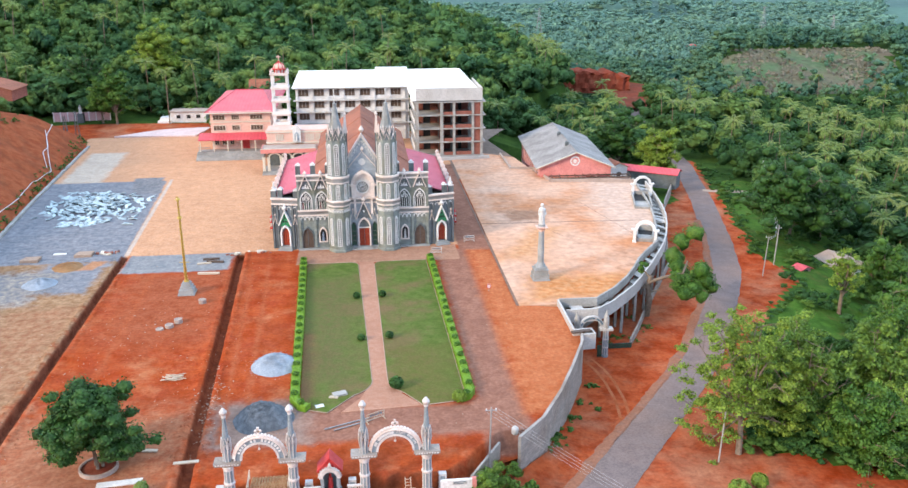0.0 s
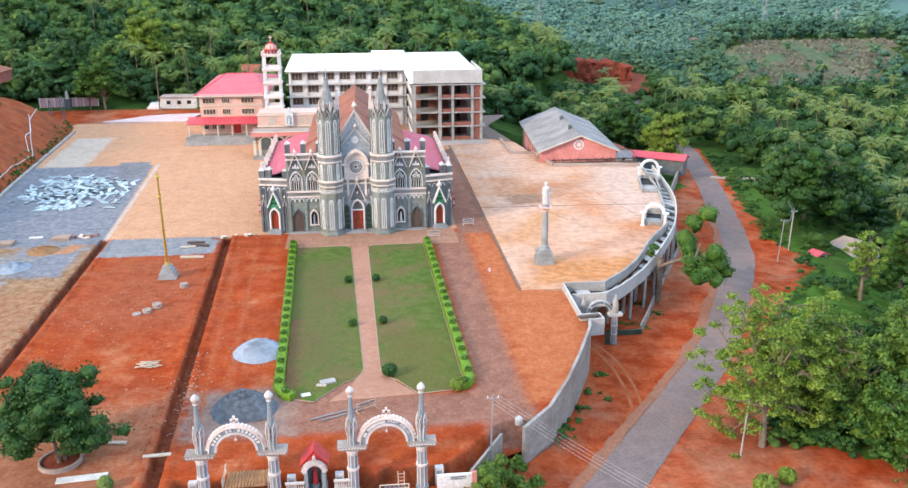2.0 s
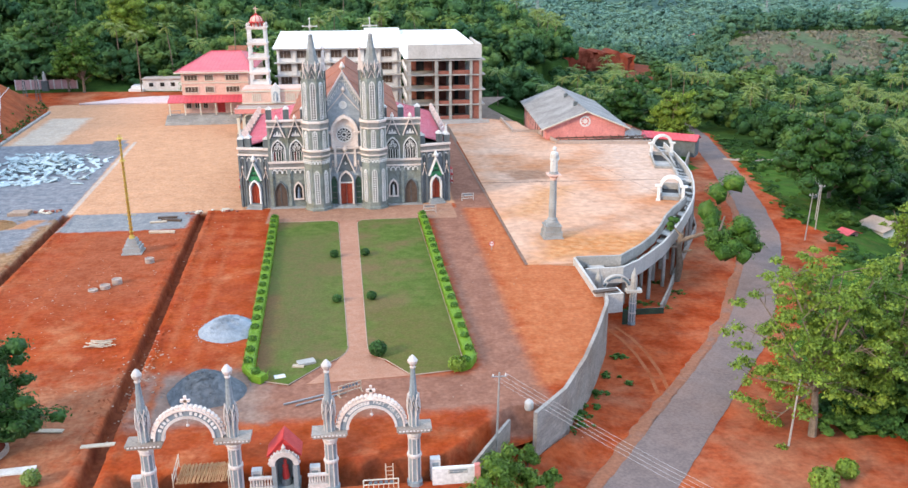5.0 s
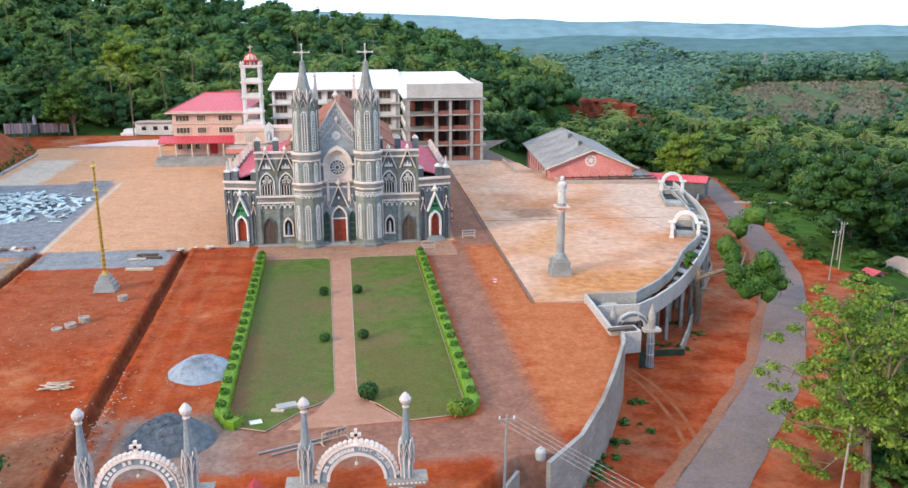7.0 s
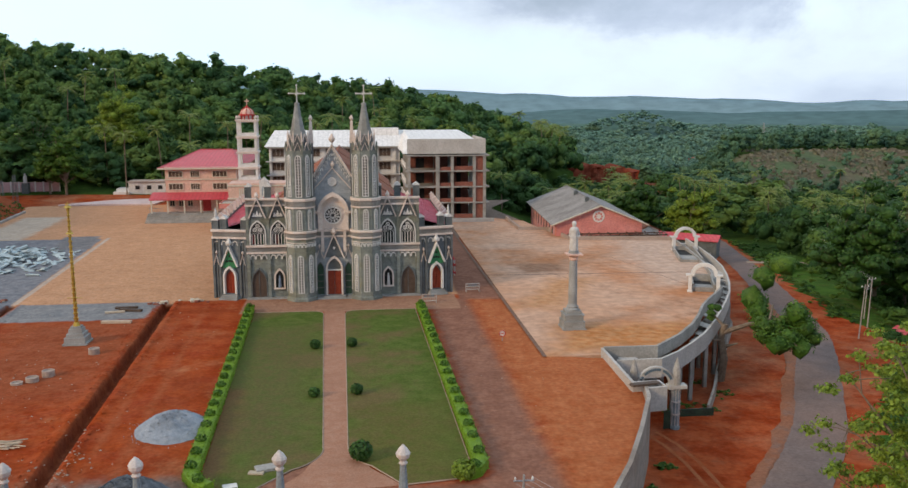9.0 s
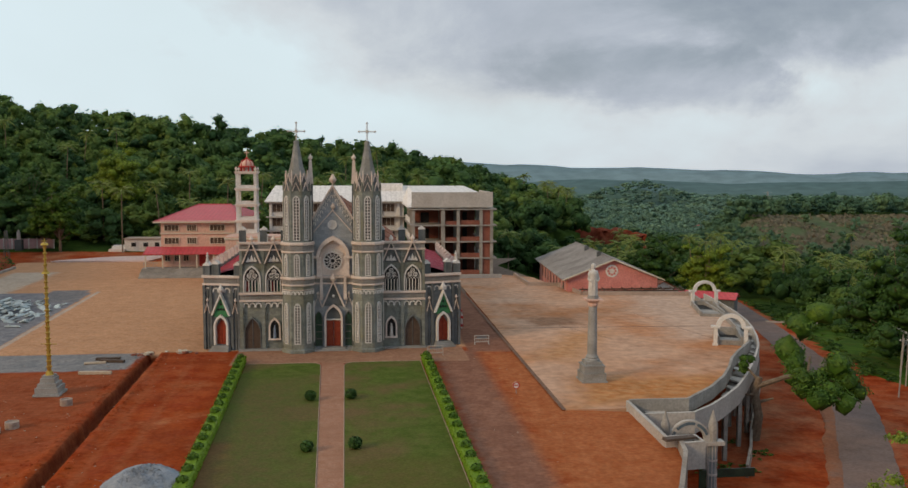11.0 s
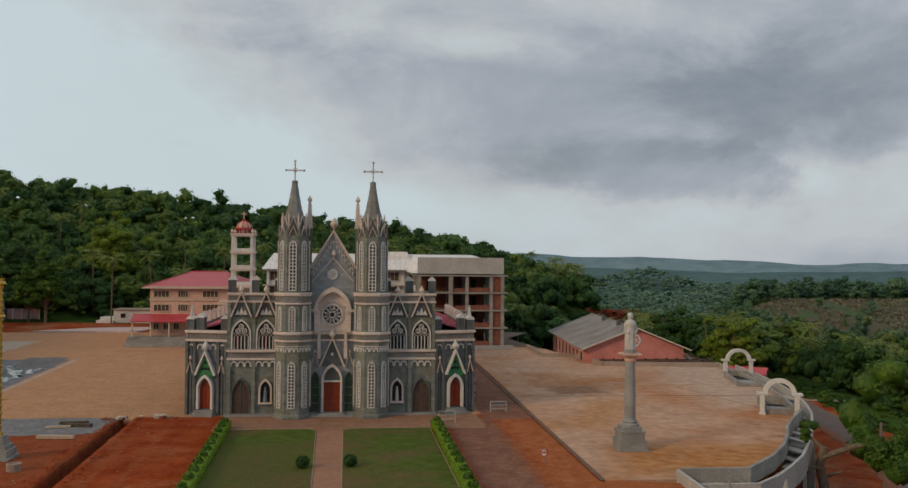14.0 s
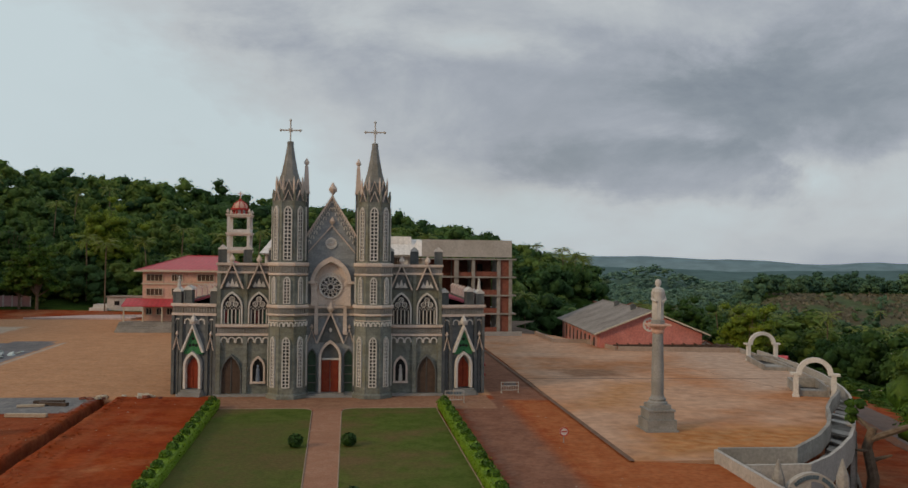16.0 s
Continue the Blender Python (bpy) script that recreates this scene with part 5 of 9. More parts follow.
# ---- aisles: two bays a side
def make_aisle(side):
    a0, a1 = 5.9, 11.75
    x0, x1 = (a0, a1) if side > 0 else (-a1, -a0)
    bm = B()
    box(bm, x0, x1, 0.1, 0.8, 0, 13.8)
    box(bm, x0, x1, 0.8, 2.2, 0, 13.3)
    wall = part("aisle_wall", bm, "stone", CHURCH, "grey stone two-storey aisle front")
    for c in (x0 + 0.2, (x0 + x1) / 2, x1 - 0.2):
        for w, d, z0, z1 in ((0.22, -0.22, 0.25, 6.2), (0.18, -0.16, 7.45, 12.75)):
            bm = B()
            box(bm, c - w, c + w, d, 0.098, z0, z1)
            part("pier", bm, "stone", wall)
    cornice(wall, x0, x1, 0.1, 6.25, 7.45, 0.42)
    cornice(wall, x0, x1, 0.1, 12.75, 13.85, 0.4)
    cs = [x0 + 1.55, x1 - 1.55] if side < 0 else [x0 + 1.5, x1 - 1.6]
    for k, c in enumerate(cs):
        fr, gab, pan = B(), B(), B()
        scallops(fr, c - 1.15, c + 1.15, 5.75, 0.38, -0.16, 0.12)
        gablet(gab, 1.05, 11.15, 13.75, 0.17, -0.5, 0.1, None, c)
        finial(gab, c, -0.2, 13.8, 0.9)
        prism(pan, [(c - 1.0, 11.2), (c + 1.0, 11.2), (c, 13.6)], -0.08, 0.12)
        part("scalloped_frieze", fr, "trim_white", wall)
        part("gablet", gab, "trim", wall)
        part("gablet_panel", pan, "stone_dark", wall)
    for c in cs:
        bm = B()
        for j in range(3):
            h = (0.75, 0.45, 0.45)[j]
            x = c + (0, -0.4, 0.4)[j]
            prism(bm, [(x - 0.28, 11.35), (x + 0.28, 11.35), (x, 11.5 + h)], -0.16, -0.06)
        part("gablet_carving", bm, "trim_white", wall)
    for k, c in enumerate(cs):
        m = Matrix.Translation((c, 0, 0))
        bm = B()
        poly_arch(bm, 0.98, 7.5, 9.1, 10.7, 0.0, 0.15, m)
        win = part("window", bm, "glass", wall, "pointed window with white tracery and dark glass")
        bm = B()
        arch_frame(bm, 0.95, 7.5, 9.1, 10.65, 0.16, -0.26, 0.1, m)
        for j in range(-2, 3):
            box(bm, c + j * 0.39 - 0.05, c + j * 0.39 + 0.05, -0.12, 0.02, 7.5, 9.0)
        for j in range(5):
            cx = c + (j - 2) * 0.39
            gablet(bm, 0.17, 9.0, 9.3, 0.04, -0.12, 0.02, None, cx) if j < 5 else None
        for dx, dz in ((-0.36, 9.55), (0.36, 9.55), (0, 10.05)):
            hoop(bm, c + dx, dz, 0.3, 0.075, -0.12, 0.02, 10)
            for q in range(4):
                aa = math.pi / 4 + q * math.pi / 2
                hoop(bm, c + dx + 0.11 * math.cos(aa), dz + 0.11 * math.sin(aa), 0.11, 0.035, -0.11, 0.02, 6)
        part("tracery", bm, "trim_white", win)
        bm = B()
        if side < 0:
            cols = [(-0.6, "glass_red"), (-0.2, "glass_green"), (0.2, "glass"), (0.6, "glass_green")] if k == 0 else [(-0.6, "glass"), (-0.2, "glass_red"), (0.2, "glass"), (0.6, "glass_green")]
            bm.free()
            for dx, g in cols:
                if g == "glass":
                    continue
                bm = B()
                box(bm, c + dx - 0.13, c + dx + 0.13, -0.03, 0.0, 7.6, 8.8)
                part("stained_pane", bm, g, win)
        else:
            bm.free()
    # lower storey: dark arched doorway and a statue niche
    for k, c in enumerate(cs):
        m = Matrix.Translation((c, 0, 0))
        doorway = (k == 0) == (side < 0)
        if doorway:
            bm = B()
            poly_arch(bm, 0.95, 0.25, 2.2, 4.1, -0.02, 0.15, m)
            d = part("side_door", bm, "door_brown", wall, "dark wooden pointed side door")
            bm = B()
            arch_frame(bm, 0.95, 0.25, 2.2, 4.1, 0.14, -0.25, 0.1, m)
            box(bm, c - 0.03, c + 0.03, -0.08, 0.0, 0.3, 3.9)
            part("frame", bm, "stone_dark", d)
        else:
            # flat dark arch: the niche's inner shade as colour
            bm = B()
            poly_arch(bm, 0.55, 1.5, 2.9, 3.9, -0.02, 0.15, m)
            d = part("niche", bm, "dark", wall, "pink-framed niche with a small statue")
            bm = B()
            arch_frame(bm, 0.55, 1.45, 2.9, 3.9, 0.2, -0.3, 0.1, m)
            box(bm, c - 0.8, c + 0.8, -0.32, 0.1, 1.3, 1.5)
            part("frame", bm, "trim", d)
            bm = B()
            ring(bm, [(0.20, 1.5), (0.24, 1.7), (0.16, 2.5), (0.2, 2.75), (0.09, 2.9), (0.12, 3.0), (0.12, 3.12), (0.03, 3.25)], 8, c, -0.12)
            part("figure", bm, "blue_paint" if side < 0 else "statue", d)
    for c in (x0 + 0.3, (x0 + x1) / 2, x1 - 0.3):
        turret(wall, c, 1.6, 13.3, 15.7, 0.36)
    return wall


for s in (-1, 1):
    make_aisle(s)


# ---- outer bays, turned a little outwards
def make_outer(side):
    L = 4.85
    turn = 15.0 * -side
    m = Matrix.Translation((side * 11.75, 0.15, 0)) @ Matrix.Rotation(radians(-turn), 4, 'Z')
    if side < 0:
        m = m @ Matrix.Translation((-L, 0, 0))
    bm = B()
    box(bm, 0, L, 0, 0.7, 0, 9.5)
    wall = put(part("outer_bay", bm, "stone_slate", CHURCH, "grey stone porch bay with a green tracery gable"), m)
    for c in (0.12, 1.0, L - 1.0, L - 0.12):
        bm = B()
        box(bm, c - 0.16, c + 0.16, -0.3, -0.002, 0.0, 8.25)
        part("pier", bm, "stone_dark", wall)
    for c in (0.55, L - 0.55):
        bm = B()
        box(bm, c - 0.1, c + 0.1, -0.12, -0.002, 0.0, 8.0)
        part("slim_shaft", bm, "stone_dark", wall)
    cornice(wall, 0, L, 0, 8.3, 9.55, 0.4)
    for a, b in ((0.15, 0.95), (1.25, L - 1.25), (L - 0.95, L - 0.15)):
        bm = B()
        scallops(bm, a, b, 7.6, 0.39, -0.15, 0.02)
        part("scalloped_frieze", bm, "trim_white", wall)
    c = L / 2
    t = Matrix.Translation((c, 0, 0))
    bm = B()
    arch_frame(bm, 0.72, 0.7, 3.0, 4.25, 0.24, -0.6, 0.02, t)
    gablet(bm, 1.05, 4.5, 7.0, 0.24, -0.65, 0.02, None, c)
    finial(bm, c, -0.3, 7.2, 1.25)
    part("door_frame", bm, "trim_white", wall, "white pointed frame and gable")
    bm = B()
    prism(bm, [(c - 1.05, 4.3), (c - 0.4, 4.3), (c, 4.7), (c + 0.4, 4.3), (c + 1.05, 4.3), (c + 1.0, 4.6), (c, 6.95), (c - 1.0, 4.6)], -0.3, 0.0)
    g = part("gable_panel", bm, "green_panel", wall, "bright green pierced gable panel")
    # dark discs colour in the shade of the pierced holes
    for dx, dz in ((0, 5.9), (-0.35, 5.2), (0.35, 5.2), (0, 5.25)):
        bm = B()
        ring(bm, [(0.16, 0.0), (0.16, 0.04)], 10, 0, 0, 0, Matrix.Translation((c + dx, -0.3, dz)) @ Matrix.Rotation(math.pi / 2, 4, 'X'))
        part("piercing", bm, "dark", g)
    bm = B()
    for s in (-1, 1):
        x0, x1 = (c + 0.02, c + 0.7) if s > 0 else (c - 0.7, c - 0.02)
        prism(bm, [(x0, 0.75), (x1, 0.75), (x1, 3.0 if s > 0 else 4.0), (x0, 4.0 if s > 0 else 3.0)], -0.1, 0.0)
        for z0, z1 in ((0.95, 1.8), (2.0, 2.9)):
            box(bm, x0 + 0.1, x1 - 0.1, -0.15, -0.09, z0, z1)
    part("door", bm, "door_red", wall, "red varnished double door")
    for q in (0.55, L - 0.55):
        bm = B()
        gablet(bm, 0.32, 4.7, 6.0, 0.09, -0.4, 0.0, None, q)
        finial(bm, q, -0.2, 6.1, 0.6)
        part("small_gable", bm, "trim", wall)
    bm = B()
    for k, (d, z) in enumerate(((1.5, 0.2), (1.15, 0.4), (0.8, 0.6))):
        box(bm, c - 1.3 + 0.1 * k, c + 1.3 - 0.1 * k, -d, 0.0, z - 0.2, z)
    part("step", bm, "granite", wall)
    outer = 0.35 if side < 0 else L - 0.35
    for q, zt in ((outer, 11.2), (outer + side * -1.2, 11.4), (L - outer, 11.3)):
        turret(wall, q, 0.5, 9.5, zt, 0.38)
    bm = B()
    ring(bm, [(0.2, 11.2), (0.22, 11.4), (0.15, 11.8), (0.18, 12.0), (0.07, 12.1), (0.11, 12.2), (0.10, 12.32), (0.02, 12.42)], 8, outer, 0.5)
    part("roof_figure", bm, "statue", wall, "small white statue on a corner turret")
    return m


for s in (-1, 1):
    make_outer(s)

# ---- body, roofs
bm = B()
box(bm, -8.9, 8.9, 1.2, 50, 0, 11.7)
box(bm, -16.1, 16.1, 2.2, 33, 0, 9.2)
part("nave_wall", bm, "stone", CHURCH)
bm = B()
for s in (-1, 1):
    a = [(s * 0.0, 18.2), (s * 9.4, 11.6), (s * 9.4, 11.45), (s * 0.0, 18.0)]
    prism(bm, a, 0.75, 51)
prism(bm, [(-8.9, 11.6), (8.9, 11.6), (0, 17.9)], 1.4, 50)
nave_roof = part("nave_roof", bm, "brown_roof", CHURCH, "weathered brown tiled nave roof")
bm = B()
tube(bm, [(0, 0.8, 18.2), (0, 51, 18.2)], 0.16, 6)
for y in (17, 34):
    for s in (-1, 1):
        tube(bm, [(0, y, 18.22), (s * 9.4, y, 11.66)], 0.09, 4)
part("ridge_tile", bm, "brown_roof", nave_roof)
for s in (-1, 1):
    bm = B()
    n = 26
    prism(bm, [(s * 8.9, 11.5), (s * 16.0, 9.35), (s * 16.0, 9.2), (s * 8.9, 11.3)], 2.3, 33)
    roof = part("aisle_roof", bm, "pink_roof", CHURCH, "pink-red metal sheet aisle roof")
    bm = B()
    for k in range(28):
        y = 3.0 + k * 1.08
        tube(bm, [(s * 8.95, y, 11.52), (s * 15.9, y, 9.41)], 0.03, 4)
    part("seam", bm, "pink_roof", roof)
    bm = B()
    box(bm, s * 16.2 - 0.2, s * 16.2 + 0.2, 2.3, 33, 8.9, 9.7)
    par = part("side_parapet", bm, "stone", CHURCH)
    for k in range(9):
        y = 4.0 + k * 3.45
        bm = B()
        box(bm, s * 16.2 - 0.3, s * 16.2 + 0.3, y - 0.3, y + 0.3, 9.7, 10.7)
        prism(bm, [(s * 16.2 - 0.4, 10.7), (s * 16.2 + 0.4, 10.7), (s * 16.2, 11.1)], y - 0.38, y + 0.38)
        part("merlon", bm, "trim", par)
        bm = B()
        box(bm, s * 16.3 - 0.35, s * 16.3 + 0.35, y - 0.35, y + 0.35, 0, 8.9)
        part("buttress", bm, "stone_dark", par)
# plinth and steps
bm = B()
box(bm, -11.9, 11.9, -0.75, 0.3, 0, 0.22)
box(bm, -2.6, 2.6, -1.6, 0.0, 0, 0.16)
box(bm, -1.5, 1.5, -1.25, 0.0, 0.16, 0.34)
part("plinth", bm, "granite", CHURCH)


# ---------------------------------------------------------------- terrace on the east
TERR = [(23.35, 118.7), (29.4, 118.6), (35.3, 118.4), (42.6, 126.9), (47.2, 135.2), (52.6, 143.4), (56.0, 152.0), (59.6, 164.5), (62.4, 180.0), (64.2, 192.4),
        (60.8, 195.2), (43.4, 199.6), (40.6, 221.0), (33.2, 226.7), (23.9, 223.4)]
flat("terrace_floor", TERR, 0.10, 0.55, "terrace", "stained pinkish concrete terrace", "terrace")
bm = B()
for (ax, ay), (bx, by), w in (((23.4, 161.6), (56.5, 160.4), 0.17), ((23.2, 118.7), (23.2, 215), 0.22), ((30, 170), (38, 152), 0.05), ((47, 175), (52, 150), 0.05)):
    d = Vector((bx - ax, by - ay, 0)).normalized()
    s = Vector((-d.y, d.x, 0)) * w
    vs = [bm.verts.new((p[0] + q * s.x, p[1] + q * s.y, 0.106)) for p, q in (((ax, ay), -1), ((bx, by), -1), ((bx, by), 1), ((ax, ay), 1))]
    bm.faces.new(vs)
tagged(part("trim_3", bm, "joint"), "dark joints and drain slot in the terrace", "joint", kind="structure")


def wall_line(name, pts, h0, h1, thick, material, label, cap=True, category="wall"):
    """A wall along points; h0, h1 are heights or functions of (x, y)."""
    g0 = h0 if callable(h0) else (lambda x, y: h0)
    g1 = h1 if callable(h1) else (lambda x, y: h1)
    bm = B()
    l, r = offset(pts, -thick / 2), offset(pts, thick / 2)
    rows = []
    for (ax, ay), (bx, by) in zip(l, r):
        rows.append([bm.verts.new(v) for v in ((ax, ay, g0(ax, ay)), (bx, by, g0(bx, by)), (bx, by, g1(bx, by)), (ax, ay, g1(ax, ay)))])
    for a, b in zip(rows, rows[1:]):
        for k in range(4):
            bm.faces.new((a[k], a[(k + 1) % 4], b[(k + 1) % 4], b[k]))
    bm.faces.new(rows[0])
    bm.faces.new(rows[-1][::-1])
    ob = tagged(part(name, bm, material), label, category, "", "structure")
    return ob


INNER = [(29.5, 118.5), (35.3, 118.4), (39.4, 122.6), (42.7, 127.0), (45.2, 131.2), (47.3, 135.3), (50.0, 139.4), (52.8, 143.2), (54.4, 145.6)]
INNER2 = [(55.4, 149.4), (57.6, 156.6), (59.7, 164.6), (61.4, 173.0), (62.5, 180.0), (64.3, 192.4)]
OUTER = [(29.9, 115.2), (34.7, 115.3), (37.4, 117.6), (39.9, 120.4), (43.0, 124.2), (45.8, 128.4), (49.2, 134.0), (52.4, 139.6), (55.2, 144.8), (57.5, 150.0), (59.9, 156.4), (61.9, 162.7), (63.6, 170.2), (65.2, 180.0), (66.6, 190.0)]
wall_line("wall_terrace", dense(INNER, 2), -0.4, 1.0, 0.3, "concrete", "grey concrete parapet on the terrace edge")
wall_line("wall_terrace_2", dense(INNER2, 2), -0.4, 0.75, 0.3, "concrete", "grey concrete parapet on the terrace edge")
wall_line("wall_terrace_3", dense(OUTER, 1.5), -1.5, 0.55, 0.26, "concrete_pale", "pale curved concrete outer parapet")
wall_line("wall_terrace_4", [(64.2, 190.9), (44.7, 193.4)], -0.4, 0.8, 0.35, "concrete_warm", "dusty pinkish concrete parapet at the back of the terrace")
wall_line("wall_terrace_5", [(44.5, 193.6), (43.2, 206.4), (37.3, 207.4), (37.4, 224.0)], -0.4, 0.75, 0.35, "concrete_warm", "dusty pinkish concrete parapet beside the hall")
wall_line("wall_terrace_6", [(29.4, 118.7), (29.1, 107.4)], -1.2, 0.85, 0.3, "concrete_pale", "pale parapet wall on the yard's edge")
# gallery between the two parapets: floor, cross slabs, columns below
n = 64
line_o, line_i = dense(OUTER, 0.5), dense(INNER + INNER2, 0.5)
pick = lambda line, t: Vector((*line[min(len(line) - 1, int(t * (len(line) - 1)))], 0))
bm = B()
prev = None
for k in range(n + 1):
    a, b = pick(line_i, k / n), pick(line_o, k / n)
    z = -1.15
    cur = [bm.verts.new((p.x, p.y, q)) for p in (a, b) for q in (z, z - 0.3)]
    if prev:
        for i, j in ((0, 2), (2, 3), (3, 1), (1, 0)):
            bm.faces.new((prev[i], prev[j], cur[j], cur[i]))
    prev = cur
tagged(part("gallery_floor", bm, "concrete", None), "grey concrete floor of the curved gallery", "floor", kind="structure")
slabs = thing("gallery_stair", (0, 0, 0), "broad concrete steps along the curved gallery", "stairs", kind="structure")
for k in range(24):
    t = (k + 0.7) / 24
    a, b = pick(line_i, t), pick(line_o, t)
    d = (pick(line_o, min(1, t + 0.02)) - pick(line_o, max(0, t - 0.02))).normalized()
    z = -0.15 - 0.8 * abs(math.sin(k * 0.42))
    bm = B()
    hw = 0.62 if k % 3 else 0.95
    vs = [bm.verts.new((p.x + q * d.x * hw, p.y + q * d.y * hw, zz)) for zz in (z - 0.16, z) for p, q in ((a, -1), (b, -1), (b, 1), (a, 1))]
    for f in ((0, 1, 2, 3), (4, 5, 6, 7), (0, 1, 5, 4), (1, 2, 6, 5), (2, 3, 7, 6), (3, 0, 4, 7)):
        bm.faces.new([vs[i] for i in f])
    part("step", bm, "concrete_pale", slabs)
for k in range(15):
    t = (k + 0.3) / 15
    for line, off in ((line_o, 0.0), (line_i, 0.0)):
        p = pick(line, t)
        zb = land(p.x, p.y)
        q = thing("column", (p.x, p.y, zb - 0.2), "square grey concrete column under the gallery", "column", "gallery columns", "structure")
        bm = B()
        box(bm, -0.2, 0.2, -0.2, 0.2, 0, -1.4 - zb + 0.2)
        part("shaft", bm, "concrete", q)
# retaining wall behind the columns
wall_line("wall_undercroft", dense([(edge_east(y) - 0.3, y) for y in (119, 121, 128, 136, 150, 165, 180, 195)], 3), lambda x, y: low(y) - 1, -0.45, 0.4, "concrete", "shaded concrete wall under the terrace")

# tall retaining wall along the yard, and the corner box
WALL = [(16.4, 80.2), (19.9, 84.2), (23.2, 90.0), (26.3, 96.6), (29.3, 103.6), (30.0, 106.6)]
wall_line("wall_retaining", dense(WALL, 1.5), lambda x, y: land(x + 2, y) - 1.5, 0.9, 0.36, "wallstone", "tall weathered block retaining wall along the yard")
wall_line("wall_retaining_2", [(14.3, 80.8), (12.4, 77.8), (10.4, 74.6)], -4, 0.05, 0.25, "wallstone", "low weathered wall beside the gate")
wall_line("wall_corner", [(29.0, 107.3), (31.6, 107.5), (31.7, 105.8), (29.9, 105.6)], -1.4, 0.9, 0.3, "concrete_pale", "pale concrete corner box on the wall")
bm = B()
prism(bm, [(-1.5, 0.0), (1.5, 0.0), (1.4, 0.16), (-1.4, 0.2)], -0.35, 0.35)
tagged(put(part("timber_beam", bm, "door_brown"), pose(29.9, 106.4, 0.92, 0, 0, 12)), "rusty brown plank lying on the wall corner", "plank")
# low boundary wall along the road
FENCE = [(40.0, 115.2), (43.4, 121.6), (46.9, 128.9), (53.2, 140.8), (59.5, 152.8), (64.5, 168.0), (69.5, 184.0), (75.0, 199.0), (82.0, 214.0)]
wall_line("wall_boundary", dense(FENCE, 2), lambda x, y: land(x, y) - 0.6, lambda x, y: low(y) + (1.25 if y < 160 else 1.25 + 0.035 * (y - 160)), 0.28, "wallstone", "long low weathered boundary wall beside the road")


def white_arch(at, rz, label, half):
    t = thing("arch", at, label, "arch", "terrace arches", rz=rz)
    for s in (-1, 1):
        bm = B()
        box(bm, s * half - 0.24, s * half + 0.24, -0.27, 0.27, 0, 2.35)
        box(bm, s * half - 0.34, s * half + 0.34, -0.34, 0.34, 0, 0.25)
        part("pillar", bm, "trim_white", t)
        bm = B()
        box(bm, s * (half + 0.05) - 0.55, s * (half + 0.05) + 0.55, -0.38, 0.38, 2.35, 2.6)
        part("capital", bm, "trim_white", t)
    bm = B()
    o = [((half - 0.05) * math.cos(math.pi * k / 18), 2.5 + 1.75 * math.sin(math.pi * k / 18)) for k in range(19)]
    i = [((half - 0.57) * math.cos(math.pi * k / 18), 2.5 + 1.25 * math.sin(math.pi * k / 18)) for k in range(19)]
    band(bm, o, i, -0.24, 0.24)
    part("arch_ring", bm, "trim_white", t)
    return t


white_arch((52.0, 146.1, 0.1), -19, "white painted arch over a stair on the terrace", 1.9)
white_arch((62.3, 179.6, 0.1), -2, "white painted arch over a stair on the terrace", 2.05)


def stairwell(name, x0, x1, y0, y1, h, rz, at):
    t = thing(name, at, "grey concrete stairwell kerb, far steps coloured dark as shade", "stairwell", rz=rz)
    for k, (a, b, c, d) in enumerate(((x0, x0 + 0.25, y0, y1), (x1 - 0.25, x1, y0, y1), (x0 + 0.26, x1 - 0.26, y1 - 0.25, y1))):
        bm = B()
        box(bm, a, b, c, d, 0, h)
        part("kerb_wall", bm, "concrete", t)
    n = 9
    for k in range(n):
        bm = B()
        box(bm, x0 + 0.27, x1 - 0.27, y0 + k * (y1 - y0 - 0.3) / n, y0 + (k + 1) * (y1 - y0 - 0.3) / n, 0.0, 0.05 + 0.6 * h * (1 - (k + 1) / n))
        # no hole below: far steps go near-black for the well's shade
        part("step", bm, "concrete" if k < 4 else "dark", t)
    return t


stairwell("stairwell", -1.6, 1.6, 0.45, 8.0, 1.1, -19, (52.0, 146.1, 0.1))
stairwell("stairwell", -1.9, 1.9, -13.0, -1.0, 0.75, -14, (62.2, 180.8, 0.1))

# ---- column with a robed statue
mon = thing("monument", (28.95, 129.9, 0.1), "grey granite column on a stepped pedestal with a white statue", "monument")
for w, z0, z1 in ((1.4, 0.0, 0.12), (1.27, 0.12, 0.98), (1.1, 0.98, 1.66), (1.18, 1.66, 1.82), (0.9, 1.82, 2.2)):
    bm = B()
    box(bm, -w, w, -w, w, z0, z1)
    bmesh.ops.bevel(bm, geom=bm.edges[:], offset=0.025, segments=1)
    part("pedestal_step", bm, "granite", mon)
bm = B()
ring(bm, [(0.85, 2.2), (0.85, 2.35), (0.68, 2.5), (0.72, 2.62), (0.58, 2.8), (0.52, 2.95), (0.52, 5.0), (0.45, 8.15), (0.5, 8.2)], 20)
part("shaft", bm, "granite", mon, smooth=False)
bm = B()
ring(bm, [(0.46, 8.15), (0.55, 8.35), (0.5, 8.5), (0.72, 8.75), (0.95, 8.85)], 16)
box(bm, -0.9, 0.9, -0.9, 0.9, 8.85, 9.0)
part("capital", bm, "peach", mon, "peach-painted moulded capital")
bm = B()
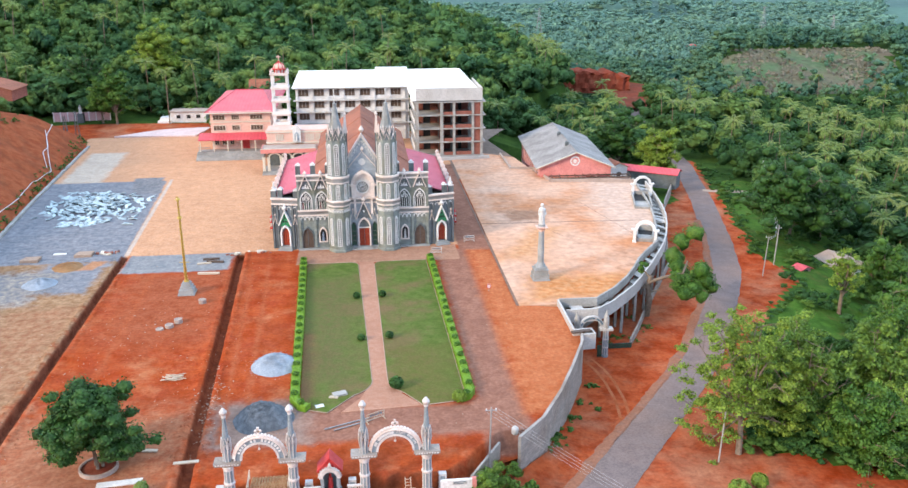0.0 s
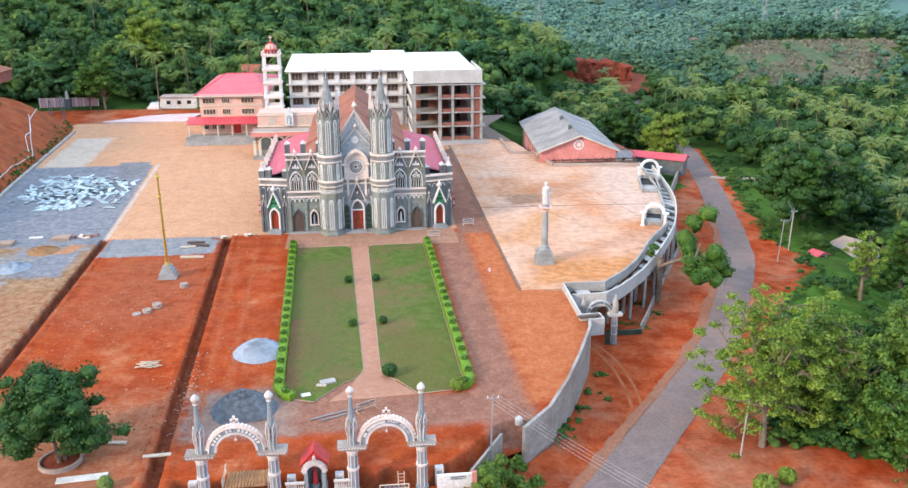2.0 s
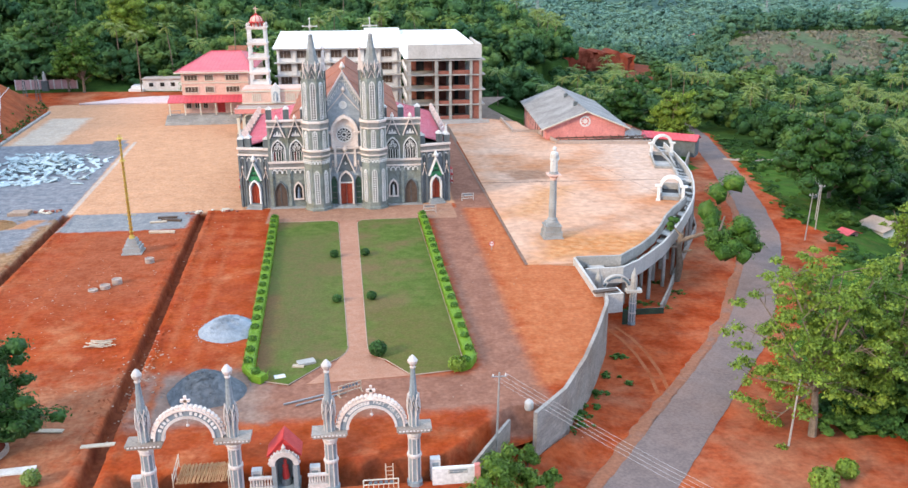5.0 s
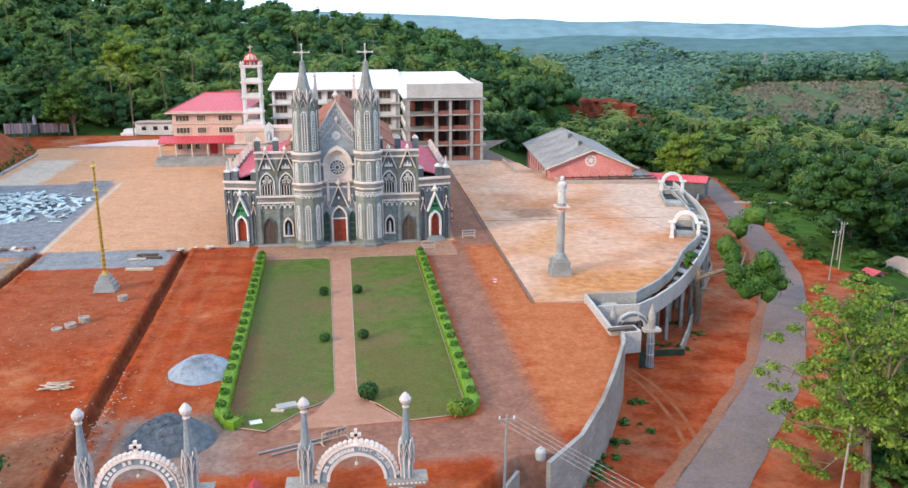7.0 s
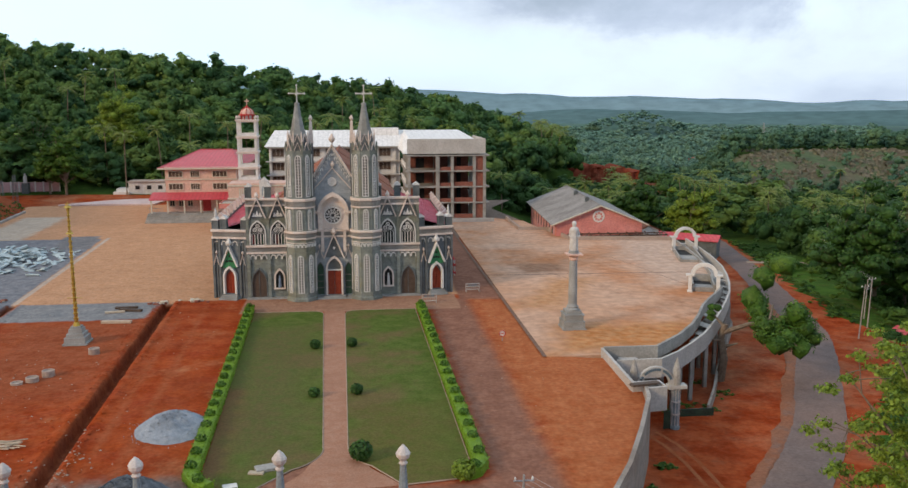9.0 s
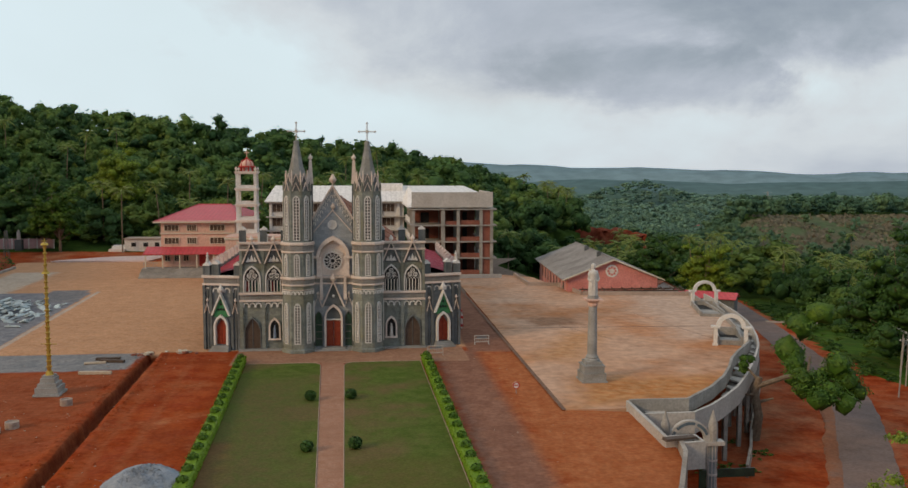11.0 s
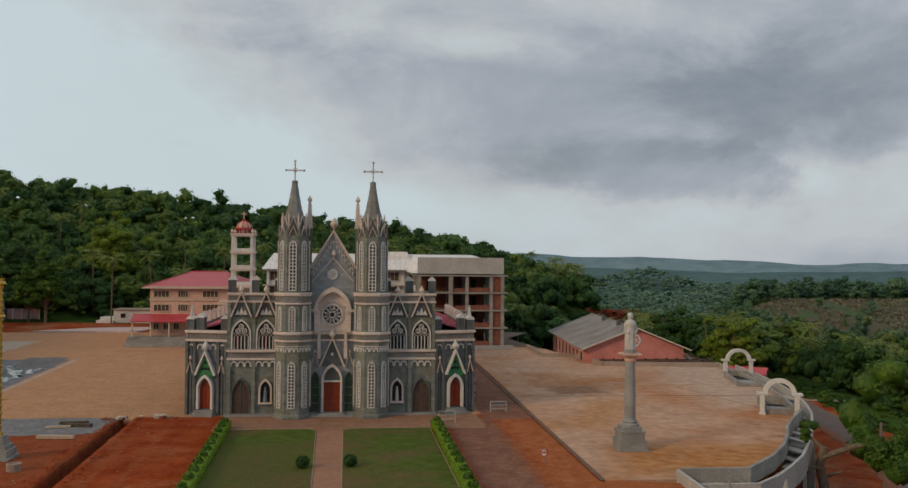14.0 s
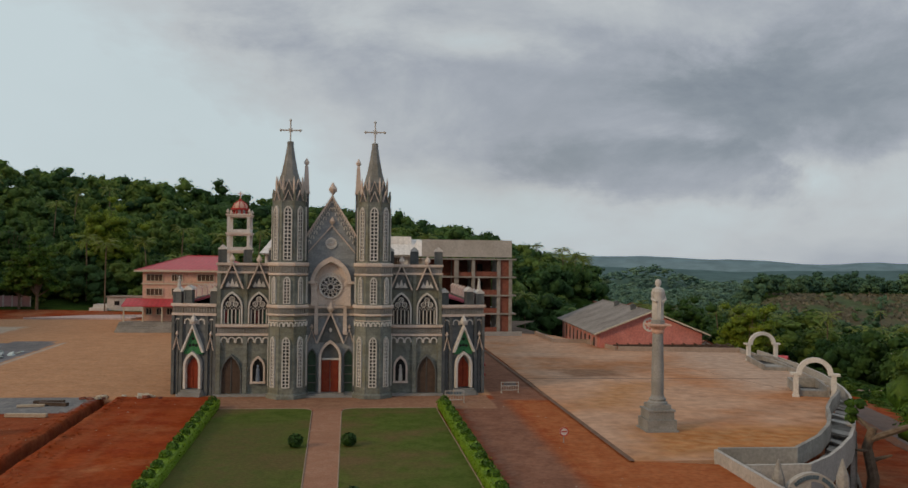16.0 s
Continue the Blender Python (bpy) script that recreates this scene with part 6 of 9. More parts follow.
ring(bm, [(0.62, 9.0), (0.62, 9.3), (0.5, 9.35)], 8)
part("plinth", bm, "granite", mon)
bm = B()
ring(bm, [(0.46, 9.35), (0.5, 9.6), (0.44, 10.6), (0.48, 11.3), (0.56, 11.75), (0.48, 12.0), (0.2, 12.12), (0.17, 12.2), (0.25, 12.35), (0.27, 12.55), (0.2, 12.75), (0.04, 12.82)], 14)
for s in (-1, 1):
    tube(bm, [(s * 0.46, 0, 11.7), (s * 0.58, -0.15, 11.1), (s * 0.3, -0.5, 10.9)], 0.14, 7, 0.1)
for k in range(9):
    a = k * 0.7
    tube(bm, [(0.46 * math.cos(a), 0.46 * math.sin(a), 9.45), (0.43 * math.cos(a), 0.43 * math.sin(a), 11.2)], 0.06, 4)
part("figure", bm, "statue", mon, "white robed stone figure")

# ---- brass flagmast
mast = thing("flagmast", (-27.75, 130.2, 0.0), "tall ringed brass flagmast on a stepped granite base", "flagmast")
for w, z0, z1 in ((1.3, 0, 0.2), (1.12, 0.2, 0.85), (0.92, 0.85, 1.25), (0.7, 1.25, 1.75), (0.55, 1.75, 2.0)):
    bm = B()
    box(bm, -w, w, -w, w, z0, z1)
    bmesh.ops.bevel(bm, geom=bm.edges[:], offset=0.05, segments=1)
    part("base_step", bm, "granite", mast)
bm = B()
prof = [(0.42, 2.0), (0.3, 2.4)]
z = 2.4
while z < 15.0:
    r = 0.21 - 0.008 * (z - 2.4)
    prof += [(r, z), (r, z + 0.34), (r + 0.09, z + 0.40), (r + 0.09, z + 0.5), (r, z + 0.56)]
    z += 0.58
prof += [(0.1, 15.1), (0.22, 15.25), (0.05, 15.5), (0.03, 16.0)]
ring(bm, prof, 10)
part("mast", bm, "brass", mast)
for a, b in (((-0.3, 0, 15.7), (0.3, 0, 15.7)), ((-0.75, 0, 5.2), (0.85, 0, 5.15))):
    bm = B()
    tube(bm, [a, b], 0.045, 5)
    part("crossbar", bm, "brass", mast)
for z in (12.3, 15.2):
    bm = B()
    ring(bm, [(0.05, z), (0.42, z + 0.1), (0.3, z + 0.3), (0.05, z + 0.4)], 10)
    part("bulb", bm, "brass", mast)


# ---------------------------------------------------------------- buildings behind
def window_unit(parent, x0, x1, z0, z1, y, frame_mat="white_wall", pane_mat="glass", bars=2, sub=None):
    bm = B()
    box(bm, x0, x1, y - 0.02, y + 0.2, z0, z1)
    w = part("window", bm, pane_mat, parent)
    bm = B()
    for a, b, c, d in ((x0 - 0.08, x0 + 0.06, z0, z1), (x1 - 0.06, x1 + 0.08, z0, z1), (x0 - 0.12, x1 + 0.12, z0 - 0.14, z0), (x0 - 0.12, x1 + 0.12, z1, z1 + 0.12)):
        box(bm, a, b, y - 0.16, y + 0.1, c, d)
    for k in range(1, bars + 1):
        c = x0 + (x1 - x0) * k / (bars + 1)
        box(bm, c - 0.04, c + 0.04, y - 0.06, y, z0, z1)
    part("frame", bm, frame_mat, w)
    return w


# -- office with a red hipped roof
off = thing("office", (-31.6, 233.0, 0.0), "peach-painted office building with a red hipped roof", "building")
bm = B()
box(bm, -7.9, 7.9, 0.0, 40, 0, 11.9)
part("wall", bm, "peach", off)
bm = B()
for z in (9.0, 11.7):
    box(bm, -8.1, 8.1, -0.25, 0.0, z, z + 0.25)
    box(bm, -8.15, -7.9, 0.0, 40, z, z + 0.25)
part("string_course", bm, "cream", off)
bm = B()
v = [bm.verts.new(p) for p in ((-9.2, -1.1, 11.75), (9.2, -1.1, 11.75), (9.2, 41, 11.75), (-9.2, 41, 11.75), (-3.6, 21, 14.7), (4.2, 21, 14.7))]
for f in ((0, 1, 5, 4), (1, 2, 5), (2, 3, 4, 5), (3, 0, 4), (0, 3, 2, 1)):
    bm.faces.new([v[i] for i in f])
roof = part("roof", bm, "pink_roof2", off, "red sheet hipped roof")
bm = B()
for a, b in (((-9.2, -1.1, 11.8), (-3.6, 21, 14.75)), ((9.2, -1.1, 11.8), (4.2, 21, 14.75)), ((-3.6, 21, 14.75), (4.2, 21, 14.75))):
    tube(bm, [a, b], 0.12, 5)
part("ridge_cap", bm, "pink_roof2", roof)
bm = B()
box(bm, -9.3, 9.3, -1.25, -1.1, 11.5, 11.8)
part("fascia", bm, "cream", roof)
for z0, z1 in ((9.75, 10.95), (6.9, 8.15)):
    for c, w in ((-5.6, 1.55), (-1.3, 1.0), (4.2, 1.6)):
        window_unit(off, c - w, c + w, z0, z1, -0.03, "cream", "door_brown", 3)
for c in (-6.6, -4.6, -2.6):
    window_unit(off, c - 0.55, c + 0.55, 3.1, 4.3, -0.03, "cream", "glass", 1)
bm = B()
box(bm, 0.2, 2.0, -0.08, 0.1, 1.9, 4.8)
part("door", bm, "red_paint", off, "dark red entrance door")
bm = B()
prism(bm, [(0.1, 6.25), (-3.4, 4.95), (-3.4, 4.75), (0.1, 6.0)], -11.0, 8.3, Matrix.Rotation(math.pi / 2, 4, 'Z') @ Matrix.Diagonal((1, -1, 1, 1)))
part("porch_roof", bm, "pink_roof2", off, "red sheet lean-to porch roof")
for x in (-10.6, -7.0, -3.4, 0.2, 3.8, 7.4):
    bm = B()
    box(bm, x - 0.12, x + 0.12, -3.2, -2.96, 0, 4.9)
    part("porch_post", bm, "cream", off)
for k in range(6):
    bm = B()
    box(bm, -11.4, 6.0, -6.4 + 0.6 * k, -0.01 if k == 5 else -6.4 + 0.6 * (k + 1), 0, 0.3 * (k + 1))
    part("step", bm, "concrete", off)
bm = B()
for x in np.arange(-11.0, -8.0, 0.35):
    tube(bm, [(x, -3.1, 1.8), (x, -3.1, 3.0)], 0.03, 4)
tube(bm, [(-11.2, -3.1, 3.0), (-8, -3.1, 3.0)], 0.05, 4)
part("railing", bm, "steel", off)

# -- bell tower
bell = thing("bell_tower", (-19.9, 226.2, 0.0), "white open bell tower with a red dome and cross", "tower")
lv = [0.0, 3.5, 6.7, 9.75, 12.5, 15.85, 19.2, 22.75]
for k, (z0, z1) in enumerate(zip(lv, lv[1:])):
    for sx in (-1, 1):
        for sy in (-1, 1):
            bm = B()
            box(bm, sx * 1.85 - 0.26, sx * 1.85 + 0.26, sy * 1.85 - 0.26, sy * 1.85 + 0.26, z0, z1)
            part("post", bm, "white_wall", bell)
    bm = B()
    box(bm, -2.35, 2.35, -2.35, 2.35, z1 - 0.3, z1)
    box(bm, -2.2, 2.2, -2.2, 2.2, z1 - 0.55, z1 - 0.3)
    part("floor_slab", bm, "trim", bell)
    if k < 6:
        for a, b, c, d in ((-2.0, 2.0, -2.05, -1.9), (-2.0, 2.0, 1.9, 2.05), (-2.05, -1.9, -1.9, 1.9), (1.9, 2.05, -1.9, 1.9)):
            bm = B()
            box(bm, a, b, c, d, z1, z1 + 0.6)
            part("parapet", bm, "white_wall", bell)
    if k < 2:
        bm = B()
        box(bm, -1.8, 1.8, -1.8, 1.8, z0, z1 - 0.3)
        part("core", bm, "peach", bell)
for k in range(8):
    a = k * math.pi / 4 + 0.39
    bm = B()
    tube(bm, [(1.25 * math.cos(a), 1.25 * math.sin(a), 22.75), (1.25 * math.cos(a), 1.25 * math.sin(a), 23.7)], 0.17, 6)
    part("lantern_post", bm, "red_paint", bell)
bm = B()
ring(bm, [(0.95, 22.75), (0.95, 23.65)], 12)
part("drum", bm, "trim_white", bell)
for sx in (-1, 1):
    for sy in (-1, 1):
        bm = B()
        finial(bm, sx * 2.0, sy * 2.0, 22.75, 0.95)
        part("corner_finial", bm, "trim", bell)
bm = B()
ring(bm, [(1.8, 23.6), (1.8, 23.85), (1.45, 23.9)], 16)
part("dome_ring", bm, "red_paint", bell)
bm = B()
ring(bm, [(1.42, 23.85), (1.38, 24.3), (1.1, 24.8), (0.6, 25.15), (0.25, 25.3)], 16)
dome = part("dome", bm, "peach", bell, "salmon painted dome with red ribs")
for k in range(8):
    a = k * math.pi / 4
    bm = B()
    tube(bm, [(r * math.cos(a), r * math.sin(a), z) for r, z in ((1.45, 23.9), (1.41, 24.3), (1.13, 24.82), (0.63, 25.18), (0.25, 25.34))], 0.09, 5)
    part("rib", bm, "red_paint", dome)
bm = B()
ring(bm, [(0.34, 25.25), (0.36, 25.45), (0.14, 25.75)], 10)
part("cap", bm, "red_paint", dome)
bm = B()
tube(bm, [(0, 0, 25.6), (0, 0, 27.2)], 0.11, 5)
tube(bm, [(-0.55, 0, 26.7), (0.55, 0, 26.7)], 0.11, 5)
part("cross", bm, "peach", bell)

# -- parish block with a flat porch, behind the church
par = thing("parish_block", (-17.0, 216.5, 0.0), "peach block with a flat-roofed arcaded porch", "building")
bm = B()
box(bm, -6.2, 9.0, 0, 7.0, 0, 9.6)
part("wall", bm, "peach", par)
bm = B()
box(bm, -6.4, 9.2, -0.25, 7.2, 9.0, 9.25)
box(bm, -6.4, 9.2, -0.25, 7.2, 6.3, 6.55)
part("string_course", bm, "cream", par)
for c in (-3.0, 4.6, 7.0):
    for k in range(5):
        bm = B()
        box(bm, c - 1.0 + k * 0.42, c - 0.78 + k * 0.42, -0.12, 0.1, 6.9, 8.6)
        part("louvre", bm, "cream", par)
bm = B()
box(bm, 0.3, 2.3, -0.7, 0.1, 6.6, 9.8)
prism(bm, [(0.1, 9.8), (2.5, 9.8), (1.3, 11.0)], -0.8, 0.1)
nich = part("statue_niche", bm, "white_wall", par, "white statue niche on the parapet")
bm = B()
poly_arch(bm, 0.55, 7.0, 8.4, 9.2, -0.78, -0.69, Matrix.Translation((1.3, 0, 0)))
part("recess", bm, "stone_blue", nich)
bm = B()
ring(bm, [(0.25, 7.0), (0.2, 8.0), (0.1, 8.3), (0.13, 8.5), (0.02, 8.7)], 8, 1.3, -0.85)
part("figure", bm, "statue", nich)
bm = B()
box(bm, -7.0, 6.0, -6.6, -0.26, 5.75, 6.05)
part("porch_roof", bm, "concrete_warm", par, "stained flat concrete porch roof")
bm = B()
box(bm, -7.2, 6.2, -6.8, -6.6, 5.2, 6.2)
box(bm, -7.2, -7.0, -6.6, 0, 5.2, 6.2)
part("fascia", bm, "pink_wall", par, "salmon pink porch fascia")
bm = B()
box(bm, -7.25, 6.25, -6.85, -6.55, 6.2, 6.3)
part("coping", bm, "cream", par)
for x in (-6.6, -5.4, -2.4, 0.4, 3.2, 5.6):
    bm = B()
    box(bm, x - 0.3, x + 0.3, -6.55, -5.95, 0.7, 4.2)
    box(bm, x - 0.4, x + 0.4, -6.6, -5.9, 3.9, 4.2)
    box(bm, x - 0.4, x + 0.4, -6.6, -5.9, 0.7, 1.0)
    part("pillar", bm, "cream", par)
for x, r in ((-3.9, 1.5), (-1.0, 1.4), (1.8, 1.4), (4.4, 1.2)):
    bm = B()
    o = [(x + r * math.cos(math.pi * k / 12), 4.2 + 1.0 * math.sin(math.pi * k / 12)) for k in range(13)]
    i = [(x + (r - 0.26) * math.cos(math.pi * k / 12), 4.2 + 0.72 * math.sin(math.pi * k / 12)) for k in range(13)]
    band(bm, o, i, -6.45, -6.05)
    part("arch", bm, "cream", par)
# dark panel set before the peach wall: porch shade put into colour
bm = B()
box(bm, -6.1, 5.0, -0.3, -0.02, 0.7, 5.2)
part("recess", bm, "stone_dark", par)
for k in range(4):
    bm = B()
    box(bm, -7.0, 5.8, -8.0 + 0.45 * k, -0.3 if k == 3 else -8.0 + 0.45 * (k + 1), 0.0, 0.18 * (k + 1))
    part("step", bm, "concrete", par)

# -- school: long white block and an unfinished wing
sch = thing("school", (-1.0, 250.0, 0.0), "white four-storey school with a bright white roof", "building")
bm = B()
box(bm, -16.6, 15.6, 0.6, 13.0, 0, 15.4)
part("wall", bm, "white_wall", sch)
for z in (5.0, 8.4, 11.8, 15.3):
    bm = B()
    box(bm, -17.6, 16.2, -0.9, 0.6, z - 0.12, z + 0.12)
    part("floor_slab", bm, "concrete_pale", sch)
for z0 in (6.2, 9.6, 13.0):
    for k in range(7):
        c = -14.7 + 4.42 * k
        window_unit(sch, c - 1.45, c + 1.45, z0, z0 + 1.85, 0.58, "concrete_pale", "door_brown", 2)
for k in range(8):
    c = -16.6 + 4.42 * k
    bm = B()
    box(bm, c - 0.28, c + 0.28, 0.2, 0.62, 0, 15.2)
    part("pier", bm, "white_wall", sch)
bm = B()
v = [bm.verts.new(p) for p in ((-17.9, -1.1, 15.5), (17.0, -1.1, 15.5), (17.0, 14.5, 15.5), (-17.9, 14.5, 15.5), (-16.2, 9.5, 19.2), (18.0, 9.5, 19.2))]
for f in ((0, 1, 5, 4), (1, 2, 5), (2, 3, 4, 5), (3, 0, 4), (0, 3, 2, 1)):
    bm.faces.new([v[i] for i in f])
box(bm, 6.2, 15.6, 6.0, 11, 17.5, 19.75)
part("roof", bm, "white_roof", sch, "bright white metal roof")

wing = thing("school_wing", (23.7, 224.0, 0.0), "unfinished concrete school wing with bare brick infill", "building")
WX0, WX1 = -8.8, 8.8
for z in (0.5, 4.2, 7.75, 11.3, 14.8):
    bm = B()
    box(bm, WX0 - 0.3, WX1 + (0.9 if z > 1 else 0.3), -0.5, 26.0, z - 0.28, z)
    part("floor_slab", bm, "concrete", wing)
for x in (-8.4, -2.0, 1.3, 6.3, 8.6):
    for y in (0.0, 6.5, 13.0, 19.5):
        if x in (-2.0, 1.3, 6.3) and y > 7:
            continue
        bm = B()
        w = 0.42 if x == -2.0 else 0.32
        box(bm, x - w, x + w, y - 0.3, y + 0.3, 0, 14.6)
        part("column", bm, "concrete", wing)
bm = B()
box(bm, WX0, WX1, -0.35, -0.1, 15.05, 18.35)
box(bm, WX1 - 0.25, WX1, -0.1, 20, 15.05, 18.35)
part("parapet", bm, "concrete_pale", wing, "plain grey concrete roof parapet")
for z in (0.5, 4.2, 7.75, 11.3):
    bm = B()
    box(bm, 1.7, 6.0, 0.0, 0.22, z, z + 0.95)
    part("brick_sill", bm, "raw_brick", wing)
    bm = B()
    box(bm, 6.65, 8.3, 0.0, 0.22, z, z + 3.25)
    part("brick_panel", bm, "raw_brick", wing)
    bm = B()
    box(bm, WX0 + 0.3, 6.0, 8.2, 8.42, z, z + 3.25)
    part("brick_wall", bm, "raw_brick", wing, "bare red brick partition wall")
    bm = B()
    box(bm, -2.2, -1.8, 0.4, 8.1, z, z + 3.25)
    part("brick_wall", bm, "raw_brick", wing)
    bm = B()
    box(bm, -1.6, 1.0, 0.0, 0.22, z, z + 0.8)
    part("brick_sill", bm, "raw_brick", wing)
    bm = B()
    box(bm, WX0, WX0 + 0.2, 7.0, 25.5, z, z + 1.1)
    part("side_sill", bm, "white_wall", wing)
    # dark slabs on the brick: doorway shade given as colour
    bm = B()
    box(bm, 3.2, 4.2, 8.05, 8.19, z, z + 2.4)
    part("doorway", bm, "dark", wing)
    bm = B()
    box(bm, -6.3, -4.4, 8.05, 8.19, z, z + 2.3)
    part("doorway", bm, "dark", wing)
bm = B()
v = [bm.verts.new(p) for p in ((WX0 - 0.9, -0.05, 15.1), (WX1 - 0.3, -0.05, 15.1), (WX1 - 2.0, 36, 19.15), (-7.6, 36, 19.15), (-7.6, 5.0, 17.3), (WX1 - 0.3, 5.0, 17.3), (WX0 - 0.9, 26, 15.1))]
for f in ((0, 1, 5, 4), (4, 5, 2, 3), (0, 4, 3, 6)):
    bm.faces.new([v[i] for i in f])
part("roof", bm, "white_roof", wing, "bright white metal roof")
bm = B()
box(bm, -10, 9.5, -3.0, -0.6, 0, 0.45)
part("apron", bm, "concrete", wing)
wall_line("wall_wing", [(20, 219.5), (34, 220.5)], 0, 0.9, 0.25, "concrete_pale", "low concrete wall before the school wing")

# -- pink hall
hall = thing("hall", (51.6, 197.6, -4.2), "salmon pink hall with a grey corrugated gable roof", "building", rz=-4.0)
bm = B()
prism(bm, [(-8.6, 0), (8.6, 0), (8.6, 6.8), (0, 10.15), (-8.6, 6.8)], 0, 0.35)
box(bm, -8.6, -8.25, 0.35, 38, 0, 6.8)
box(bm, 8.25, 8.6, 0.35, 38, 0, 6.8)
prism(bm, [(-8.6, 0), (8.6, 0), (8.6, 6.8), (0, 10.15), (-8.6, 6.8)], 38, 38.3)
part("wall", bm, "pink_wall", hall)
for s in (-1, 1):
    bm = B()
    prism(bm, [(s * 0.0, 10.55), (s * 9.7, 6.65), (s * 9.7, 6.5), (s * 0.0, 10.35)], -0.9, 39)
    roof = part("roof", bm, "grey_roof", hall, "weathered grey corrugated roof")
    bm = B()
    prism(bm, [(s * 0.0, 10.56), (s * 9.75, 6.66), (s * 9.75, 6.42), (s * 0.0, 10.3)], -1.0, -0.9)
    part("barge_board", bm, "cream", roof)
bm = B()
tube(bm, [(0, -0.9, 10.5), (0, 39, 10.5)], 0.16, 6)
part("ridge_cap", bm, "grey_roof", hall)
for y in (9.0, 22.0):
    bm = B()
    box(bm, -1.2, -0.4, y - 0.4, y + 0.4, 9.7, 10.9)
    prism(bm, [(-1.35, 10.9), (-0.25, 10.9), (-0.8, 11.2)], y - 0.5, y + 0.5)
    part("roof_vent", bm, "stone_dark", hall)
bm = B()
ring(bm, [(1.2, 0), (1.2, 0.1), (1.02, 0.12)], 20, 0, 0, 0, Matrix.Translation((-0.2, 0, 8.2)) @ Matrix.Rotation(math.pi / 2, 4, 'X'))
em = part("emblem", bm, "trim_white", hall, "round white floral emblem")
bm = B()
for k in range(8):
    a = k * math.pi / 4
    ring(bm, [(0.24, 0), (0.24, 0.05)], 8, 0, 0, 0, Matrix.Translation((-0.2 + 0.68 * math.cos(a), -0.11, 8.2 + 0.68 * math.sin(a))) @ Matrix.Rotation(math.pi / 2, 4, 'X'))
part("petal", bm, "pink_wall", em)
for k in range(9):
    bm = B()
    box(bm, -8.95, -8.6, 2 + 4 * k - 0.2, 2 + 4 * k + 0.2, 0, 6.6)
    part("pier", bm, "pale_pink", hall)
for k in range(8):
    bm = B()
    box(bm, -8.66, -8.5, 3 + 4 * k, 5.2 + 4 * k, 3.4, 5.6)
    part("window", bm, "dark", hall)
# open beam frame on the terrace before the hall
frame_top = thing("pergola", (0, 0, 0), "dark timber beam frame between the terrace parapet and hall", "pergola")
for y in (193.9, 196.6):
    bm = B()
    box(bm, 44.9, 64.4, y - 0.12, y + 0.12, 0.55, 0.8)
    part("rail", bm, "door_brown", frame_top)
for k in range(11):
    bm = B()
    x = 45.1 + 1.9 * k
    tube(bm, [(x, 193.6, 0.87), (x + 0.5, 197.2, 0.9)], 0.1, 5)
    part("beam", bm, "door_brown", frame_top)
for k in range(6):
    for y in (193.9, 196.6):
        bm = B()
        box(bm, 44.95 + 3.8 * k, 45.2 + 3.8 * k, y - 0.1, y + 0.1, -0.1, 0.56)
        part("post", bm, "concrete_warm", frame_top)
# dark slab: shade beneath the beams put into its colour
bm = B()
box(bm, 45.1, 64.0, 193.7, 197.3, -0.1, 0.08)
part("bed", bm, "joint", frame_top, "dark slab standing for the shade under the beams")
bm = B()
prism(bm, [(-8.8, 3.9), (8.8, 3.9), (8.8, 4.1), (-8.8, 4.1)], -1.9, -0.05)
part("canopy", bm, "concrete", hall)


def shed(at, w, d, h, rise, rz, wallm, roofm, label):
    t = thing("shed", at, label, "shed", rz=rz)
    bm = B()
    prism(bm, [(-w, 0), (w, 0), (w, h), (0, h + rise), (-w, h)], 0, d)
    part("wall", bm, wallm, t)
    for s in (-1, 1):
        bm = B()
        prism(bm, [(0, h + rise + 0.18), (s * (w + 0.5), h - 0.05), (s * (w + 0.5), h - 0.2), (0, h + rise + 0.05)], -0.4, d + 0.4)
        part("roof", bm, roofm, t)
    bm = B()
    box(bm, -0.5, 0.5, -0.06, 0.1, 0, min(2.1, h - 0.2))
    part("door", bm, "dark", t)
    return t


shed((66.5, 211.0, -4.5), 2.4, 5.5, 3.4, 1.1, 8, "white_wall", "brown_roof", "small white shed with a brown tiled roof")
shed((72.0, 224.0, -8.4), 2.3, 15.0, 4.1, 0.9, -123, "stone_dark", "pink_roof2", "low shelter with a red sheet roof")
shed((-108.0, 262.0, 11.5), 8.0, 12.0, 3.2, 2.4, 0, "raw_brick", "brown_roof", "old house with a brown tiled roof on the bank")
shed((-96.0, 300.0, 7.5), 6.0, 9.0, 4.0, 2.2, 15, "pale_pink", "brown_roof", "old house with a brown tiled roof among trees")
shed((-26.5, 296.0, 6.5), 3.6, 9.5, 3.6, 2.2, 94, "concrete_warm", "brown_roof", "low house with a dull brown tiled roof among trees")
shed((96.0, 166.5, -14.2), 2.2, 4.0, 2.4, 0.7, 20, "green_panel", "pink_roof2", "small green kiosk with a red sheet roof")
shed((86.0, 149.0, -9.6), 1.3, 2.0, 2.0, 0.4, 20, "pale_pink", "pink_roof2", "tiny stall with a red sheet roof")
shed((99.5, 156.5, -13.4), 3.4, 6.0, 3.6, 1.0, 12, "white_wall", "concrete_warm", "pale house with patched roof beside the trees")
store = thing("store", (-55.0, 281.0, 0.0), "low flat-roofed whitewashed store building", "building")
bm = B()
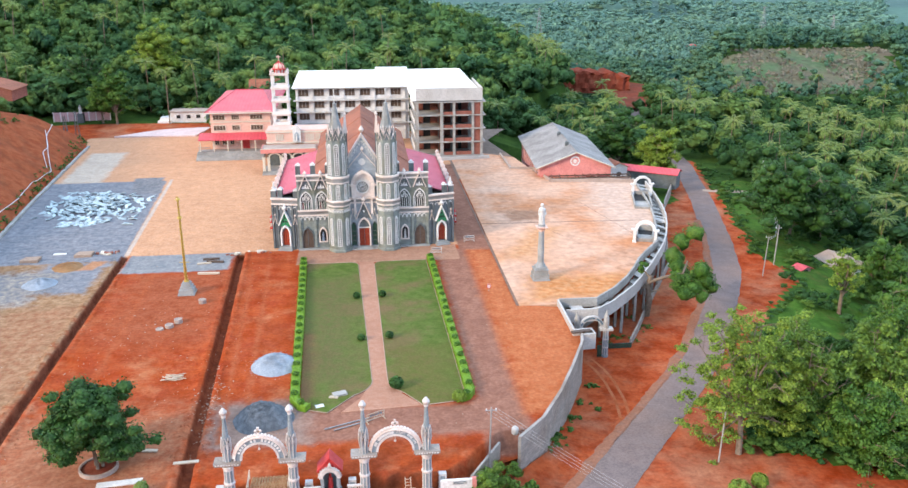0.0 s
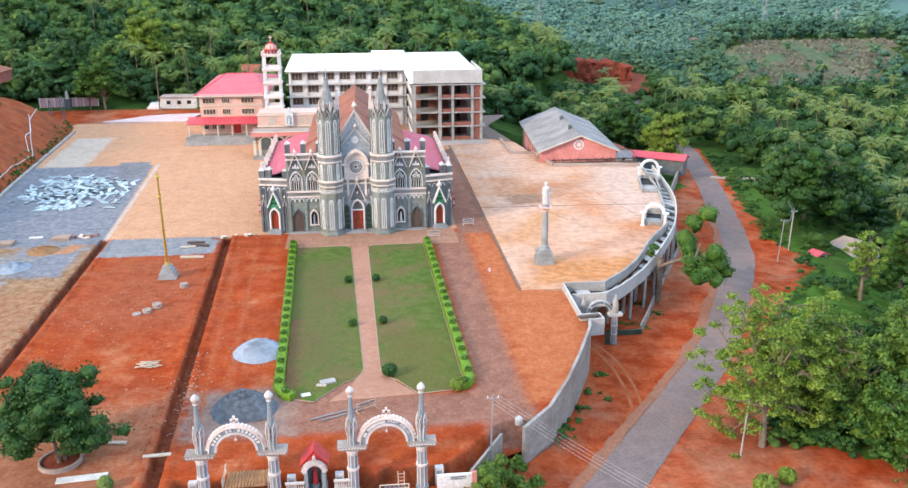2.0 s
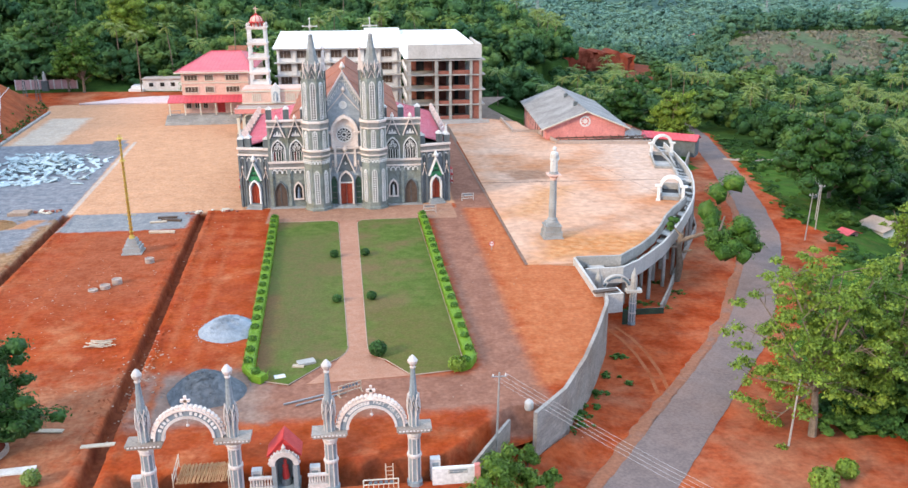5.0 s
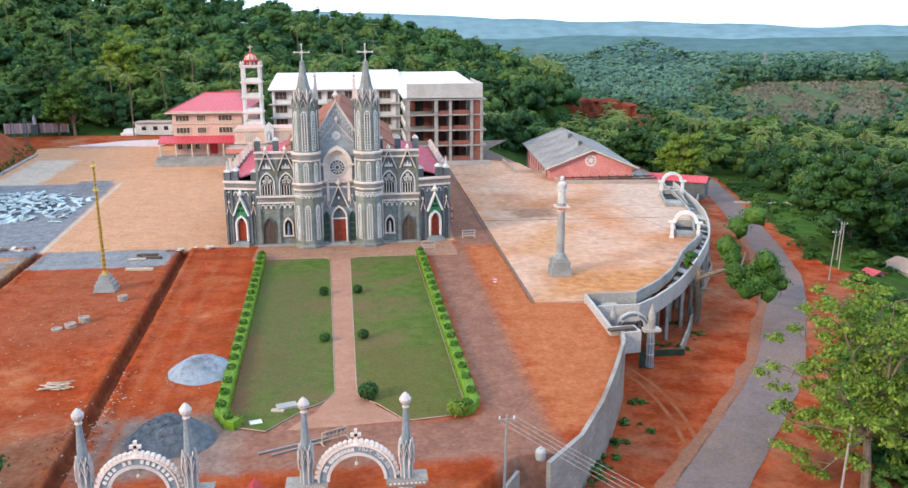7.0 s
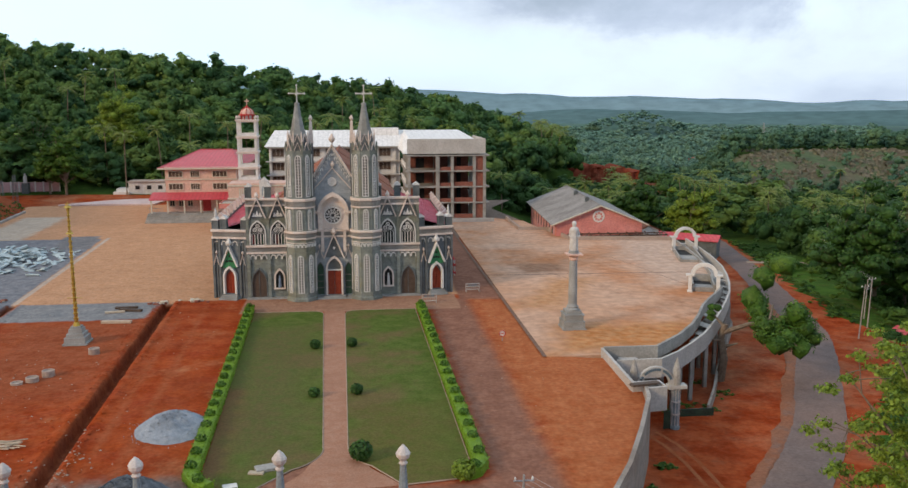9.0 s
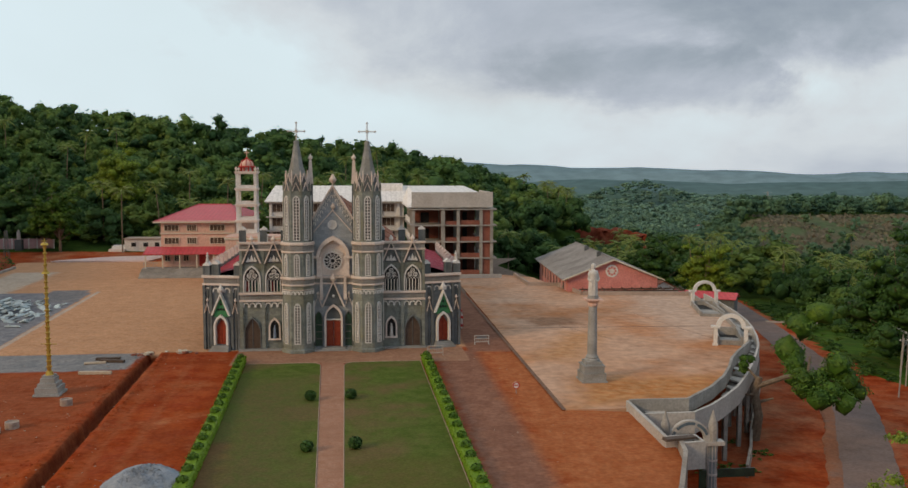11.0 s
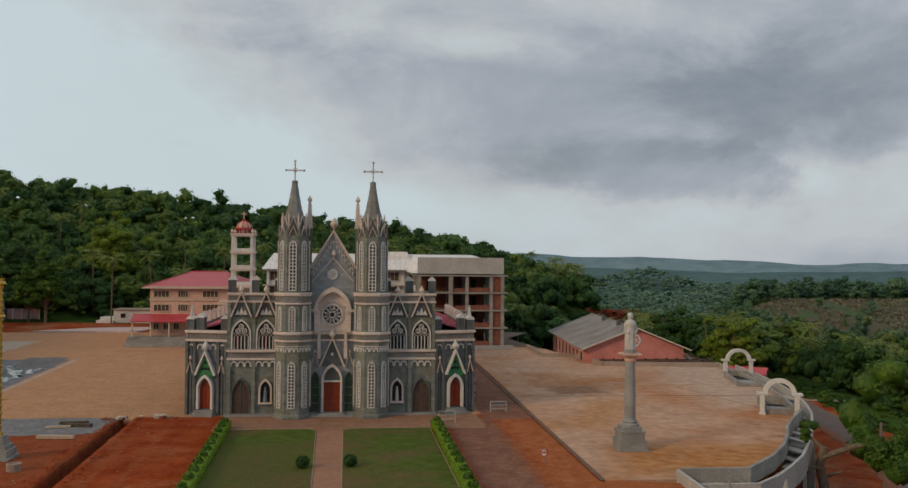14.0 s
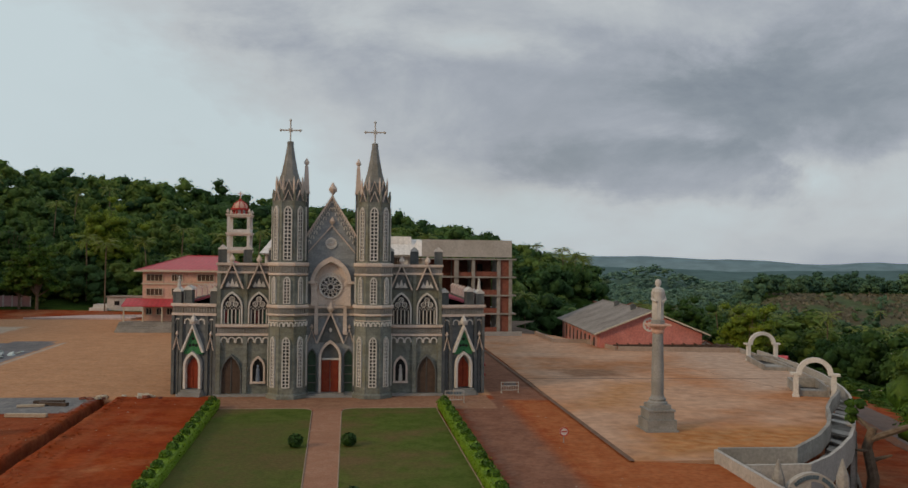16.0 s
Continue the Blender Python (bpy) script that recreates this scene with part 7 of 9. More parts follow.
box(bm, -5.0, 6.0, 0, 6.0, 0, 4.2)
box(bm, -8.5, -5.02, 0.6, 5.0, 0, 2.4)
part("wall", bm, "white_wall", store)
bm = B()
box(bm, -5.3, 6.3, -0.4, 6.3, 4.2, 4.45)
part("roof", bm, "concrete_warm", store)
for c in (-2.6, 0.6, 3.6):
    bm = B()
    box(bm, c - 0.6, c + 0.6, -0.05, 0.05, 2.2, 3.3)
    part("window", bm, "dark", store)
bm = B()
box(bm, -64, -59.8, 280, 284, 0, 1.6)
box(bm, -72, -64.2, 281, 283, 0, 0.9)
tagged(part("garden_wall", bm, "white_wall"), "low whitewashed garden wall", "wall", kind="structure")
# pink grotto wall with a statue, far side of the yard
bm = B()
box(bm, -97, -79.5, 284.0, 284.4, 0, 4.3)
tagged(part("wall_grotto", bm, "pale_pink"), "pale pink boundary wall with panels", "wall", kind="structure")
for k in range(9):
    bm = B()
    box(bm, -97 + k * 2.18, -96.7 + k * 2.18, 283.8, 284.0, 0, 4.5)
    tagged(part("pilaster", bm, "white_wall"), "pale pilaster of the pink wall", "pilaster", "pink wall pilasters", "structure")
gro = thing("grotto_statue", (-88.0, 282.5, 0.0), "small white statue on a dark stone pillar", "statue")
bm = B()
box(bm, -0.9, 0.9, -0.7, 0.7, 0, 4.2)
part("pillar", bm, "stone_dark", gro)
bm = B()
ring(bm, [(0.55, 4.2), (0.45, 5.6), (0.5, 6.1), (0.2, 6.3), (0.28, 6.6), (0.05, 6.95)], 10)
part("figure", bm, "statue", gro)
for x, y, h in ((-86.5, 262, 7.2), (-83.2, 262, 8.4)):
    d = thing("scaffold_mast", (x, y, -0.3), "thin dark steel lattice mast", "mast", "lattice masts")
    for sx in (-0.6, 0.6):
        for sy in (-0.6, 0.6):
            bm = B()
            tube(bm, [(sx, sy, 0), (sx * 0.35, sy * 0.35, h)], 0.07, 4)
            part("leg", bm, "stone_dark", d)
    for k in range(5):
        z = h * (k + 1) / 6
        q = 0.6 - 0.39 * z / h
        bm = B()
        tube(bm, [(-q, -q, z), (q, -q, z + 0.6)], 0.04, 4)
        tube(bm, [(q, -q, z), (q, q, z + 0.6)], 0.04, 4)
        part("brace", bm, "stone_dark", d)
flat("pavement_pink", [(-73, 262.5), (-49, 261.2), (-46, 277), (-62, 272)], 0.35, 0.6, "pink_cloth", "pale pink paved strip at the back of the yard", "pavement")
# kerb and pipes of the cut bank
kl = [(edge_west(y) + 0.1, y) for y in (110, 140, 163, 190, 220, 249)]
wall_line("wall_kerb", dense(kl, 4), -0.3, 0.45, 0.7, "concrete", "grey stone drain kerb at the foot of the red bank")
bm = B()
for pts in ([(2.2, 150), (2.6, 172), (2.0, 186), (2.4, 200), (1.5, 213), (4.0, 222), (7.5, 236), (9, 250)], [(2.6, 214), (5.2, 222), (5.6, 229), (8.6, 240)]):
    line = []
    for w, y in dense(pts, 1.5):
        x = edge_west(y) - w
        line.append((x, y, land(x, y) + 0.25))
    tube(bm, line, 0.08, 5)
tagged(part("water_pipe", bm, "trim_white"), "white plastic pipes running down the red bank", "pipe")


# ---------------------------------------------------------------- woods
rng = np.random.default_rng(7)


def kites(c, nrm, size, r, jitter=0.45):
    """Leaf sprays: a four-cornered kite at each centre c, facing about nrm."""
    n = len(c)
    nn = nrm + r.normal(0, jitter, (n, 3))
    nn /= np.linalg.norm(nn, axis=1, keepdims=True) + 1e-9
    t = np.cross(nn, r.normal(0, 1, (n, 3)))
    t /= np.linalg.norm(t, axis=1, keepdims=True) + 1e-9
    b = np.cross(nn, t)
    s = (size * r.uniform(0.6, 1.35, n))[:, None]
    v = np.stack([c - t * s, c - b * s * 0.62 + nn * s * 0.12, c + t * s, c + b * s * 0.62 + nn * s * 0.12], 1)
    return v.reshape(-1, 3)


def round_body():
    """A ball of 14 corners and 12 four-sided faces."""
    verts = [(x, y, z) for x in (-1, 1) for y in (-1, 1) for z in (-1, 1)]
    quads = []
    for ax in range(3):
        for s in (-1, 1):
            p = [0, 0, 0]
            p[ax] = 1.75 * s
            verts.append(tuple(p))
    for a in range(6):
        for b in range(a + 1, 6):
            if a // 2 == b // 2:
                continue
            ends = [k for k in range(8) if verts[k][a // 2] * verts[8 + a][a // 2] > 0 and verts[k][b // 2] * verts[8 + b][b // 2] > 0]
            q = [8 + a, ends[0], 8 + b, ends[1]]
            n = np.cross(np.subtract(verts[q[1]], verts[q[0]]), np.subtract(verts[q[2]], verts[q[0]]))
            quads.append(q if np.dot(n, np.add(verts[8 + a], verts[8 + b])) > 0 else q[::-1])
    v = np.array(verts, float)
    return v / 1.74, np.array(quads)


BALL_V, BALL_F = round_body()


def crown_lumps(r, width, height, base, lumps):
    """Centres and sizes of the lumps of a crown."""
    out = []
    for k in range(lumps):
        a = r.uniform(0, 2 * math.pi)
        h = r.uniform(0, 1) ** 0.8
        rad = width * 0.5 * math.sqrt(r.uniform(0.05, 1)) * (1 - 0.62 * h ** 1.6)
        out.append((rad * math.cos(a), rad * math.sin(a), base + h * height * 0.85, width * r.uniform(0.17, 0.27) * (1.1 - 0.35 * h) * min(1.0, 4.6 / lumps ** 0.5)))
    return out


def crown_geo(r, lumps, per, size, flat=0.95, core=0.74, reach=(0.68, 1.18), jitter=0.42):
    """Corners and faces of a crown: a rough inner mass in each lump, and leaf sprays round it."""
    vs, fs, n = [], [], 0
    for x, y, z, q in lumps:
        c, e = np.array([x, y, z]), np.array([q, q, q * flat])
        if core:
            vs.append(c + BALL_V * e * core * r.normal(1, 0.15, (14, 1)))
            fs.append(BALL_F + n)
            n += 14
        d = r.normal(0, 1, (per, 3))
        d[:, 2] = np.abs(d[:, 2]) * 0.9 + d[:, 2] * 0.35
        d /= np.linalg.norm(d, axis=1, keepdims=True)
        vs.append(kites(c + d * e * r.uniform(reach[0], reach[1], per)[:, None], d + np.array([0, 0, 0.3]), size, r, jitter))
        fs.append(np.arange(4 * per).reshape(-1, 4) + n)
        n += 4 * per
    return np.concatenate(vs), np.concatenate(fs)


def quad_mesh(name, verts, quads, material, label, category, kind="stuff", tone=None):
    n = len(quads)
    me = bpy.data.meshes.new(name)
    me.vertices.add(len(verts))
    me.vertices.foreach_set("co", np.asarray(verts, dtype=np.float32).ravel())
    me.loops.add(4 * n)
    me.loops.foreach_set("vertex_index", np.asarray(quads, dtype=np.int32).ravel())
    me.polygons.add(n)
    me.polygons.foreach_set("loop_start", np.arange(0, 4 * n, 4, dtype=np.int32))
    me.polygons.foreach_set("use_smooth", np.ones(n, dtype=bool))
    me.update(calc_edges=True)
    if tone is not None:
        me.attributes.new("tone", 'FLOAT', 'POINT').data.foreach_set("value", np.asarray(tone, dtype=np.float32))
    me.materials.append(M[material])
    return tagged(new(name, me), label, category, "", kind)


def scatter_mesh(name, verts, material, label, category, kind="stuff"):
    return quad_mesh(name, verts, np.arange(len(verts)).reshape(-1, 4), material, label, category, kind)


def tree_templates(count, lumps, per, size, seed, core=0.74, tall=1.0):
    out = []
    for k in range(count):
        r = np.random.default_rng(seed + k)
        w, h = r.uniform(0.85, 1.15), r.uniform(0.8, 1.25) * tall
        out.append(crown_geo(r, crown_lumps(r, w, h * 0.75, 0.25, lumps), per, size, core=core))
    return out


def wood_mesh(name, spots, temps, material, label, category="woods"):
    """spots: x, y, z, width, height; each crown has a tone of its own."""
    r = np.random.default_rng(len(spots))
    vs, fs, ts, n = [], [], [], 0
    for x, y, z, w, h in spots:
        t, f = temps[r.integers(len(temps))]
        a = r.uniform(0, 2 * math.pi)
        c, s = math.cos(a), math.sin(a)
        q = np.empty_like(t)
        q[:, 0] = x + w * (c * t[:, 0] - s * t[:, 1])
        q[:, 1] = y + w * (s * t[:, 0] + c * t[:, 1])
        q[:, 2] = z + h * t[:, 2]
        vs.append(q)
        fs.append(f + n)
        ts.append(np.full(len(q), r.uniform()))
        n += len(q)
    return quad_mesh(name, np.concatenate(vs), np.concatenate(fs), material, label, category, "stuff", np.concatenate(ts))


def road_x(y):
    return lerp_table(y, [(x_y[1], x_y[0]) for x_y in ROAD])


def clear_of(x, y):
    """Whether wild trees may stand here."""
    if y < 268 and x < 70 and x > -68:
        return False
    if y < 262 and x <= -68:
        return edge_west(y) - x > 21 and not (-112 < x < -84 and 255 < y < 300)
    if -112 < x < -44 and y < 290:
        return False
    if 20 < x < 64 and y < 275:
        return False
    rx = road_x(y) if y < 480 else 1e9
    if y < 480 and abs(x - rx) < lerp_table(y, [(130, 22), (170, 14), (260, 7.5), (480, 7.0)]):
        return False
    if y < 262 and x < rx + 14:
        return False
    if y < 150 and x < rx + 34:
        return False
    if 118 < y < 200 and x < rx + 36:
        return False
    if felled(x, y):
        return random.random() < 0.05
    if 94 < x < 165 and 376 < y < 505 and not (x < 120 and y > 450):
        return random.random() < 0.12
    return True


def spots(x0, x1, y0, y1, step, wide, tall, fan=True):
    out = []
    for y in np.arange(y0, y1, step):
        for x in np.arange(x0, x1, step):
            px, py = x + rng.uniform(-0.45, 0.45) * step, y + rng.uniform(-0.45, 0.45) * step
            if fan and abs(px - 3) > 0.60 * (py + 25) + 18:
                continue
            if not clear_of(px, py):
                continue
            n = 0.5 + 0.5 * noise.noise(Vector((px * 0.03, py * 0.03, 1)))
            k = rng.uniform(0.75, 1.2) * (0.8 + 0.4 * n)
            out.append((px, py, land(px, py) - 0.5, wide * k, tall * k * rng.uniform(0.85, 1.15)))
    return out


T_NEAR = tree_templates(10, 11, 29, 0.052, 100)
T_MID = tree_templates(9, 8, 19, 0.066, 200)
T_BEYOND = tree_templates(7, 6, 13, 0.08, 250)
T_FAR = tree_templates(6, 6, 8, 0.085, 300, 0.6)
T_FARTHEST = tree_templates(5, 5, 5, 0.10, 340, 0.6)


def grown(sp):
    """The same spots with some tall crowns and many small ones between."""
    out = []
    for x, y, z, w, h in sp:
        g = rng.uniform(1.15, 1.75) if rng.uniform() < 0.22 else rng.uniform(0.68, 1.02)
        g = min(g, 1.3) if y > 385 else g
        out.append((x, y, z, w * g, h * (0.66 + 0.26 * g)))
    return out


HILL, VALLEY = grown(spots(-300, 100, 269, 470, 6.6, 9.5, 10.5)), grown(spots(70, 480, 96, 660, 7.4, 10.0, 9.5))
wood_mesh("hill_woods", [q for q in HILL if q[1] < 370], T_NEAR, "forest", "dense green woods on the hillside")
wood_mesh("hill_woods", [q for k, q in enumerate(HILL) if q[1] >= 370 and k % 5], T_MID, "forest", "dense green woods on the hill's crest")
wood_mesh("valley_woods", [q for q in VALLEY if q[1] < 330], T_NEAR, "valley", "dense green woods in the valley")
wood_mesh("valley_woods", [q for q in VALLEY if 330 <= q[1] < 420], T_MID, "valley", "dense green woods in the valley")
wood_mesh("valley_woods", [q for q in VALLEY if q[1] >= 420], T_BEYOND, "forest_hazed", "woods across the valley, blue haze in their leaf colour")
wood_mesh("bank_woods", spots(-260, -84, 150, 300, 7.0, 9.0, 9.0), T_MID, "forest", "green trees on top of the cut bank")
wood_mesh("far_woods", spots(-40, 1000, 650, 940, 12.0, 14.0, 12.0), T_FAR, "forest_far", "distant woods with pale blue haze in their leaf colour")
wood_mesh("farthest_woods", spots(-40, 1000, 940, 1500, 20.0, 24.0, 12.0), T_FARTHEST, "forest_far", "woods far across the valley, haze paled into their green")

# undergrowth on the slope below the road, and coconut palms
def meadow(x, y):
    """Open grass below the road."""
    if 148 < y < 190 and 3.5 < x - road_x(y) < 11:
        return True
    return 112 < y < 152 and 5 < x - road_x(y) < 24 and not (128 < y < 135 and x - road_x(y) > 14)


def undergrowth():
    r = np.random.default_rng(55)
    out = []
    for k in range(620):
        y = r.uniform(70, 215)
        x = road_x(min(y, 470)) + r.uniform(13, 52)
        if y < soil_end(x) + 1.0 or y < 97 and x < road_x(y) + 12 + 4 * noise.noise(Vector((x * 0.2, y * 0.2, 0))):
            continue
        if 88 < x < 106 and 146 < y < 172 and r.uniform() < 0.8 or meadow(x, y) and r.uniform() < 0.93:
            continue
        s = r.uniform(0.8, 2.4) * (1.2 if y < 110 else 1)
        out.append((x, y, land(x, y) - 0.4 * s, s * 2.0, s * 1.5))
    for k in range(240):
        x = r.uniform(40, 84)
        y = r.uniform(68, 108)
        if y < soil_end(x) + 1.5 or x < road_x(y) + 13:
            continue
        s = r.uniform(1.3, 2.9)
        out.append((x, y, land(x, y) - 0.4, s * 1.8, s * 1.7))
    for k in range(260):
        y = r.uniform(96, 255)
        x = road_x(y) + lerp_table(y, [(96, 10), (112, 7.5), (125, 9.5), (140, 14.5), (150, 11.5), (160, 7), (185, 6), (210, 5.5), (256, 4.5)]) + r.normal(0.6, 0.9)
        s = r.uniform(0.35, 0.95)
        out.append((x, y, land(x, y) - 0.2, s * 2.2, s * 1.1))
    for k in range(110):
        x = r.uniform(44, 92)
        y = soil_end(x) + r.uniform(-1.2, 1.6)
        s = r.uniform(0.6, 1.5)
        out.append((x, y, land(x, y) - 0.3, s * 2.2, s * 1.5))
    for k in range(240):
        y = r.uniform(120, 470)
        x = road_x(y) + r.choice([-1, 1]) * r.uniform(6.5, 12)
        if y < 262 and x < road_x(y):
            continue
        s = r.uniform(0.6, 1.6)
        out.append((x, y, land(x, y) - 0.3, s * 2.0, s * 1.5))
    wood_mesh("undergrowth", out, tree_templates(6, 6, 24, 0.062, 500), "undergrowth", "tangled green undergrowth and shrubs")
    out = []
    for k in range(170):
        y = r.uniform(140, 258)
        x = edge_west(y) - 0.6 - abs(r.normal(0, 1.3))
        out.append((x, y, land(x, y) - 0.2, r.uniform(0.6, 1.6), r.uniform(0.4, 0.9)))
    for k in range(60):
        y = r.uniform(205, 262)
        w = r.uniform(13, 22)
        x = edge_west(y) - w
        if 0 < w < 25 and land(x, y) > 4:
            out.append((x, y, land(x, y) - 0.2, r.uniform(0.8, 2), r.uniform(0.6, 1.2)))
    wood_mesh("bank_weeds", out, tree_templates(3, 4, 12, 0.12, 520), "leaf_mid", "tufts of weeds on the red bank") if out else None


undergrowth()
edge_r = np.random.default_rng(61)
EDGE = []
for k in range(170):
    x, y = edge_r.uniform(-125, 60), edge_r.uniform(287, 300)
    s = edge_r.uniform(2.0, 4.2)
    EDGE.append((x, y, max(0.0, land(x, y)) - 0.5, s * 1.7, s * 1.6))
wood_mesh("edge_shrubs", EDGE, T_MID, "forest", "dense green shrubs along the foot of the woods")


def felled_brush():
    r = np.random.default_rng(58)
    c = []
    while len(c) < 1700:
        x, y = r.uniform(190, 340), r.uniform(434, 511)
        if felled(x, y) and noise.noise(Vector((x * 0.06, y * 0.06, 2))) > -0.15:
            c.append((x, y, land(x, y) + r.uniform(0.1, 0.7)))
    c = np.array(c)
    scatter_mesh("felled_brush", kites(c, np.tile((0.0, -0.8, 0.6), (len(c), 1)), 1.15, r), "brush", "dry felled branches strewn over the cleared hillside", "brush")


felled_brush()


def palm_template(seed, fronds=17, leafl=13):
    """Fronds of a coconut palm about the top of its trunk, as kites."""
    r = np.random.default_rng(seed)
    vs = []
    for f in range(fronds):
        a = 2 * math.pi * f / fronds + r.uniform(-0.15, 0.15)
        up = r.uniform(-0.25, 1.05)
        L = r.uniform(3.6, 4.7)
        d = np.array([math.cos(a), math.sin(a), 0])
        side = np.array([-math.sin(a), math.cos(a), 0])
        p = np.zeros(3)
        pts = []
        ang = up
        for k in range(leafl + 1):
            pts.append(p.copy())
            p = p + (d * math.cos(ang) + np.array([0, 0, math.sin(ang)])) * L / leafl
            ang -= 1.55 / leafl * (0.6 + k / leafl)
        for k in range(1, leafl):
            ll = 1.0 * (1 - abs(k / leafl - 0.45) * 1.1)
            for s in (-1, 1):
                tip = pts[k] + side * s * ll * 0.8 + (pts[k + 1] - pts[k]) * 1.1 + np.array([0, 0, -0.42 * ll])
                w = (pts[k + 1] - pts[k]) * 0.95
                mid = (pts[k] + tip) / 2
                vs += [pts[k] - w * 0.3, mid - w * 0.5, tip, mid + w * 0.5]
    return np.array(vs)


def palms():
    temps = [palm_template(k) for k in range(5)]
    r = np.random.default_rng(91)
    out, tv, tf = [], [], []
    sp = [(-60.0, 279.0, 16.8), (-44.0, 290.0, 12), (-25, 300, 11), (-20.0, 296.0, 12), (-30, 310, 11), (-110, 300, 13), (-116, 290, 12), (70.0, 255.0, 11), (58, 268, 11), (45, 275, 10)]
    for k in range(420):
        if len(sp) > 165:
            break
        y = r.uniform(105, 430)
        x = r.uniform(70, 60 + 0.55 * y)
        if not clear_of(x, y) or (y < 200 and x < road_x(y) + 26):
            continue
        sp.append((x, y, r.uniform(10.5, 14.5)))
    for k in range(26):
        sp.append((r.uniform(-150, 30), r.uniform(285, 380), r.uniform(14, 19)))
    for x, y, h in sp:
        z = land(x, y) if y > 262 or x > 60 else 0.0
        lean = r.uniform(-1.2, 1.2, 2)
        t = temps[r.integers(5)]
        a = r.uniform(0, 6.28)
        c, s = math.cos(a), math.sin(a)
        k = r.uniform(0.85, 1.1)
        q = np.empty_like(t)
        q[:, 0] = x + lean[0] + k * (c * t[:, 0] - s * t[:, 1])
        q[:, 1] = y + lean[1] + k * (s * t[:, 0] + c * t[:, 1])
        q[:, 2] = z + h + k * t[:, 2]
        out.append(q)
        b = len(tv)
        for j in range(4):
            u = j / 3
            for i in range(5):
                g = 2 * math.pi * i / 5
                rr = 0.19 - 0.07 * u
                tv.append((x + lean[0] * u * u + rr * math.cos(g), y + lean[1] * u * u + rr * math.sin(g), z - 0.5 + (h + 0.5) * u))
        for j in range(3):
            for i in range(5):
                tf.append((b + 5 * j + i, b + 5 * j + (i + 1) % 5, b + 5 * j + 5 + (i + 1) % 5, b + 5 * j + 5 + i))
    scatter_mesh("palm_grove", np.concatenate(out), "palm_leaf", "feathery coconut palm crowns among the woods", "palms")
    rows_mesh("palm_trunks", tv, tf, "bark", "stuff", "slender grey coconut palm trunks", "palms", smooth=True)


palms()

# far houses, pylons, bare red cut
for x, y, z, w, d, h, wm, rm, lab in ((318, 800, -26, 7, 9, 6, "pale_pink", "red_paint", "far red-roofed house among woods"), (358, 830, -26, 9, 9, 6, "white_wall", "white_wall", "far white house among woods"),
                                      (400, 825, -26, 6, 7, 5, "white_wall", "white_wall", "far white house among woods"), (440, 640, -14, 6, 7, 5, "white_wall", "white_wall", "far white house among woods"),
                                      (140, 540, -17, 7, 8, 4, "white_wall", "brown_roof", "far tiled house above the red cut"), (190, 500, -16, 6, 6, 4, "white_wall", "brown_roof", "far tiled house among woods")):
    hs = thing("far_house", (x, y, land(x, y)), lab, "house", "far houses")
    bm = B()
    box(bm, -w, w, 0, d, 0, h)
    part("wall", bm, wm, hs)
    bm = B()
    prism(bm, [(-w - 0.8, h), (w + 0.8, h), (0, h + 3)], -0.8, d + 0.8)
    part("roof", bm, rm, hs)
    for k in (-1, 0, 1):
        bm = B()
        box(bm, k * w * 0.6 - 0.8, k * w * 0.6 + 0.8, -0.1, 0.1, 2, 4)
        part("window", bm, "dark", hs)
for x, y, h in ((175, 840, 34), (470, 830, 32), (440, 920, 32)):
    py = thing("pylon", (x, y, land(x, y)), "grey lattice power pylon in the distance", "pylon", "pylons")
    for sx in (-1, 1):
        for sy in (-1, 1):
            bm = B()
            tube(bm, [(sx * 4, sy * 4, 0), (sx * 0.8, sy * 0.8, h * 0.75), (sx * 0.3, sy * 0.3, h)], 0.14, 4)
            part("leg", bm, "steel", py)
    for k in range(7):
        z = h * k / 8
        q, q2 = 4 - 3.2 * min(1, z / (h * 0.75)), 4 - 3.2 * min(1, (z + h / 8) / (h * 0.75))
        bm = B()
        tube(bm, [(-q, -q, z), (q2, -q2, z + h / 8)], 0.09, 4)
        tube(bm, [(q, -q, z), (-q2, -q2, z + h / 8)], 0.09, 4)
        part("brace", bm, "steel", py)
    for z in (h * 0.72, h * 0.84, h * 0.96):
        bm = B()
        tube(bm, [(-5, 0, z), (5, 0, z)], 0.12, 4)
        part("crossarm", bm, "steel", py)


def red_cut():
    verts, faces = [], []
    nx, ny = 40, 8
    for j in range(ny + 1):
        for i in range(nx + 1):
            u, v = i / nx, j / ny
            x = 97 + 42 * u
            y = 440 - 4 * u - 5 * (1 - v) + 14 * sstep(0.8, 1.0, v)
            z = -15 + 15.0 * sstep(0, 0.8, v) * (0.85 + 0.2 * noise.noise(Vector((u * 7, 0, 1)))) * (1 - 0.35 * u)
            verts.append((x + 1.5 * noise.noise(Vector((u * 14, v * 5, 0))), y + 2.5 * noise.noise(Vector((u * 14, v * 5, 3))), z))
    for j in range(ny):
        for i in range(nx):
            q = j * (nx + 1) + i
            faces.append((q, q + 1, q + nx + 2, q + nx + 1))
    rows_mesh("wall_cut_face", verts, faces, "cut_dark", "structure", "bare red laterite cut in the far hillside", "bank")


red_cut()
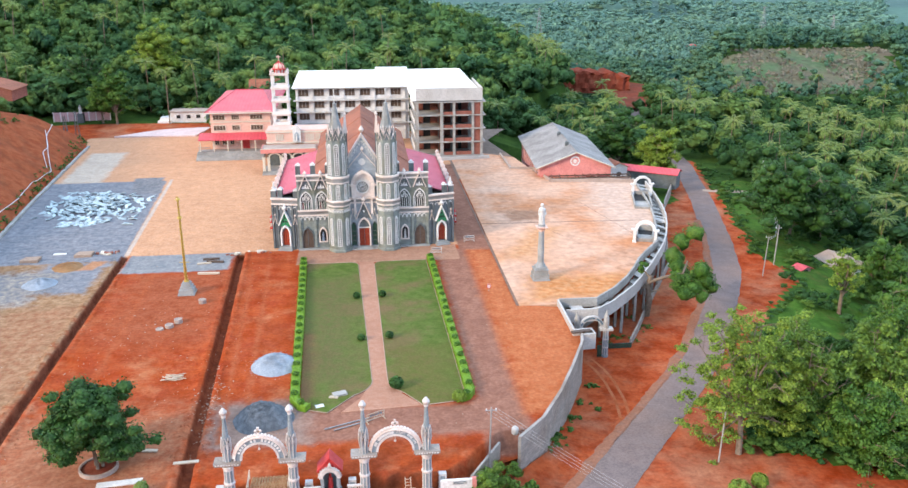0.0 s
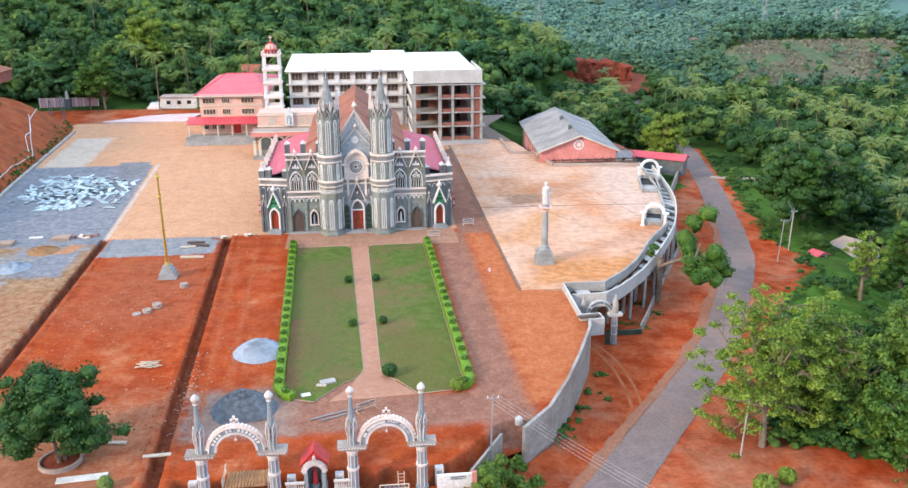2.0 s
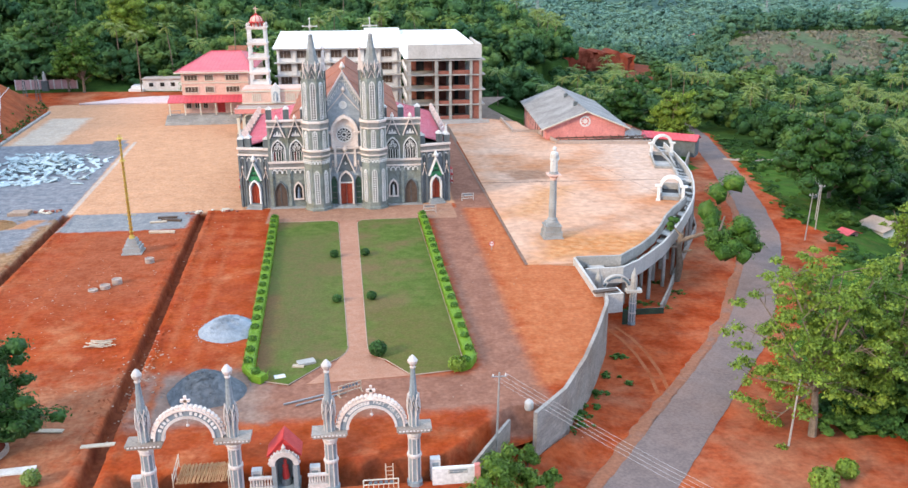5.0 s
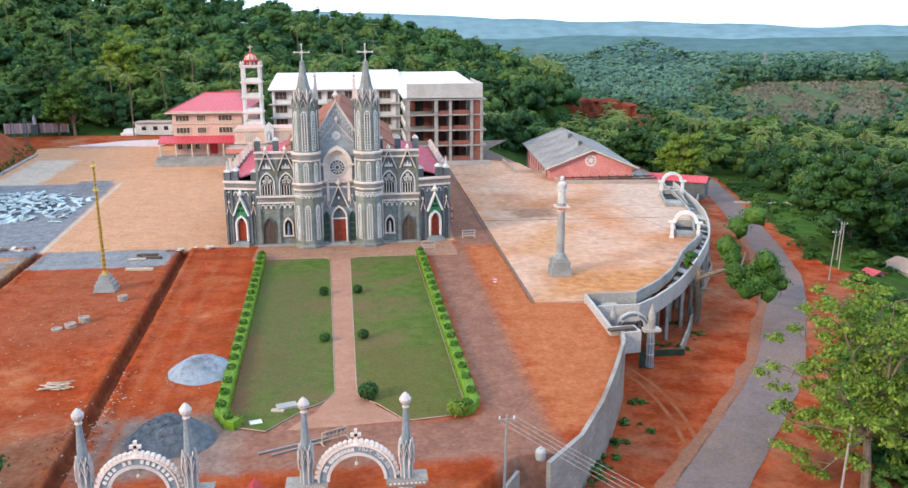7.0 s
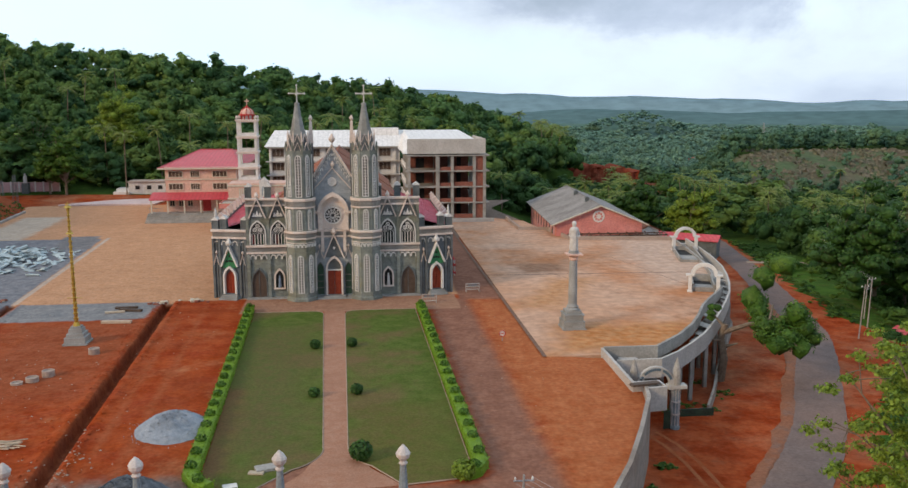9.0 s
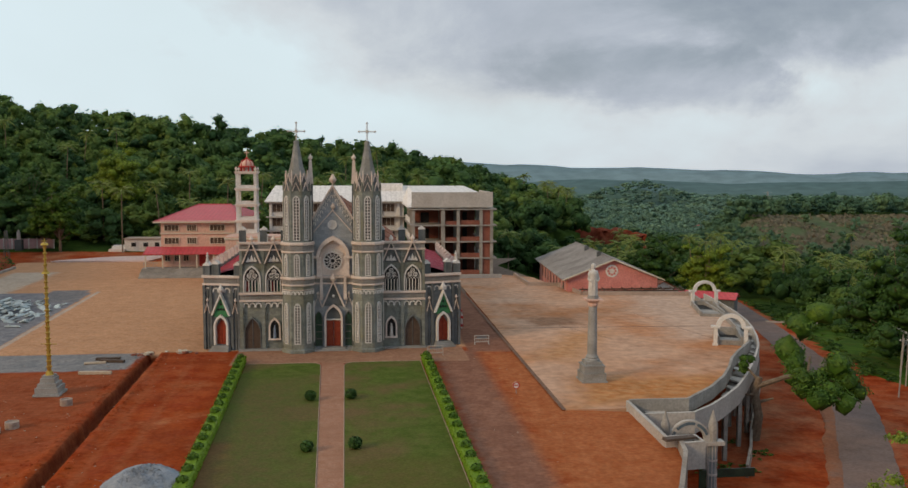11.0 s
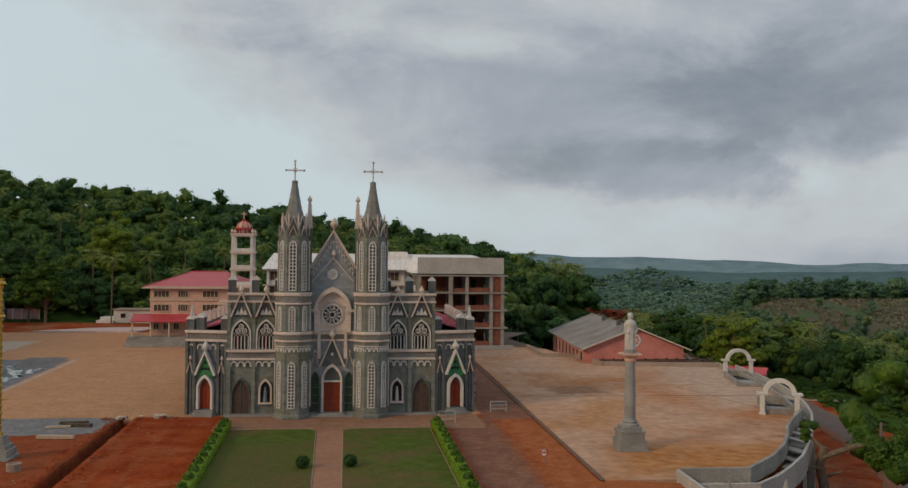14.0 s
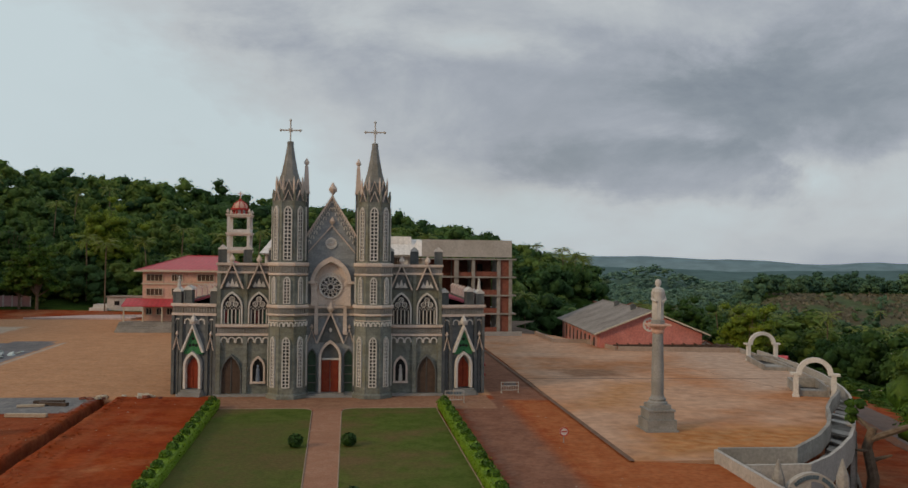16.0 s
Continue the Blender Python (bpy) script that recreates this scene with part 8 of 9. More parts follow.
flat("pavement_far", [(108, 378), (134, 380), (160, 438), (146, 470), (128, 462), (118, 415)], -14.0, 0.5, "cut_dark", "bare red earth clearing beside the far road", "ground")


# ---------------------------------------------------------------- gates
def lettering(parent, text, radius, size, y, material, spread, cz, bars=()):
    """Letters, or plain bars, set round an arch of that radius about (0, cz)."""
    n = len(text)
    for k, ch in enumerate(text):
        a = math.pi / 2 + spread * (0.5 - (k + 0.5) / n)
        m = Matrix.Translation((radius * math.cos(a), y, cz + radius * math.sin(a))) @ Matrix.Rotation(-(a - math.pi / 2), 4, 'Y') @ Matrix.Rotation(math.pi / 2, 4, 'X')
        if ch == ' ':
            continue
        if ch == '#':
            bm = B()
            box(bm, -size * 0.28, size * 0.28, -size * 0.36, size * 0.36, 0, 0.03)
            put(part("lettering_bar", bm, material, parent), m)
            continue
        cu = bpy.data.curves.new("letter", 'FONT')
        cu.body, cu.size, cu.extrude, cu.align_x, cu.align_y = ch, size, 0.02, 'CENTER', 'CENTER'
        cu.resolution_u = 2
        tmp = bpy.data.objects.new("letter", cu)
        me = bpy.data.meshes.new_from_object(tmp)
        bpy.data.objects.remove(tmp)
        me.materials.clear()
        me.materials.append(M[material])
        ob = new("letter", me)
        ob.parent = parent
        ob.matrix_basis = m


def gate_pillar(parent, x, base=-1.3, top=None):
    bm = B()
    ring(bm, [(0.62, base), (0.62, base + 0.5), (0.46, base + 0.6), (0.46, 1.35)], 8, x, 0, math.pi / 8)
    ring(bm, [(0.46, 1.55), (0.44, 2.95)], 8, x, 0, math.pi / 8)
    pil = part("pillar", bm, "gate_blue", parent, "fluted blue-grey pillar with white ribs")
    for k in range(8):
        a = k * math.pi / 4 + math.pi / 8
        for z0, z1, r in ((base + 0.6, 1.35, 0.45), (1.55, 2.95, 0.43), (3.95, 5.4, 0.38)):
            bm = B()
            tube(bm, [(x + r * math.cos(a), r * math.sin(a), z0), (x + r * math.cos(a), r * math.sin(a), z1)], 0.055, 4)
            part("rib", bm, "gate_white", pil)
    for z0, z1, r in ((1.3, 1.6, 0.56), (2.9, 3.1, 0.52), (3.15, 3.4, 0.6)):
        bm = B()
        ring(bm, [(r * 0.9, z0), (r, z0 + 0.07), (r, z1 - 0.07), (r * 0.9, z1)], 12, x)
        part("collar", bm, "gate_white", pil)
    for k in range(9):
        c = x - 1.05 + k * 2.1 / 8
        bm = B()
        box(bm, c - 0.07, c + 0.07, -0.74, -0.6, 3.74, 3.84)
        part("dentil", bm, "trim_white", pil)
    bm = B()
    box(bm, x - 1.2, x + 1.2, -0.62, 0.62, 3.55, 3.72)
    box(bm, x - 1.3, x + 1.3, -0.7, 0.7, 3.725, 3.92)
    part("capital_slab", bm, "wallstone", pil, "mossy grey slab with a row of white dentils")
    bm = B()
    ring(bm, [(0.40, 3.9), (0.38, 5.4), (0.36, 6.1), (0.33, 6.2), (0.17, 8.5), (0.13, 8.65)], 8, x, 0, math.pi / 8)
    part("spirelet", bm, "gate_blue", pil)
    bm = B()
    for k in range(8):
        m = Matrix.Translation((x, 0, 0)) @ Matrix.Rotation(k * math.pi / 4, 4, 'Z')
        gablet(bm, 0.13, 5.35, 5.95, 0.05, -0.52, -0.4, m)
        gablet(bm, 0.11, 6.0, 6.5, 0.04, -0.44, -0.33, m)
        m2 = Matrix.Translation((x, 0, 0)) @ Matrix.Rotation((k + 0.5) * math.pi / 4, 4, 'Z')
        ring(bm, [(0.05, 4.9), (0.06, 5.9), (0.01, 6.35)], 4, 0, -0.47, 0, m2)
    part("gablet_crown", bm, "gate_white", pil)
    bm = B()
    ring(bm, [(0.13, 8.55), (0.24, 8.65), (0.16, 8.78), (0.34, 9.0), (0.38, 9.2), (0.22, 9.45), (0.05, 9.62)], 10, x)
    part("finial", bm, "gate_white", pil)


def gate_arch(parent, cx, r, cz, text, material="trim_white"):
    e = new("arch_band")
    e.parent = parent
    e.location = (cx, 0, 0)
    n = 26
    arc = lambda rr, zz=0.0: [(rr * math.cos(math.pi * (k / n)), cz + rr * math.sin(math.pi * (k / n))) for k in range(n + 1)]
    bm = B()
    band(bm, arc(r), arc(r - 0.44), -0.2, 0.2)
    a = part("arch_ring", bm, "gate_band", parent, "blue-grey arch ring with white lettering")
    put(a, Matrix.Translation((cx, 0, 0)))
    bpy.data.objects.remove(e)
    bm = B()
    band(bm, arc(r + 0.12), arc(r), -0.3, 0.3)
    part("outer_moulding", bm, "trim", a, "pale pink outer moulding")
    bm = B()
    band(bm, arc(r - 0.43), arc(r - 0.63), -0.28, 0.28)
    part("inner_moulding", bm, "gate_white", a, "white inner moulding")
    bm = B()
    for k in range(1, 24):
        t = math.pi * k / 24
        x, z = (r + 0.2) * math.cos(t), cz + (r + 0.2) * math.sin(t)
        m = Matrix.Translation((x, 0, z)) @ Matrix.Rotation(math.pi / 2, 4, 'X')
        ring(bm, [(0.15, -0.2), (0.19, 0.0), (0.15, 0.2)], 7, 0, 0, 0, m)
    part("scalloped_edge", bm, "trim", a, "pale pink scalloped edge")
    bm = B()
    z = cz + r + 0.2
    box(bm, -0.1, 0.1, -0.1, 0.1, z, z + 0.85)
    box(bm, -0.34, 0.34, -0.1, 0.1, z + 0.38, z + 0.58)
    ring(bm, [(0.35, z - 0.1), (0.2, z + 0.1)], 8)
    part("cross", bm, "trim", a)
    bm = B()
    tube(bm, [(0, 0, cz + r - 0.55), (0, 0, cz + r - 1.2)], 0.015, 4)
    ring(bm, [(0.03, cz + r - 1.42), (0.12, cz + r - 1.34), (0.12, cz + r - 1.24), (0.03, cz + r - 1.16)], 8)
    part("bulb_lamp", bm, "gate_white", a)
    lettering(a, text, r - 0.215, 0.36, -0.22, material, 2.5, cz)


for gx, text, lab in ((-10.38, "#### ## #######", "white arched gateway with twin spired pillars, letters in white"), (2.78, "## ######## PRAY FOR US", "white arched gateway with twin spired pillars and white lettering")):
    g = thing("gateway", (gx, 74.2, 0.0), lab, "gateway", "front gateways")
    for s in (-1, 1):
        gate_pillar(g, s * 3.1)
    gate_arch(g, 0.0, 2.32, 3.95, text)

# small shrine between the gateways
sh = thing("shrine", (-3.75, 74.2, -1.2), "white arched roadside shrine with a red gabled roof", "shrine")
sh.scale = (0.82, 0.82, 0.98)
bm = B()
box(bm, -1.25, 1.25, -0.5, 1.8, 0, 0.5)
box(bm, -1.15, -0.75, -0.35, 1.7, 0.5, 2.6)
box(bm, 0.75, 1.15, -0.35, 1.7, 0.5, 2.6)
box(bm, -0.75, 0.75, 1.5, 1.7, 0.5, 3.2)
part("wall", bm, "gate_blue", sh)
bm = B()
o = [(1.3 * math.cos(math.pi * k / 16), 2.6 + 1.15 * math.sin(math.pi * k / 16)) for k in range(17)]
i = [(0.85 * math.cos(math.pi * k / 16), 2.6 + 0.75 * math.sin(math.pi * k / 16)) for k in range(17)]
band(bm, o, i, -0.45, 0.0)
for k in range(12):
    t = math.pi * (k + 0.5) / 12
    ring(bm, [(0.1, -0.1), (0.12, 0), (0.1, 0.1)], 6, 0, 0, 0, Matrix.Translation((1.36 * math.cos(t), -0.22, 2.6 + 1.2 * math.sin(t))) @ Matrix.Rotation(math.pi / 2, 4, 'X'))
finial(bm, 0, -0.2, 3.75, 0.6)
part("arch_ring", bm, "gate_white", sh)
bm = B()
for s in (-1, 1):
    prism(bm, [(0, 4.75), (s * 1.55, 3.25), (s * 1.55, 3.1), (0, 4.6)], 0.0, 2.2)
prism(bm, [(-1.4, 3.15), (1.4, 3.15), (0, 4.6)], 0.1, 2.1)
part("roof", bm, "red_paint", sh, "red painted gable roof")
bm = B()
ring(bm, [(0.5, 0.5), (0.5, 1.0), (0.35, 1.05)], 8, 0, 0.6)
part("pedestal", bm, "stone_dark", sh)
bm = B()
ring(bm, [(0.3, 1.05), (0.33, 1.3), (0.25, 1.9), (0.3, 2.15), (0.12, 2.3), (0.17, 2.45), (0.15, 2.6), (0.03, 2.75)], 10, 0, 0.5)
part("figure", bm, "red_paint", sh, "small red robed figure")

# balustrades, gate posts, sign wall
for x0, x1 in ((-6.4, -4.7), (-2.1, -0.5)):
    b = thing("balustrade", ((x0 + x1) / 2, 74.0, -1.2), "pale cream balustrade beside the shrine", "balustrade", "shrine balustrades")
    h = (x1 - x0) / 2
    for z0, z1 in ((0, 0.75), (1.45, 1.6)):
        bm = B()
        box(bm, -h, h, -0.14, 0.14, z0, z1)
        part("rail", bm, "gate_white", b)
    for k in range(8):
        c = -h + 0.12 + k * (2 * h - 0.24) / 7
        bm = B()
        ring(bm, [(0.05, 0.75), (0.08, 0.95), (0.04, 1.2), (0.06, 1.45)], 6, c)
        part("baluster", bm, "gate_white", b)
for x in (-14.6, -5.9, -1.6, 7.5):
    p = thing("gate_post", (x, 74.9, -1.2), "short square white post with a grey panel", "post", "gate posts")
    bm = B()
    box(bm, -0.38, 0.38, -0.3, 0.3, 0, 1.75)
    part("shaft", bm, "gate_white", p)
    bm = B()
    box(bm, -0.24, 0.24, -0.34, -0.29, 0.3, 1.5)
    part("panel", bm, "gate_blue", p)
sw = thing("sign_wall", (8.9, 73.9, -1.25), "white rendered sign wall with an illegible plate", "sign")
bm = B()
box(bm, -1.7, 1.5, -0.15, 0.15, 0, 1.55)
part("wall", bm, "white_wall", sw)
bm = B()
box(bm, 1.5, 1.95, -0.2, 0.2, 0, 1.65)
part("pier", bm, "pink_wall", sw)
bm = B()
box(bm, -0.5, 1.0, -0.19, -0.15, 1.05, 1.45)
pl = part("plate", bm, "concrete_pale", sw)
for k in range(2):
    bm = B()
    box(bm, -0.4, 0.9 - 0.3 * k, -0.21, -0.19, 1.3 - 0.17 * k, 1.38 - 0.17 * k)
    part("lettering_bar", bm, "letter", pl)
# slatted bamboo crossing in the left gateway
br = thing("bamboo_bridge", (-9.95, 75.6, 0.0), "brown bamboo slat crossing with a rail over the trench", "bridge")
bm = B()
box(bm, -0.045, 0.045, -1.3, 1.3, 0.0, 0.07)
src = part("slat", bm, "bamboo", br)
src.location = (-1.75, 0, 0.05)
for k in range(1, 26):
    share("slat", src, br, pose(-1.75 + k * 0.14, 0.08 * math.sin(k * 2.1), 0.05 + 0.01 * math.sin(k), 0, 0, 1.2 * math.sin(k * 3.3)))
for y in (-1.1, 0, 1.1):
    bm = B()
    tube(bm, [(-1.9, y, 0), (1.9, y, 0)], 0.06, 5)
    part("bearer", bm, "bamboo", br)
for s in (-1, 1):
    bm = B()
    tube(bm, [(s * 2.0, -1.3, 0.6), (s * 2.0, 1.3, 1.0)], 0.045, 5)
    for y in (-1.2, 0, 1.2):
        tube(bm, [(s * 2.0, y, -0.6), (s * 2.0, y, 0.9)], 0.04, 5)
    tube(bm, [(s * 2.0, -1.2, 0.1), (s * 2.0, 1.2, 0.5)], 0.04, 5)
    part("rail", bm, "wood_pale", br)
ld = thing("ladder", (4.0, 75.0, -1.75), "pale wooden ladder leaning in the trench", "ladder")
for s in (-0.28, 0.28):
    bm = B()
    tube(bm, [(s, -0.5, 0), (s, 0.6, 1.6)], 0.04, 5)
    part("stile", bm, "wood_pale", ld)
for k in range(6):
    bm = B()
    t = (k + 0.6) / 6.4
    tube(bm, [(-0.28, -0.5 + 1.1 * t, 1.6 * t), (0.28, -0.5 + 1.1 * t, 1.6 * t)], 0.03, 5)
    part("rung", bm, "wood_pale", ld)


def barricade(at, w, h, rz, label, material="trim_white"):
    t = thing("barricade", at, label, "barrier", "barricades", rz=rz)
    for s in (-1, 1):
        bm = B()
        tube(bm, [(s * w, 0, 0), (s * w, 0, h)], 0.05, 6)
        tube(bm, [(s * w, -0.35, 0.04), (s * w, 0.35, 0.04)], 0.05, 5)
        part("post", bm, material, t)
    for z in (0.3, h * 0.66, h):
        bm = B()
        tube(bm, [(-w, 0, z), (w, 0, z)], 0.045, 6)
        part("rail", bm, material, t)
    for k in range(1, 7):
        bm = B()
        x = -w + k * 2 * w / 7
        tube(bm, [(x, 0, 0.3), (x, 0, h * 0.66)], 0.025, 4)
        part("bar", bm, material, t)
    bm = B()
    for k in range(5):
        box(bm, -w * 0.7 + k * w * 0.3, -w * 0.7 + k * w * 0.3 + w * 0.2, -0.06, -0.03, h * 0.72, h * 0.92)
    part("lettering_bar", bm, "letter", t)
    return t


barricade((13.1, 144.6, 0.02), 0.95, 1.2, 2, "white steel crowd barrier beside the church", "concrete_pale")
barricade((19.8, 150.9, 0.02), 0.95, 1.15, 4, "white steel crowd barrier on the yard", "concrete_pale")
barricade((3.3, 73.3, -1.2), 1.3, 1.2, 0, "white steel barrier across the gateway", "cream")
barricade((1.0, 87.0, 0.02), 1.1, 1.0, 28, "pale steel barrier lying near the garden", "wood_pale")
sg = thing("road_sign", (19.75, 125.4, 0.0), "round white and red no-entry style sign on a post", "sign")
bm = B()
tube(bm, [(0, 0, 0), (0, 0, 0.9)], 0.04, 6)
part("post", bm, "steel", sg)
bm = B()
ring(bm, [(0.36, 0), (0.36, 0.04)], 20, 0, 0, 0, Matrix.Translation((0, -0.05, 0.9)) @ Matrix.Rotation(math.pi / 2, 4, 'X'))
disc = part("disc", bm, "trim_white", sg)
bm = B()
hoop(bm, 0, 0.9, 0.36, 0.08, -0.12, -0.095, 20)
box(bm, -0.22, 0.22, -0.12, -0.095, 0.86, 0.96)
part("rim", bm, "red_paint", disc)

# ---------------------------------------------------------------- garden planting
LEAF = np.random.default_rng(3)


def leaf_part(name, verts, material, parent, label=""):
    ob = scatter_mesh(name, verts, material, label, "", "")
    ob.parent = parent
    return ob


def crown_part(name, geo, material, parent, label=""):
    ob = quad_mesh(name, geo[0], geo[1], material, label, "", "")
    ob.parent = parent
    return ob


def make_hedge(line, w, h, label):
    t = thing("hedge", (line[0][0], line[0][1], 0.0), label, "hedge", "garden hedges")
    ox, oy = line[0]
    pts = dense(line, 0.5)
    l, r = offset(pts, -w / 2), offset(pts, w / 2)
    verts, faces, c, nr = [], [], [], []
    prof = [(0, 0.0), (0, 0.5 * h), (0.06, 0.9 * h), (0.2, h), (0.5, 1.02 * h), (0.8, h), (0.94, 0.9 * h), (1, 0.5 * h), (1, 0)]
    for i in range(len(pts)):
        for u, z in prof:
            n = 0.07 * noise.noise(Vector((pts[i][0] * 1.3 + u * 3, pts[i][1] * 1.3, z * 2)))
            verts.append((l[i][0] + (r[i][0] - l[i][0]) * u - ox + n, l[i][1] + (r[i][1] - l[i][1]) * u - oy, z + n))
    k = len(prof)
    for i in range(len(pts) - 1):
        for j in range(k - 1):
            faces.append((i * k + j, i * k + j + 1, (i + 1) * k + j + 1, (i + 1) * k + j))
    faces += [tuple(range(k))[::-1], tuple(range((len(pts) - 1) * k, len(pts) * k))]
    body = rows_mesh("body", verts, faces, "leaf_hedge")
    body.parent = t
    va = np.array(verts)
    idx = LEAF.integers(0, len(va), 4200)
    cc = va[idx] + LEAF.normal(0, 0.07, (len(idx), 3)) * np.array([1, 3, 1])
    cc = cc[cc[:, 2] > 0.12]
    leaf_part("leaves", kites(cc, LEAF.normal(0, 0.6, (len(cc), 3)) + np.array([0, 0, 0.6]), 0.075, LEAF), "leaf_hedge", t)
    n = int(sum(math.hypot(b[0] - a[0], b[1] - a[1]) for a, b in zip(line, line[1:])) / 2.55)
    for q in range(n):
        p = pts[min(len(pts) - 1, int((q + 0.5) * len(pts) / n))]
        cen = np.array([p[0] - ox, p[1] - oy, h + 0.16])
        d = LEAF.normal(0, 1, (150, 3))
        d /= np.linalg.norm(d, axis=1, keepdims=True)
        leaf_part("topiary_ball", kites(cen + d * np.array([0.40, 0.40, 0.30]), d, 0.11, LEAF), "leaf_topiary", t)


make_hedge([(-10.3, 143.2), (-9.3, 117.0), (-8.5, 92.6), (-7.6, 90.7), (-6.8, 90.2)], 1.15, 0.75, "clipped bright green hedge with darker round topiary balls")
make_hedge([(11.75, 142.6), (12.1, 117.0), (12.55, 92.4), (11.9, 91.0), (11.2, 90.7)], 1.15, 0.75, "clipped bright green hedge with darker round topiary balls")


def bush(at, r, material, label, group="", leaves=420):
    t = thing("bush", at, label, "bush", group)
    bm = B()
    tube(bm, [(0, 0, 0), (0, 0, 0.6 * r)], 0.07, 5)
    part("stem", bm, "bark", t)
    d = LEAF.normal(0, 1, (leaves, 3))
    d /= np.linalg.norm(d, axis=1, keepdims=True)
    c = d * np.array([r, r, r * 0.85]) * LEAF.uniform(0.75, 1.05, leaves)[:, None] + np.array([0, 0, r * 0.95])
    leaf_part("foliage", kites(c, d + np.array([0, 0, 0.3]), 0.17 * r ** 0.5, LEAF), material, t)
    return t


for x, y, r in ((-1.1, 124.7, 0.56), (2.9, 124.9, 0.56), (-0.5, 109.0, 0.5), (3.4, 109.3, 0.56), (3.7, 94.4, 0.85)):
    bush((x, y, 0.05), r, "leaf_dark", "small round clipped dark green bush on the lawn", "lawn bushes", 700)
bush((11.0, 90.2, 0.05), 0.85, "leaf_light", "yellow-green shrub at the hedge end", "", 500)
for x, y, z, r in ((10.2, 71.0, -2.8, 2.2), (12.0, 73.6, -2.6, 2.0), (13.3, 76.0, -2.4, 1.8), (12.0, 70.0, -3.6, 2.4), (14.8, 74.6, -3.6, 1.5), (15.4, 78.2, -3.2, 1.1), (16.9, 76.0, -3.9, 1.0)):
    t = thing("shrub", (x, y, z), "leafy green shrub beside the gate wall", "shrub", "gate shrubs")
    bm = B()
    tube(bm, [(0, 0, 0), (0.1, 0, r)], 0.06, 5)
    part("stem", bm, "bark", t)
    crown_part("foliage", crown_geo(LEAF, crown_lumps(LEAF, 1.7 * r, 1.7 * r, 0.3, 12), 80, 0.14), "leaf_olive", t)
for x, y, r in ((41.9, 75.6, 0.9), (38.8, 73.8, 1.2)):
    bush((x, y, land(x, y)), r, "leaf_light", "bright yellow-green young shrub by the road", "road shrubs", 700)
bush((-22.3, 75.6, -0.05), 0.7, "palm_leaf", "small yellow-flowered shrub on the yard", "", 420)
WEEDS = []
for x, y in ((24.0, 90.0), (28.5, 97.2), (25.8, 93.0), (30.8, 102.0), (22.6, 87.4), (41.2, 117.6), (38.0, 119.0), (43.5, 127.0), (20.5, 84.5), (21.5, 86.0), (44.5, 122.0), (37.0, 116.5)):
    for k in range(5):
        px, py = x + LEAF.normal(0, 0.7), y + LEAF.normal(0, 0.7)
        q = LEAF.uniform(0.5, 1.3)
        WEEDS.append((px, py, land(px, py) - 0.15, q, q * 0.5))
wood_mesh("weeds", WEEDS, tree_templates(3, 7, 18, 0.1, 700), "leaf_mid", "low weedy green clumps at the wall's foot")

# ---------------------------------------------------------------- yard clutter
def pile(name, at, r, h, material, label, seed, twin=False):
    t = thing(name, at, label, "heap")
    verts, faces = [], []
    n, mm = 36, 12
    for j in range(mm + 1):
        for k in range(n):
            a = 2 * math.pi * k / n
            q = j / mm
            rr = r * q * (1 + 0.12 * noise.noise(Vector((math.cos(a) * 1.5, math.sin(a) * 1.5, seed))))
            z = h * (1 - q ** 1.6)
            if twin:
                z = min(h * 0.98, z + 0.28 * h * (1 - sstep(0.0, 0.25, abs(math.sin(a) * q + 0.12)))) * (0.8 if math.sin(a) < -0.1 else 1)
            z += 0.10 * h * noise.noise(Vector((rr * math.cos(a) * 1.7, rr * math.sin(a) * 1.7, seed + 2)))
            verts.append((rr * math.cos(a), rr * math.sin(a), max(-0.05, z - 0.05 if q > 0.98 else z)))
    for j in range(mm):
        for k in range(n):
            faces.append((j * n + k, j * n + (k + 1) % n, (j + 1) * n + (k + 1) % n, (j + 1) * n + k))
    ob = rows_mesh("mound", verts, faces, material, smooth=True)
    ob.parent = t
    r2 = np.random.default_rng(seed)
    c = r2.normal(0, 1, (900, 2)) * r * 0.42
    cz = np.array([h * max(0, 1 - (math.hypot(*p) / r) ** 1.6) for p in c])
    cc = np.column_stack([c, cz + 0.02])
    st = scatter_mesh("loose_stone", kites(cc, np.tile([0, 0, 1.0], (len(cc), 1)), 0.09, r2), material, "loose crushed stone", "", "stuff")
    st.parent = t


pile("gravel_heap", (-11.7, 102.6, 0), 3.2, 1.5, "gravel_blue", "smooth heap of fine blue-grey gravel", 5, True)
pile("stone_heap", (-11.9, 88.7, 0), 3.4, 2.1, "gravel_dark", "rough heap of dark crushed stone", 9)
pile("gravel_heap", (-52.5, 137.0, 0), 2.7, 0.9, "gravel_blue", "low heap of blue-grey gravel", 15)
pile("sand_heap", (-50.5, 145.0, 0), 2.6, 0.7, "bamboo", "low spread heap of orange sand", 19)
